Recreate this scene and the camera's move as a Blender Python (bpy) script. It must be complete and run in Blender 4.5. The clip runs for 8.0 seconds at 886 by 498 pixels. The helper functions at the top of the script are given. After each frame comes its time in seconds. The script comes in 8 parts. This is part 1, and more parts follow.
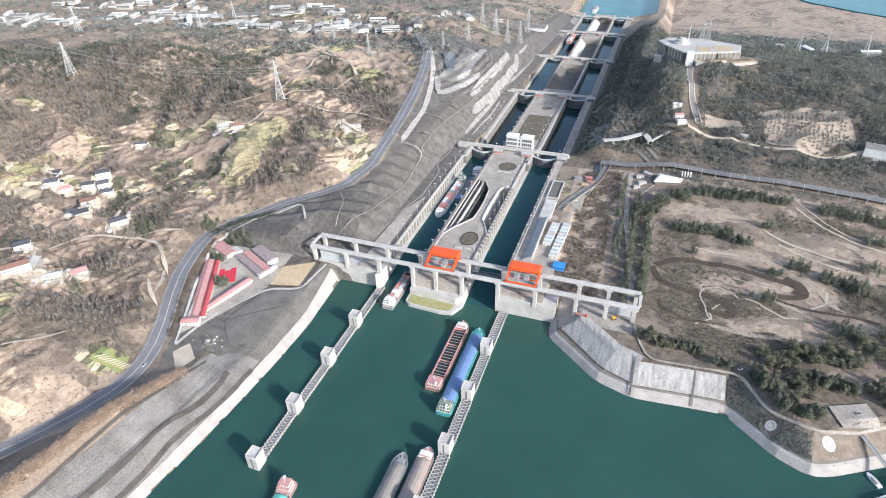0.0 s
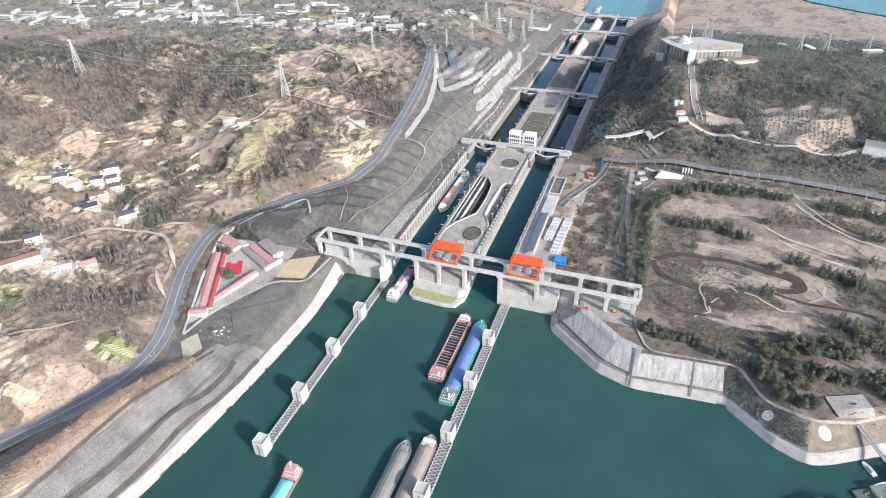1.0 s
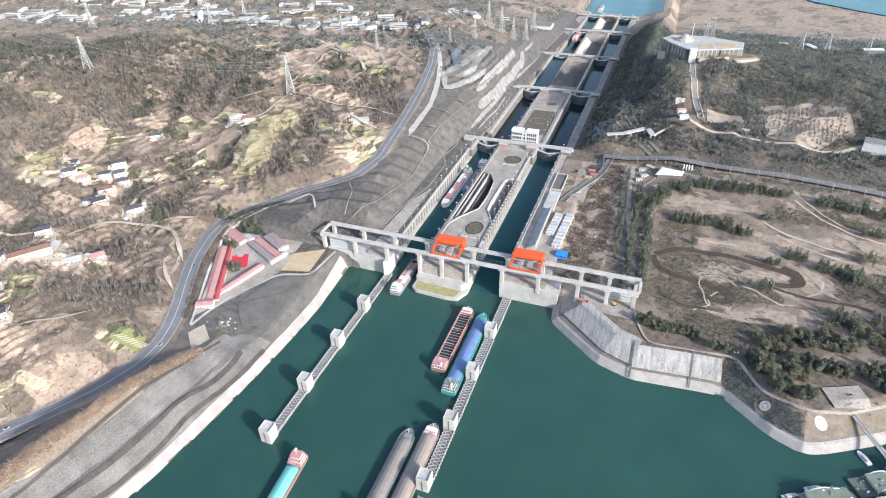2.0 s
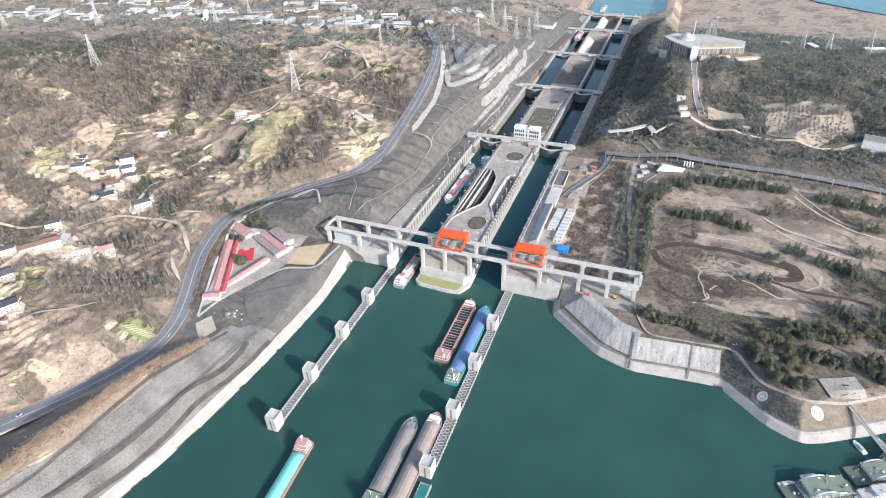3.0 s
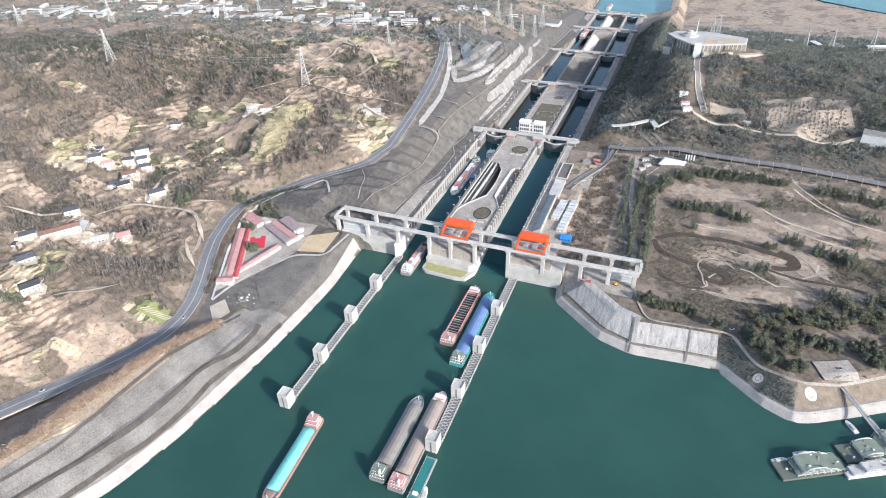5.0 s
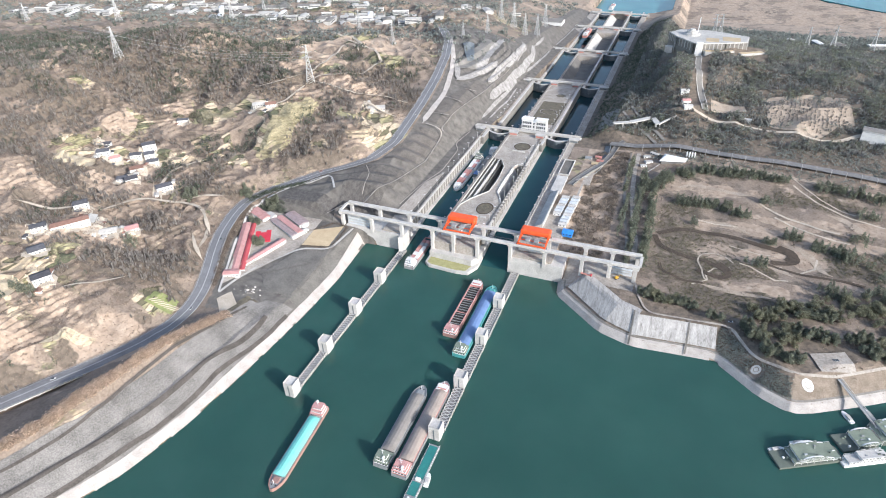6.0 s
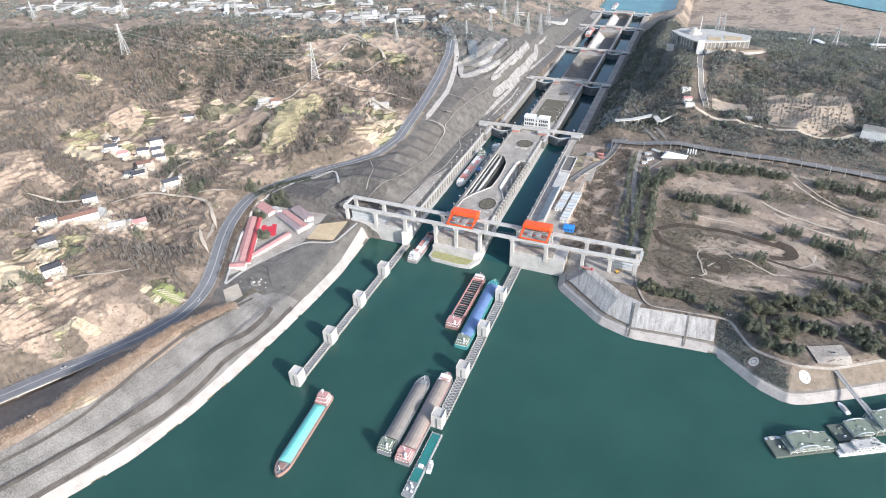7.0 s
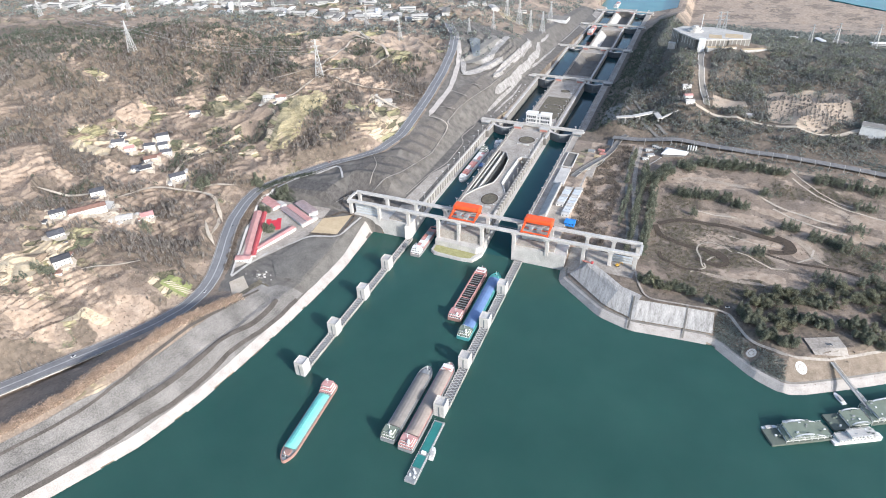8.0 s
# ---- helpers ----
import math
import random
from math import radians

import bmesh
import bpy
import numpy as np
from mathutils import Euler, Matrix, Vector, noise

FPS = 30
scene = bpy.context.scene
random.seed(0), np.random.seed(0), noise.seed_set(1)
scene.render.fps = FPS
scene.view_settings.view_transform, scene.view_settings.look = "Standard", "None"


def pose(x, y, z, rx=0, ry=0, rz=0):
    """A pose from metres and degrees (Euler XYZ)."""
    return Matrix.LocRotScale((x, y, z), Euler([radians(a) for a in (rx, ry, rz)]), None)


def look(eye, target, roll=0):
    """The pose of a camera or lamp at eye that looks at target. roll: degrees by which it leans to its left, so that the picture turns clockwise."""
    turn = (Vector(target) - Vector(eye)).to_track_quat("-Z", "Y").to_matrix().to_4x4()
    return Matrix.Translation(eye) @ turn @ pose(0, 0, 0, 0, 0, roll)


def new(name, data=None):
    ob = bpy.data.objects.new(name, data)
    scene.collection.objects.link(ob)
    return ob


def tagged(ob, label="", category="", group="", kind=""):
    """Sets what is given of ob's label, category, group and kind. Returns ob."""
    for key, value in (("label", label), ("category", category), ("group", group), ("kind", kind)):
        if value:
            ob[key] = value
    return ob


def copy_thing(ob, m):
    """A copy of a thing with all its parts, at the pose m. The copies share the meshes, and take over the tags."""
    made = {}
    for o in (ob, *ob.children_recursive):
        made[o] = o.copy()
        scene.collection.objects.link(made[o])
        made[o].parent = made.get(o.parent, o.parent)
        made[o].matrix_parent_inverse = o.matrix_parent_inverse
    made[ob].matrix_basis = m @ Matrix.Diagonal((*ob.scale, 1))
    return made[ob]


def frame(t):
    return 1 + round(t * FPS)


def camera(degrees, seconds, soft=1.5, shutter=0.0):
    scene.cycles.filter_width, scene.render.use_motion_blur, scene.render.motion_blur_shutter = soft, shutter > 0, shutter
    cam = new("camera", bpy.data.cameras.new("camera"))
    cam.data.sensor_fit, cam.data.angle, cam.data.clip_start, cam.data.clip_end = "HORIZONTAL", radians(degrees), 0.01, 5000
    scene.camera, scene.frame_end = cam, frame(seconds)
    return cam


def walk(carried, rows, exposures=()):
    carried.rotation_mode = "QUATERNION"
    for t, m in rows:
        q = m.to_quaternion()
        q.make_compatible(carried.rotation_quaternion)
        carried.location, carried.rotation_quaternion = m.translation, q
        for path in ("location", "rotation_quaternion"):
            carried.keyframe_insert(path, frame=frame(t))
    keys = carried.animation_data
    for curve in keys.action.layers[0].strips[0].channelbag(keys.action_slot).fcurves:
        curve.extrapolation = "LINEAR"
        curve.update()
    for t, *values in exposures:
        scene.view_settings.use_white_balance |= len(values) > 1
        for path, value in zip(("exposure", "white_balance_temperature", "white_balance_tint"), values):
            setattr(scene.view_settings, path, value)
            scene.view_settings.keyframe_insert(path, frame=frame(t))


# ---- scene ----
cam = camera(74.0, 8.0, soft=1.0)
ROWS = [
    (0.0, 183.86, -499.17, 418.06, 55.585, 1.413, 19.732),
    (0.5, 185.55, -504.84, 417.92, 55.589, 1.393, 19.886),
    (1.0, 187.26, -510.61, 417.75, 55.592, 1.390, 20.040),
    (1.5, 189.00, -516.26, 417.58, 55.601, 1.372, 20.195),
    (3.0, 194.44, -533.31, 417.09, 55.632, 1.374, 20.628),
    (3.5, 196.27, -538.94, 416.88, 55.645, 1.372, 20.775),
    (4.0, 198.16, -544.59, 416.70, 55.652, 1.378, 20.920),
    (4.5, 200.03, -550.21, 416.55, 55.664, 1.388, 21.065),
    (6.0, 205.56, -567.29, 415.99, 55.691, 1.375, 21.520),
    (6.5, 207.39, -572.85, 415.85, 55.695, 1.348, 21.677),
    (7.0, 209.25, -578.47, 415.75, 55.686, 1.322, 21.832),
    (7.5, 211.10, -584.01, 415.70, 55.672, 1.307, 21.975),
    (8.0, 212.95, -589.57, 415.65, 55.625, 1.302, 22.075),
]
EXPOSURE = 0.27
scene.view_settings.exposure = EXPOSURE
walk(cam, [(t, pose(x, y, z, rx, ry, rz)) for t, x, y, z, rx, ry, rz in ROWS])

# ---- daylight ----
SUN_ELEV, SUN_AZ = 23.0, 114.0          # azimuth clockwise from the lock axis
sky_world = bpy.data.worlds.new("sky")
scene.world = sky_world
sky_world.use_nodes = True
wt = sky_world.node_tree
sky = wt.nodes.new("ShaderNodeTexSky")
sky.sky_type, sky.sun_disc = "NISHITA", False
sky.sun_elevation, sky.sun_rotation = radians(SUN_ELEV + 10), radians(SUN_AZ)
sky.air_density, sky.dust_density, sky.ozone_density = 1.0, 1.4, 1.0
wt.links.new(sky.outputs[0], wt.nodes["Background"].inputs[0])
wt.nodes["Background"].inputs[1].default_value = 0.21
sun = new("sun", bpy.data.lights.new("sun", "SUN"))
sun.data.energy, sun.data.angle, sun.data.color = 4.8, radians(0.6), (1.0, 0.98, 0.975)
to_sun = Vector((math.sin(radians(SUN_AZ)) * math.cos(radians(SUN_ELEV)), math.cos(radians(SUN_AZ)) * math.cos(radians(SUN_ELEV)), math.sin(radians(SUN_ELEV))))
sun.matrix_world = look((900, -300, 700), Vector((900, -300, 700)) - to_sun)


# ---- materials ----
def surface(name, dark, light, size=8.0, rough=0.85, fine=0.6, bump=0.0, metal=0.0, spread=0.0, streak=(1, 1, 1), island=False):
    """Two-scale noise between two colours in world metres; spread: lightness by object or island."""
    m = bpy.data.materials.new(name)
    m.use_nodes = True
    nt = m.node_tree
    n, link = nt.nodes, nt.links.new
    bsdf = n["Principled BSDF"]
    bsdf.inputs["Roughness"].default_value, bsdf.inputs["Metallic"].default_value = rough, metal
    geo = n.new("ShaderNodeNewGeometry")
    mp = n.new("ShaderNodeMapping")
    mp.inputs["Scale"].default_value = streak
    link(geo.outputs["Position"], mp.inputs["Vector"])
    facs = []
    for scale, detail in ((1 / size, 4), (1 / fine, 3)):
        tex = n.new("ShaderNodeTexNoise")
        tex.inputs["Scale"].default_value, tex.inputs["Detail"].default_value = scale, detail
        link(mp.outputs[0], tex.inputs["Vector"])
        facs.append(tex.outputs["Fac"])
    add = n.new("ShaderNodeMath")
    add.operation = "ADD"
    link(facs[0], add.inputs[0]), link(facs[1], add.inputs[1])
    ramp = n.new("ShaderNodeMapRange")
    ramp.inputs["From Min"].default_value, ramp.inputs["From Max"].default_value = 0.7, 1.3
    link(add.outputs[0], ramp.inputs["Value"])
    mix = n.new("ShaderNodeMix")
    mix.data_type = "RGBA"
    mix.inputs["A"].default_value, mix.inputs["B"].default_value = (*dark, 1), (*light, 1)
    link(ramp.outputs[0], mix.inputs["Factor"])
    out = mix.outputs["Result"]
    if spread:
        hsv = n.new("ShaderNodeHueSaturation")
        rnd = geo.outputs["Random Per Island"]
        if not island:
            rnd = n.new("ShaderNodeObjectInfo").outputs["Random"]
        mr = n.new("ShaderNodeMapRange")
        mr.inputs["To Min"].default_value, mr.inputs["To Max"].default_value = 1 - spread, 1 + spread
        link(rnd, mr.inputs["Value"]), link(mr.outputs[0], hsv.inputs["Value"]), link(out, hsv.inputs["Color"])
        out = hsv.outputs["Color"]
    link(out, bsdf.inputs["Base Color"])
    if island:
        # thin leaves and twigs let some light through
        thin, both = n.new("ShaderNodeBsdfTranslucent"), n.new("ShaderNodeMixShader")
        both.inputs[0].default_value = 0.42
        link(out, thin.inputs["Color"]), link(bsdf.outputs[0], both.inputs[1]), link(thin.outputs[0], both.inputs[2])
        link(both.outputs[0], n["Material Output"].inputs["Surface"])
    if bump:
        b = n.new("ShaderNodeBump")
        b.inputs["Strength"].default_value, b.inputs["Distance"].default_value = 0.8, bump
        link(add.outputs[0], b.inputs["Height"]), link(b.outputs[0], bsdf.inputs["Normal"])
    return m


M = {}
M["concrete"] = surface("concrete", (0.36, 0.345, 0.32), (0.56, 0.54, 0.50), 14, 0.9, 1.6, 0.05)
M["concrete_white"] = surface("pale_concrete", (0.39, 0.373, 0.348), (0.60, 0.578, 0.543), 10, 0.9, 1.2, 0.03)
# weathered concrete; its dark tone also stands for shade on lock chamber faces
M["concrete_dark"] = surface("weathered_shaded_concrete", (0.16, 0.15, 0.135), (0.27, 0.255, 0.23), 18, 0.95, 2.0, 0.06)
M["deck"] = surface("deck_paving", (0.255, 0.225, 0.193), (0.47, 0.425, 0.372), 16, 0.95, 2.2, 0.03)
M["limestone"] = surface("bleached_bank", (0.325, 0.297, 0.272), (0.485, 0.45, 0.418), 9, 0.95, 1.0, 0.2)
M["slab"] = surface("bank_slab", (0.10, 0.094, 0.087), (0.27, 0.255, 0.238), 20, 0.95, 1.1, 0.12)
M["dry_bank"] = surface("dry_brown_bank", (0.17, 0.135, 0.102), (0.31, 0.255, 0.20), 7, 1.0, 1.0, 0.2)
M["boom_deck"] = surface("grey_boom_deck", (0.13, 0.125, 0.12), (0.23, 0.222, 0.212), 5, 0.9, 0.7)
M["berm"] = surface("dark_berm", (0.055, 0.048, 0.042), (0.12, 0.106, 0.094), 9, 0.95, 1.2, 0.2)
M["grass_slope"] = surface("yellow_green_terraces", (0.13, 0.115, 0.062), (0.42, 0.365, 0.235), 9, 0.95, 1.4, 0.3, streak=(0.5, 0.5, 3.2))
M["straw"] = surface("cut_straw_field", (0.36, 0.30, 0.205), (0.56, 0.475, 0.35), 8, 0.95, 1.5, 0.2, streak=(0.5, 0.5, 3.0))
M["slab_pale"] = surface("pale_slab", (0.22, 0.21, 0.195), (0.54, 0.52, 0.49), 9, 0.95, 1.4, 0.06, streak=(3, 0.4, 1))
M["stone_dark"] = surface("dark_stone_slope", (0.105, 0.098, 0.088), (0.19, 0.178, 0.16), 15, 0.95, 1.5, 0.15)
M["asphalt"] = surface("asphalt", (0.15, 0.15, 0.155), (0.24, 0.24, 0.245), 20, 0.9, 1.5)
M["line_white"] = surface("road_paint", (0.55, 0.55, 0.53), (0.75, 0.75, 0.72), 3, 0.8)
M["path"] = surface("pale_path", (0.40, 0.34, 0.265), (0.58, 0.505, 0.41), 9, 0.95, 1.2)
M["cut_rock"] = surface("dark_cut_rock", (0.058, 0.053, 0.049), (0.15, 0.138, 0.126), 9, 0.95, 1.8, 0.5, streak=(2.5, 2.5, 0.3))
M["rail_ballast"] = surface("railway_ballast", (0.135, 0.13, 0.124), (0.25, 0.242, 0.232), 5, 0.95, 0.9, 0.1)
M["park_sand"] = surface("bare_pink_sand", (0.29, 0.232, 0.178), (0.46, 0.38, 0.30), 12, 0.95, 1.5, 0.15)
M["yellow_turf"] = surface("yellow_turf", (0.27, 0.26, 0.11), (0.42, 0.40, 0.20), 4, 0.95, 0.8)
M["mauve_roof"] = surface("mauve_sheet_roof", (0.25, 0.19, 0.19), (0.40, 0.32, 0.31), 4, 0.8, 0.8)
M["turf"] = surface("dry_turf", (0.085, 0.075, 0.055), (0.19, 0.165, 0.12), 5, 1.0, 0.9, 0.2)
M["rubble"] = surface("bare_rock_terrace", (0.19, 0.178, 0.164), (0.45, 0.43, 0.405), 10, 0.95, 1.3, 0.4)
M["bed"] = surface("planted_bed", (0.042, 0.032, 0.025), (0.105, 0.078, 0.056), 4, 1.0, 0.8, 0.2)
M["orange"] = surface("orange_crane_paint", (0.72, 0.085, 0.02), (0.85, 0.13, 0.035), 5, 0.5, 0.8)
M["red_roof"] = surface("pink_red_roof", (0.43, 0.215, 0.195), (0.60, 0.34, 0.315), 5, 0.8, 0.8)
M["crimson_roof"] = surface("crimson_sheet_roof", (0.42, 0.06, 0.07), (0.58, 0.12, 0.12), 6, 0.75, 0.9)
M["red_court"] = surface("red_court", (0.55, 0.03, 0.05), (0.66, 0.055, 0.08), 8, 0.8, 1)
M["roof_dark"] = surface("dark_tile_roof", (0.05, 0.052, 0.06), (0.11, 0.11, 0.12), 3, 0.85, 0.5, spread=0.3)
M["roof_brown"] = surface("brown_tile_roof", (0.18, 0.10, 0.075), (0.29, 0.17, 0.13), 3, 0.85, 0.5, spread=0.2)
M["render_white"] = surface("white_render", (0.66, 0.65, 0.62), (0.82, 0.81, 0.78), 4, 0.85, 0.7, spread=0.06)
M["window"] = surface("dark_glass", (0.03, 0.04, 0.05), (0.06, 0.07, 0.085), 2, 0.15)
M["steel"] = surface("galvanised_steel", (0.42, 0.42, 0.41), (0.60, 0.60, 0.58), 3, 0.55, 0.5, metal=0.2)
M["panel_steel"] = surface("pale_blue_grey_steel", (0.46, 0.49, 0.51), (0.62, 0.65, 0.66), 6, 0.6, 0.9)
M["gate"] = surface("gate_steel", (0.10, 0.115, 0.125), (0.18, 0.20, 0.21), 5, 0.6)
M["bark"] = surface("bark", (0.07, 0.055, 0.042), (0.14, 0.11, 0.085), 1, 0.95)
M["leaf"] = surface("evergreen_leaf", (0.075, 0.092, 0.070), (0.18, 0.20, 0.148), 6, 0.8, 1.0, spread=0.35, island=True)
M["scrub"] = surface("leafless_scrub", (0.16, 0.132, 0.11), (0.33, 0.275, 0.228), 9, 0.95, 1.2, spread=0.35, island=True)
M["reed"] = surface("dry_reed", (0.36, 0.265, 0.20), (0.68, 0.545, 0.43), 7, 0.95, 1.0, spread=0.3, island=True)
M["sand"] = surface("sand_lot", (0.42, 0.32, 0.20), (0.55, 0.44, 0.29), 10, 0.95, 1.5)
M["blue_sheet"] = surface("blue_sheet", (0.02, 0.20, 0.62), (0.05, 0.30, 0.74), 4, 0.6)


def paint(name, c, rough=0.5):
    return surface(name, tuple(v * 0.82 for v in c), tuple(min(1, v * 1.12) for v in c), 6, rough, 0.9)


M["white_paint"] = paint("white_ship_paint", (0.74, 0.74, 0.72))
M["teal_paint"] = paint("teal_ship_paint", (0.08, 0.33, 0.33))
M["green_paint"] = paint("green_ship_paint", (0.14, 0.42, 0.36))
M["red_paint"] = paint("red_ship_paint", (0.50, 0.22, 0.18))
M["rust"] = paint("rust_red_hull", (0.33, 0.20, 0.17), 0.7)
M["grey_paint"] = paint("grey_ship_paint", (0.28, 0.29, 0.29))
M["deck_green"] = paint("green_grey_deck", (0.205, 0.24, 0.185), 0.7)
M["stage_deck"] = paint("dark_stage_deck", (0.12, 0.14, 0.115), 0.8)
M["pontoon_teal"] = paint("dark_teal_deck", (0.025, 0.20, 0.185), 0.7)
M["tarp_grey"] = paint("grey_tarpaulin", (0.26, 0.235, 0.21), 0.8)
M["tarp_brown"] = paint("brown_tarpaulin", (0.34, 0.285, 0.245), 0.8)
M["tarp_blue"] = paint("blue_tarpaulin", (0.15, 0.24, 0.43), 0.6)
M["tarp_turquoise"] = paint("turquoise_tarpaulin", (0.21, 0.66, 0.57), 0.7)
M["digger_yellow"] = paint("yellow_machine_paint", (0.62, 0.36, 0.05), 0.5)
M["coal"] = paint("dark_cargo", (0.035, 0.032, 0.03), 0.95)


def water_material(name, deep, shallow):
    m = surface(name, deep, shallow, 160, 0.09, 60)
    nt = m.node_tree
    bsdf = nt.nodes["Principled BSDF"]
    bsdf.inputs["IOR"].default_value = 1.33
    # murky water spreads the light under its surface
    bsdf.inputs["Subsurface Weight"].default_value, bsdf.inputs["Subsurface Scale"].default_value = 0.85, 1.0
    bsdf.inputs["Subsurface Radius"].default_value = (2.5, 5.0, 4.5)
    geo = nt.nodes.new("ShaderNodeNewGeometry")
    tex = nt.nodes.new("ShaderNodeTexNoise")
    tex.inputs["Scale"].default_value, tex.inputs["Detail"].default_value = 0.35, 5
    nt.links.new(geo.outputs["Position"], tex.inputs["Vector"])
    b = nt.nodes.new("ShaderNodeBump")
    b.inputs["Strength"].default_value, b.inputs["Distance"].default_value = 0.35, 0.25
    nt.links.new(tex.outputs["Fac"], b.inputs["Height"])
    nt.links.new(b.outputs[0], bsdf.inputs["Normal"])
    return m


M["water"] = water_material("reservoir_water", (0.028, 0.086, 0.072), (0.037, 0.104, 0.086))
M["lock_water"] = water_material("lock_water", (0.016, 0.075, 0.078), (0.022, 0.095, 0.095))
# lock water again, with the shade of the lower chambers put into its colour
M["shaded_lock_water"] = water_material("shaded_lock_water", (0.010, 0.036, 0.044), (0.014, 0.046, 0.055))
M["far_water"] = water_material("river_water", (0.05, 0.17, 0.19), (0.07, 0.21, 0.22))


# ---- mesh helpers ----
def box(bm, x0, x1, y0, y1, z0, z1, m=None):
    pts = [Vector((x, y, z)) for z in (z0, z1) for x, y in ((x0, y0), (x1, y0), (x1, y1), (x0, y1))]
    vs = [bm.verts.new(m @ p if m else p) for p in pts]
    for f in ((3, 2, 1, 0), (4, 5, 6, 7), (0, 1, 5, 4), (1, 2, 6, 5), (2, 3, 7, 6), (3, 0, 4, 7)):
        bm.faces.new([vs[i] for i in f])


def prism(bm, outline, z0, z1, taper=1.0):
    """An upright prism on an outline given anticlockwise; taper shrinks the top about its middle."""
    cx = sum(p[0] for p in outline) / len(outline)
    cy = sum(p[1] for p in outline) / len(outline)
    lo = [bm.verts.new((x, y, z0)) for x, y in outline]
    hi = [bm.verts.new((cx + (x - cx) * taper, cy + (y - cy) * taper, z1)) for x, y in outline]
    n = len(outline)
    bm.faces.new(lo[::-1]), bm.faces.new(hi)
    for i in range(n):
        bm.faces.new((lo[i], lo[(i + 1) % n], hi[(i + 1) % n], hi[i]))


def beam(bm, a, b, w, h=None):
    """A square bar from a to b."""
    a, b = Vector(a), Vector(b)
    d = (b - a).normalized()
    side = d.cross(Vector((0, 0, 1)))
    side = side.normalized() if side.length > 1e-4 else Vector((1, 0, 0))
    up = side.cross(d)
    h = h or w
    vs = [bm.verts.new(p + side * sx * w / 2 + up * sz * h / 2) for p in (a, b) for sx, sz in ((-1, -1), (1, -1), (1, 1), (-1, 1))]
    for f in ((3, 2, 1, 0), (4, 5, 6, 7), (0, 1, 5, 4), (1, 2, 6, 5), (2, 3, 7, 6), (3, 0, 4, 7)):
        bm.faces.new([vs[i] for i in f])


def tube(bm, pts, w):
    """One square bar through several points."""
    rings = []
    for i, p in enumerate(pts):
        d = (Vector(pts[min(i + 1, len(pts) - 1)]) - Vector(pts[max(i - 1, 0)])).normalized()
        side = d.cross(Vector((0, 0, 1)))
        side = side.normalized() if side.length > 1e-3 else Vector((1, 0, 0))
        up = side.cross(d)
        rings.append([bm.verts.new(Vector(p) + side * sx * w / 2 + up * sz * w / 2) for sx, sz in ((-1, -1), (1, -1), (1, 1), (-1, 1))])
    for a, b in zip(rings[:-1], rings[1:]):
        for k in range(4):
            bm.faces.new((a[k], a[(k + 1) % 4], b[(k + 1) % 4], b[k]))
    bm.faces.new(rings[0][::-1]), bm.faces.new(rings[-1])


def mesh_of(name, bm, material, bevel=0.0):
    if bevel:
        bmesh.ops.bevel(bm, geom=list(bm.edges), offset=bevel, segments=1, affect="EDGES", clamp_overlap=True)
    bmesh.ops.recalc_face_normals(bm, faces=bm.faces)
    me = bpy.data.meshes.new(name)
    bm.to_mesh(me)
    bm.free()
    me.materials.append(material)
    return me


def part(name, bm, material, parent=None, label="", bevel=0.0):
    ob = new(name, mesh_of(name, bm, material, bevel))
    if parent:
        ob.parent = parent
    if label:
        ob["label"] = label
    return ob


def thing(name, label, category, group="", m=None):
    ob = tagged(new(name), label, category, group)
    if m:
        ob.matrix_basis = m
    return ob


def setting(name, bm, material, label, category, bevel=0.0):
    return tagged(part(name, bm, material, bevel=bevel), label, category, kind="structure")


def grid_mesh(name, P, material):
    """A sheet from an array of points (rows, columns, 3)."""
    r, c = P.shape[:2]
    i = np.arange(r * c).reshape(r, c)
    quads = np.stack([i[:-1, :-1], i[:-1, 1:], i[1:, 1:], i[1:, :-1]], -1).reshape(-1, 4)
    return raw_mesh(name, P.reshape(-1, 3), quads, material)


def raw_mesh(name, verts, quads, material, smooth=False):
    me = bpy.data.meshes.new(name)
    k = quads.shape[1]
    me.vertices.add(len(verts)), me.loops.add(quads.size), me.polygons.add(len(quads))
    me.vertices.foreach_set("co", np.asarray(verts, np.float32).ravel())
    me.loops.foreach_set("vertex_index", quads.astype(np.int32).ravel())
    me.polygons.foreach_set("loop_start", np.arange(0, quads.size, k, dtype=np.int32))
    me.polygons.foreach_set("loop_total", np.full(len(quads), k, np.int32))
    me.polygons.foreach_set("use_smooth", np.full(len(quads), smooth))
    me.update(calc_edges=True)
    me.validate()
    me.materials.append(material)
    return me


# ---- the lie of the land ----
DECK, HEADS = 24.0, (0.0, 306.0, 615.0, 925.0, 1235.0, 1545.0)
CHAMBERS = ((-71.0, -36.0), (27.0, 62.0))


def deck_z(y):
    return np.interp(y, (-30, 338, 346, 648, 656, 958, 966, 1268, 1276, 1600), (24, 24, 8, 8, -10, -10, -28, -28, -42, -46))


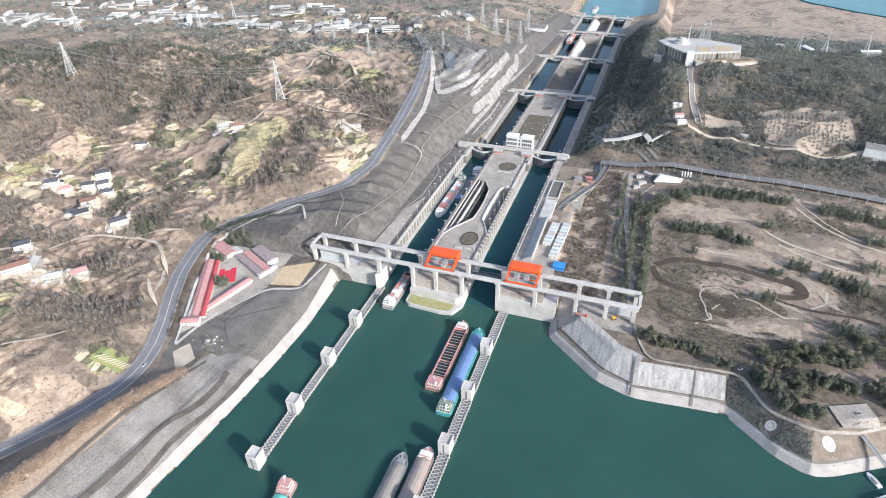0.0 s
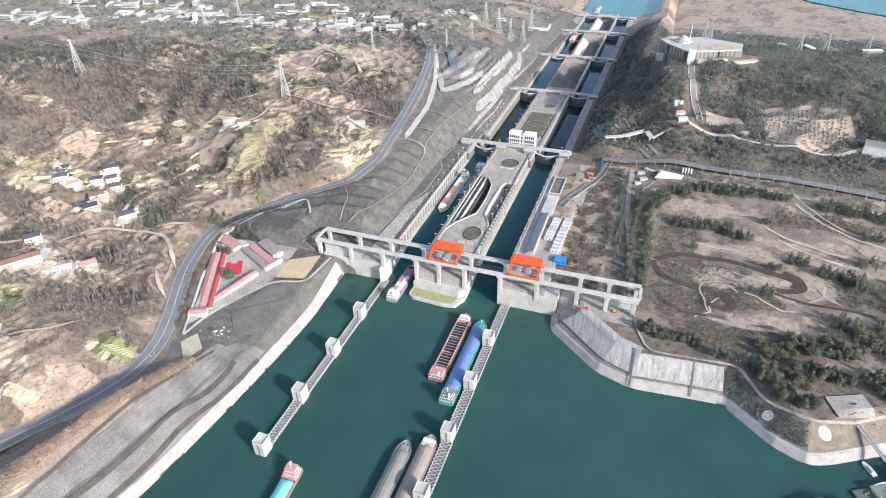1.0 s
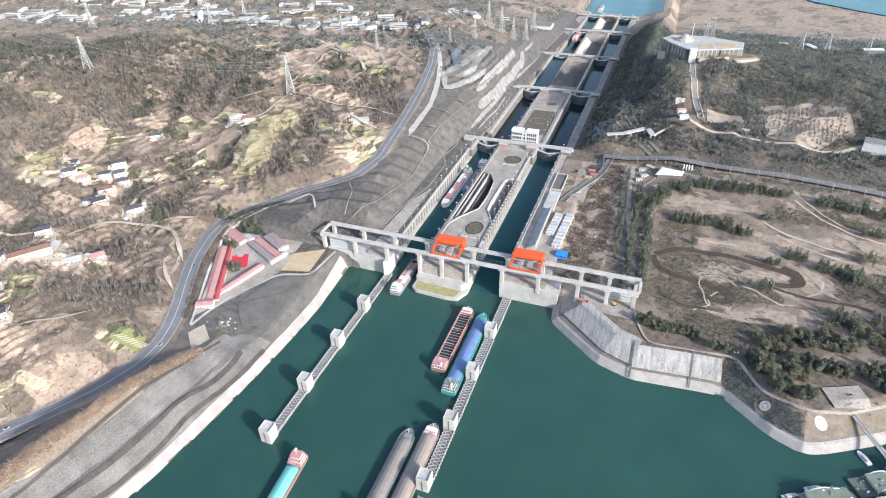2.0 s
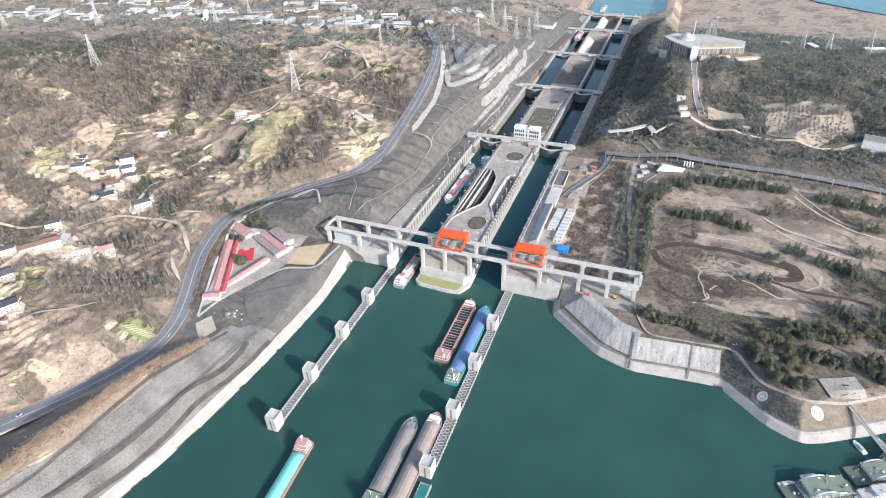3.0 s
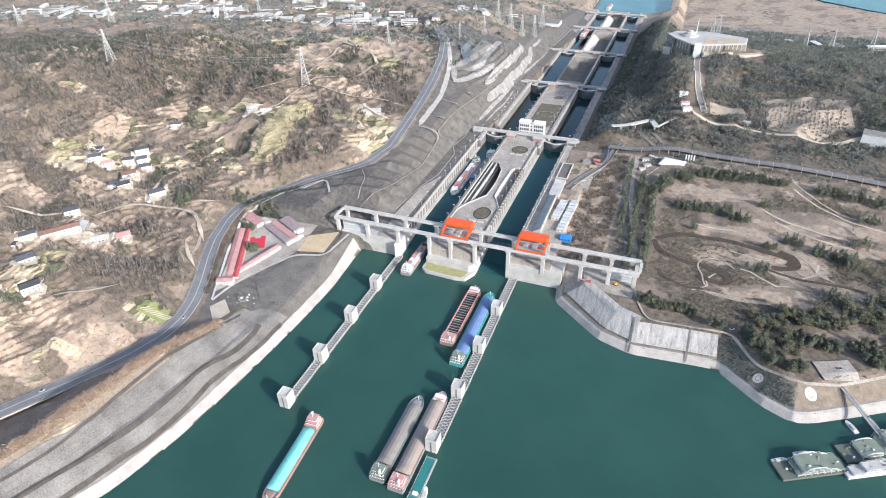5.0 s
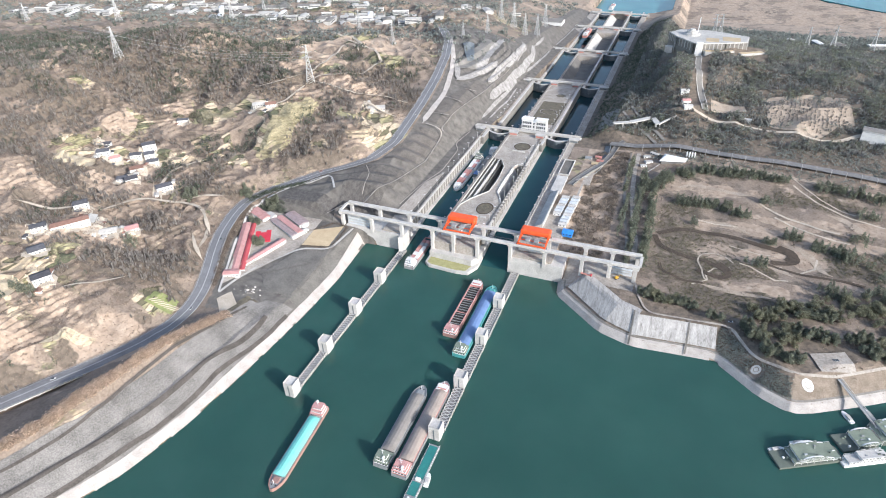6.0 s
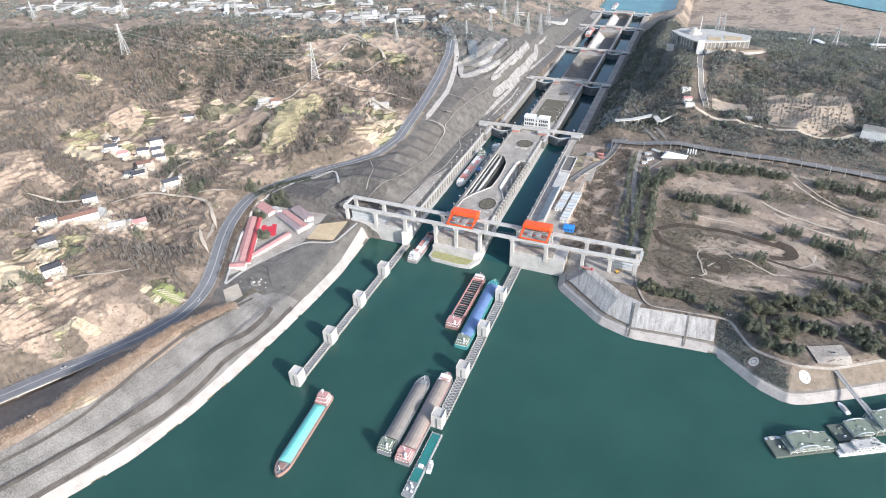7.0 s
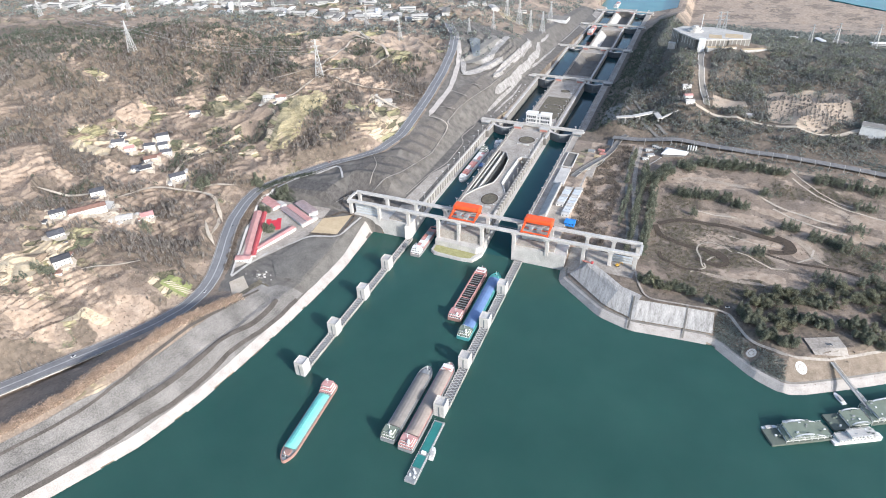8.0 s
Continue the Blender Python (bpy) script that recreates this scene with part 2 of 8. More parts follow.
WEST_EDGE = ((-620, -256), (-540, -222), (-460, -184), (-397, -154), (-359, -144), (-337, -139), (-306, -135), (-286, -132.5), (-246, -128), (-208, -124.5), (-157, -121), (-104, -119.5), (-24, -125), (-20, -80), (290, -80), (300, -75.2), (3000, -75.2))
ROAD = ((-520, -372, 21), (-405, -302, 22), (-355, -273, 22), (-327, -256, 22), (-289, -236, 22), (-254, -225, 22), (-228, -224, 23), (-203, -229, 26), (-174, -242, 29), (-141, -260, 32), (-107, -277, 33), (-63, -293, 32), (-30, -297, 33), (0, -281, 36),
        (25, -262, 38), (62, -234, 42), (85, -204, 46), (110, -181, 49), (160, -169, 54), (214, -173, 60), (300, -183, 66), (400, -198, 74), (500, -218, 84), (580, -243, 92), (650, -285, 98))
WEST_STEPS = ((-560, 8, 5, 28, 18, 33, 18.5, 64, 34), (-430, 8, 5, 28, 19, 33, 19.5, 64, 37), (-370, 8, 5, 28, 20, 33, 20.5, 64, 44), (-290, 8, 5, 27, 19.5, 32, 20, 62, 42), (-250, 8, 5.5, 26, 18, 31, 18.5, 56, 34), (-215, 8, 6, 24, 17, 30, 17.5, 48, 26), (-180, 8, 6, 20, 15, 34, 18, 60, 22),
              (-90, 8, 6, 24, 17, 60, 20, 150, 22), (-26, 6, 14, 12, 20, 60, 22, 150, 24), (-14, 4, 19, 25, 19, 76, 20, 120, 40), (8, 4, 23, 25, 23, 70, 24, 115, 44), (34, 4, 24, 26, 25, 54, 50, 95, 53), (100, 4, 24, 26, 25, 48, 43, 72, 50),
              (220, 4, 24, 25, 25, 42, 40, 58, 51), (330, 4, 24, 25, 25, 42, 44, 60, 58), (420, 4, 10, 20, 20, 40, 45, 62, 58), (640, 4, 8, 20, 14, 45, 56, 70, 74), (950, 4, -10, 25, -8, 60, 24, 120, 36), (1500, 4, -52, 30, -48, 60, -38, 150, -26))
WEST_HILLS = ((-900, 100, 68, 280), (-290, -127, -31, 170), (-381, 429, 35, 170), (-480, 24, -9, 70), (-592, 277, 32, 70), (-500, -300, 28, 110), (-300, 800, 26, 70), (-600, 520, -15, 70), (-696, 293, 27, 70),
              (-1100, 1100, -10, 280), (-725, 70, 24, 70), (-362, 250, 11, 70), (-236, 338, -14, 70), (-525, 111, -9, 70), (-1300, 300, 11, 280), (-900, 100, 18, 110), (-416, 200, 18, 45), (-263, 128, 18, 45),
              (-344, 96, 13, 20), (-338, 138, 15, 22), (-371, 70, -13, 18), (-300, 166, -13, 16), (-288, 105, -10, 18), (-240, 128, -8, 16), (-215, 150, 8, 20), (-450, -420, 7, 70), (-274, -318, -28, 70), (-900, 400, 7, 70), (-329, -294, 25, 70))
EAST_SHORE = ((60, -22), (122, -22), (125, -46), (178, -91), (212, -102), (271, -97), (290, -96), (327, -129), (352, -140), (368, -135), (407, -113), (440, -93), (520, -40), (700, 40), (1500, 200))
EAST_STEPS = ((-40, 4, 23, 36, 23, 40, 20, 60, 20), (200, 4, 24, 36, 24, 42, 19, 70, 19), (285, 4, 24, 47, 24, 58, 26, 80, 28), (322, 4, 24, 46, 24, 58, 28, 80, 32), (338, 4, 24, 16, 24, 34, 38, 48, 46), (350, 4, 8, 8, 8, 28, 32, 48, 46), (430, 4, 8, 8, 8, 26, 30, 62, 49),
              (615, 4, 8, 8, 8, 34, 34, 72, 60), (660, 4, -10, 8, -10, 36, 28, 72, 60), (925, 4, -10, 10, -10, 42, 22, 82, 46), (975, 4, -28, 12, -28, 46, 14, 84, 40), (1235, 4, -28, 14, -28, 50, 6, 90, 22), (1545, 4, -57, 30, -52, 60, -44, 100, -38))
EAST_HILLS = ((236, 640, 46, 80), (206, 505, 48, 48), (371, 470, 12, 120), (440, 440, 2, 100), (480, 580, 22, 130), (350, 700, 26, 140), (700, 600, 34, 200), (330, 385, 8, 60), (214, 560, -8, 30), (218, 396, 19, 42))


def gaussians(x, y, hills):
    return sum(h * np.exp(-((x - a) ** 2 + (y - b) ** 2) / (2 * r * r)) for a, b, h, r in hills)


def waves(x, y, size, seed):
    """A smooth cheap noise between about -1 and 1."""
    g = np.random.RandomState(seed)
    out = 0
    for k in range(6):
        a, p, q = g.uniform(0, 2 * math.pi), g.uniform(0, 6.28), g.uniform(0.7, 1.5)
        u, v = x * math.cos(a) + y * math.sin(a), y * math.cos(a) - x * math.sin(a)
        out = out + np.sin(u * q / size * 2 * math.pi + p + 1.3 * np.sin(v * q / size * 4.1 + p * 2))
    return out / 3.2


def shore_distance(x, y):
    """Metres inland from the east waterline (negative over water)."""
    best = np.full(np.shape(x), 1e9)
    for (ax, ay), (bx, by) in zip(EAST_SHORE[:-1], EAST_SHORE[1:]):
        ux, uy = bx - ax, by - ay
        f = np.clip(((x - ax) * ux + (y - ay) * uy) / (ux * ux + uy * uy), 0, 1)
        best = np.minimum(best, np.hypot(x - ax - f * ux, y - ay - f * uy))
    s = np.array(EAST_SHORE)
    return np.where(y > np.interp(x, s[:, 0], s[:, 1]), best, -best)


def steps(d, y, table, last_d, last_z):
    t = np.array(table)
    ks = [np.interp(y, t[:, 0], t[:, j]) for j in range(1, 9)]
    D, Z = [0 * y, ks[0], ks[2], ks[4], ks[6], last_d], [None, ks[1], ks[3], ks[5], ks[7], last_z]
    for i in range(2, 6):
        D[i] = np.maximum(D[i], D[i - 1] + 0.5)
    out = None
    for i in range(1, 6):
        f = np.clip((d - D[i - 1]) / (D[i] - D[i - 1]), 0, 1)
        if i == 1:
            base = np.where(y < -22, -0.6, Z[1])
            out = base + f * (Z[1] - base)
        else:
            out = out + f * (Z[i] - Z[i - 1])
    return out


def terraced(z, x, y, rise=3.8):
    """Cut gentle slopes into field terraces."""
    q = z / rise + 0.35 * waves(x, y, 90, 5)
    fr = q - np.floor(q)
    return (np.floor(q) + np.clip((fr - 0.72) / 0.28, 0, 1) - 0.35 * waves(x, y, 90, 5)) * rise


def road_at(y):
    r = np.array(ROAD)
    return np.interp(y, r[:, 0], r[:, 1]), np.interp(y, r[:, 0], r[:, 2])


def west_natural(x, y):
    z = 60 + gaussians(x, y, WEST_HILLS)
    z = z - 130 * np.clip((y - 900) / 900, 0, 1) ** 1.2 * np.clip((x + 900) / 700, 0, 1)
    ridges = (1 - 1.6 * np.abs(waves(x, y, 150, 51))) * 7 + (1 - 1.6 * np.abs(waves(x, y, 62, 52))) * 3
    return z + ridges * np.clip((-215 - x) / 60, 0, 1) * np.clip((1200 - y) / 200, 0, 1) + 1.0 * waves(x, y, 40, 2)


def east_natural(x, y):
    z = 20 + gaussians(x, y, EAST_HILLS) + 8 * np.clip((y - 120) / 160, 0, 1)
    z = z - 95 * np.clip((y - 930) / 670, 0, 1)
    z = z + np.clip((y - 330) / 60, 0, 1) * np.clip((1150 - y) / 150, 0, 1) * (1 - 1.6 * np.abs(waves(x, y, 130, 53))) * 6
    return z + 1.1 * waves(x, y, 130, 3) + 0.5 * waves(x, y, 40, 4)


def land(x, y):
    """Height of the ground, in metres above the reservoir."""
    x, y = np.asarray(x, float), np.asarray(y, float)
    e = np.array(WEST_EDGE)
    xe = np.interp(y, e[:, 0], e[:, 1]) + np.where(y < -26, 0.7 * waves(x * 0, y, 34, 9), 0)
    xr, zr = road_at(y)
    d = xe - x
    far_w = np.clip((y - 650) / 200, 0, 1)
    zr = zr * (1 - far_w) + np.minimum(zr, west_natural(xr, y)) * far_w
    zr = zr - 5 * np.clip((-320 - y) / 35, 0, 1)
    w = xe - xr - 6
    low = steps(d, y, WEST_STEPS, w, zr)
    benched = terraced(low, x * 0.2, y * 0.2, 6.5)
    cut = np.clip((y - 440) / 60, 0, 1) * np.clip((700 - y) / 60, 0, 1) * np.clip((d - 32) / 6, 0, 1) * np.clip((w - 8 - d) / 10, 0, 1)
    low = low * (1 - cut) + benched * cut
    # buttresses of the cut face beside the lock
    fold = np.abs((y + 0.25 * d) / 27 % 1 - 0.5) * 2 - 0.5
    low = low + 5 * fold * np.clip((y - 14) / 12, 0, 1) * np.clip((240 - y) / 25, 0, 1) * np.clip((d - 28) / 12, 0, 1) * np.clip((w - 8 - d) / 14, 0, 1)
    nat = west_natural(x, y)
    gentle = np.clip((waves(x, y, 260, 11) + 0.75) * 1.5, 0, 1) * np.clip((420 - y) / 120, 0, 1)
    nat = nat * (1 - gentle) + terraced(nat, x, y) * gentle
    past = np.clip((d - w - 13) / 26, 0, 1)
    past = past * past * (3 - 2 * past)
    west = np.where(d < w + 13, low, zr + (nat - zr) * past)
    west = np.where(d < 0, -14.0, west)
    # east
    de = shore_distance(x, y)
    nat_e = east_natural(x, y)
    lock_e = steps(x - 74, np.maximum(y, -21.0), EAST_STEPS, 0 * x + 125, nat_e)
    lock_e = np.where(x - 74 > 125, nat_e, lock_e)
    bank = np.interp(de, (0, 6, 8, 26, 46), (-0.6, 5.5, 6.0, 17.0, 32.0))
    east = np.minimum(lock_e, np.where(de < 46, bank, 999))
    east = np.where(de < 0, -14.0, east)
    east = np.where(x < 66, -14.0, east)
    z = np.where(x < 0, west, east)
    inside = (y > -24) & (x > np.where(y < 295, -80.0, -75.2)) & (x < 74)
    z = np.where(inside, deck_z(y) - 60, z)
    # the far river and the plain beyond
    river = np.clip((y - 1600) / 60, 0, 1)
    z = np.where(y > 1560, np.minimum(z, -40), z)
    rv = (np.abs(x - 20) < 130) & (y > 1600)
    z = np.where(rv, -80.0, z)
    return z


M["ground"] = surface("hill_soil", (0.165, 0.128, 0.100), (0.32, 0.255, 0.20), 22, 0.95, 2.0, 0.4)
# ---- ground sheet ----
def cover_material():
    """Hill ground: soil, patchwork fields, bare tan, dark brush and cut rock, by the land-cover layer and noise."""
    m = M["ground"]
    nt = m.node_tree
    n, link = nt.nodes, nt.links.new
    bsdf = n["Principled BSDF"]
    out = bsdf.inputs["Base Color"].links[0].from_socket
    att = n.new("ShaderNodeAttribute")
    att.attribute_name = "cover"
    sep = n.new("ShaderNodeSeparateColor")
    link(att.outputs["Color"], sep.inputs[0])
    geo = n.new("ShaderNodeNewGeometry")

    def noise_tex(size, detail=6):
        t = n.new("ShaderNodeTexNoise")
        t.inputs["Scale"].default_value, t.inputs["Detail"].default_value = 1 / size, detail
        t.inputs["Roughness"].default_value = 0.62
        link(geo.outputs["Position"], t.inputs["Vector"])
        return t

    def two(fac, dark, light):
        c = n.new("ShaderNodeMix")
        c.data_type = "RGBA"
        c.inputs["A"].default_value, c.inputs["B"].default_value = (*dark, 1), (*light, 1)
        sharp = n.new("ShaderNodeMapRange")
        sharp.inputs["From Min"].default_value, sharp.inputs["From Max"].default_value = 0.3, 0.7
        link(fac, sharp.inputs["Value"]), link(sharp.outputs[0], c.inputs["Factor"])
        return c.outputs["Result"]

    # patchwork of small fields on a warped cell pattern
    warp = n.new("ShaderNodeVectorMath")
    warp.operation = "MULTIPLY_ADD"
    warp.inputs[1].default_value = (22, 22, 2.5)
    link(noise_tex(45, 3).outputs["Color"], warp.inputs[0]), link(geo.outputs["Position"], warp.inputs[2])
    flat = n.new("ShaderNodeMapping")
    flat.inputs["Scale"].default_value = (1 / 34, 1 / 34, 1 / 3.6)
    link(warp.outputs[0], flat.inputs["Vector"])
    cell = n.new("ShaderNodeTexVoronoi")
    cell.inputs["Scale"].default_value = 1.0
    link(flat.outputs[0], cell.inputs["Vector"])
    pick = n.new("ShaderNodeSeparateColor")
    link(cell.outputs["Color"], pick.inputs[0])
    ramp = n.new("ShaderNodeValToRGB")
    ramp.color_ramp.interpolation = "CONSTANT"
    cols = ((0.0, (0.44, 0.36, 0.255)), (0.20, (0.32, 0.295, 0.17)), (0.36, (0.54, 0.45, 0.33)), (0.54, (0.145, 0.135, 0.085)), (0.64, (0.36, 0.335, 0.20)), (0.78, (0.27, 0.205, 0.15)), (0.90, (0.135, 0.14, 0.085)))
    for k, (p, c) in enumerate(cols):
        el = ramp.color_ramp.elements[k] if k < 2 else ramp.color_ramp.elements.new(p)
        el.position, el.color = p, (*c, 1)
    link(pick.outputs[0], ramp.inputs["Fac"])
    grain = n.new("ShaderNodeMix")
    grain.data_type, grain.blend_type = "RGBA", "MULTIPLY"
    grain.inputs["Factor"].default_value = 0.8
    link(ramp.outputs["Color"], grain.inputs["A"])
    link(two(noise_tex(4).outputs["Fac"], (0.62, 0.62, 0.62), (1.25, 1.22, 1.18)), grain.inputs["B"])
    near = n.new("ShaderNodeTexVoronoi")
    near.feature = "DISTANCE_TO_EDGE"
    near.inputs["Scale"].default_value = 1.0
    link(flat.outputs[0], near.inputs["Vector"])
    bank = n.new("ShaderNodeMapRange")
    bank.inputs["From Min"].default_value, bank.inputs["From Max"].default_value = 0.03, 0.10
    bank.inputs["To Min"].default_value = 0.45
    link(near.outputs["Distance"], bank.inputs["Value"])
    rims = n.new("ShaderNodeMix")
    rims.data_type, rims.blend_type = "RGBA", "MULTIPLY"
    rims.inputs["Factor"].default_value = 1.0
    link(grain.outputs["Result"], rims.inputs["A"]), link(bank.outputs[0], rims.inputs["B"])
    layers = ((sep.outputs[0], rims.outputs["Result"], 14), (sep.outputs[1], two(noise_tex(7).outputs["Fac"], (0.265, 0.198, 0.148), (0.465, 0.372, 0.288)), 14),
              (sep.outputs[2], two(noise_tex(5).outputs["Fac"], (0.088, 0.073, 0.058), (0.21, 0.168, 0.13)), 9), (att.outputs["Alpha"], two(noise_tex(10).outputs["Fac"], (0.082, 0.075, 0.068), (0.19, 0.176, 0.158)), 6))
    for share, colour, size in layers:
        edge = n.new("ShaderNodeMath")
        edge.operation = "ADD"
        link(share, edge.inputs[0]), link(noise_tex(size).outputs["Fac"], edge.inputs[1])
        cut = n.new("ShaderNodeMapRange")
        cut.inputs["From Min"].default_value, cut.inputs["From Max"].default_value = 0.93, 1.07
        link(edge.outputs[0], cut.inputs["Value"])
        mx = n.new("ShaderNodeMix")
        mx.data_type = "RGBA"
        link(cut.outputs[0], mx.inputs["Factor"]), link(out, mx.inputs["A"]), link(colour, mx.inputs["B"])
        out = mx.outputs["Result"]
    link(out, bsdf.inputs["Base Color"])
    return m


def spaced(*runs):
    return np.unique(np.concatenate([np.arange(a, b, s) for a, b, s in runs] + [[runs[-1][1]]]))


gx = spaced((-6000, -1800, 300), (-1800, -800, 20), (-800, -420, 3.2), (-420, -60, 2.5), (-60, 60, 20), (60, 460, 3), (460, 900, 10), (900, 6000, 250))
gy = spaced((-4000, -700, 300), (-700, -480, 15), (-480, 240, 2.5), (240, 830, 3), (830, 1000, 8), (1000, 2200, 20), (2200, 7000, 300))
GX, GY = np.meshgrid(gx, gy)
GZ = land(GX, GY)
ground_mesh = grid_mesh("ground", np.stack([GX, GY, GZ], -1), cover_material())


# woods, leafless brush, bare ground and terraced fields of the west hill: centre and half widths
COPSES = ((-784, 140, 61, 109), (-597, 223, 25, 72), (-684, 29, 39, 14), (-510, 232, 23, 42), (-546, 314, 76, 120), (-505, 350, 35, 120), (-371, 67, 9, 39), (-300, 164, 12, 50), (-365, 404, 18, 37), (-253, 394, 23, 30), (-346, -249, 7, 23), (-353, -325, 7, 20), (-463, -174, 15, 31))
COPSES += ((-362, -57, 16, 16), (-418, -24, 13, 20), (-421, 52, 15, 18), (-889, 145, 61, 120), (-745, 237, 69, 109), (-552, 146, 17, 29), (-636, -113, 9, 37), (-338, 313, 16, 23), (-380, 14, 15, 17), (-335, -296, 6, 6), (-422, -43, 7, 30), (-414, 238, 26, 32))
BRUSH = ((-1061, 265, 174, 120), (-646, 131, 46, 52), (-776, 25, 47, 68), (-584, 104, 33, 43), (-444, 228, 50, 45), (-492, 166, 26, 23), (-632, -85, 37, 62), (-523, -106, 39, 23), (-293, 90, 31, 33), (-239, 119, 16, 47), (-286, 340, 40, 45), (-226, 311, 25, 41), (-320, -207, 35, 31), (-357, -135, 34, 20), (-291, -221, 44, 11))
BRUSH += ((-640, 6, 48, 52), (-453, -238, 22, 54), (-628, 211, 58, 54), (-547, 208, 27, 33), (-303, 192, 19, 63), (-389, 181, 26, 12), (-673, 22, 47, 27), (-371, -18, 16, 63), (-263, 213, 20, 16), (-327, -34, 15, 10), (-705, 121, 28, 25), (-538, 80, 17, 14), (-275, -188, 13, 25), (-441, -122, 39, 11), (-604, -20, 14, 14))
BARE = ((-668, -24, 18, 14), (-549, -149, 30, 22), (-477, -97, 42, 21), (-502, -139, 25, 16), (-576, 38, 17, 20), (-763, 188, 28, 72), (-423, 421, 60, 104), (-339, 498, 44, 53), (-296, 286, 34, 39), (-191, 129, 38, 15), (-274, -295, 56, 18), (-321, -341, 20, 13))
BARE += ((-584, 272, 21, 84), (-530, 117, 15, 15), (-741, 67, 23, 33), (-262, 156, 17, 18), (-357, -187, 34, 16), (-415, -215, 22, 11), (-543, 480, 37, 118), (-334, 194, 15, 10), (-539, -191, 16, 41), (-566, 172, 14, 11), (-560, 42, 13, 13))
FIELDS = ((-340, 134, 40, 36), (-344, 99, 21, 39), (-466, 117, 31, 23), (-583, -42, 32, 28), (-533, -78, 29, 22), (-551, 54, 20, 13), (-408, 57, 38, 20), (-661, 70, 20, 9), (-367, -312, 20, 20), (-773, 45, 13, 21), (-238, 194, 38, 36), (-265, 95, 18, 10), (-462, -8, 21, 21), (-426, 2, 19, 23))
FIELDS += ((-367, 30, 29, 13), (-360, 312, 17, 28), (-429, 349, 35, 28), (-425, 150, 32, 11), (-215, 140, 34, 17), (-254, -239, 21, 13), (-200, 187, 27, 25), (-442, 498, 53, 90), (-372, -264, 19, 27), (-382, -66, 18, 17), (-501, -32, 12, 11), (-294, 406, 45, 32), (-432, -245, 9, 23))


OPEN_SLOPES = ((-324, 72, 20, 30), (-328, 110, 22, 26), (-326, 155, 18, 40), (-455, 122, 32, 16), (-535, -74, 30, 14), (-368, -312, 22, 20))
PARK_BARE = ((372, 82, 28, 13), (378, 112, 15, 28), (320, 133, 56, 9), (265, 212, 48, 13), (378, 158, 48, 9), (448, 170, 40, 9), (322, 10, 48, 7), (402, -42, 44, 8), (296, 70, 36, 16), (430, 130, 30, 8))
PARK_LAWN = ((270, 60, 44, 40), (270, 20, 40, 26), (300, -22, 48, 22), (250, 108, 40, 10), (400, 215, 44, 14), (430, 90, 36, 26), (310, 40, 30, 14), (236, 150, 20, 30))


def zone(x, y, table):
    """1 inside the given patches, falling to 0 outside, with a ragged edge."""
    x = x + 7 * waves(x, y, 45, 61)
    y = y + 7 * waves(x, y, 45, 62)
    return np.max([np.clip(2.0 - 1.35 * np.hypot((x - a) / rx, (y - b) / ry), 0, 1) for a, b, rx, ry in table], 0)


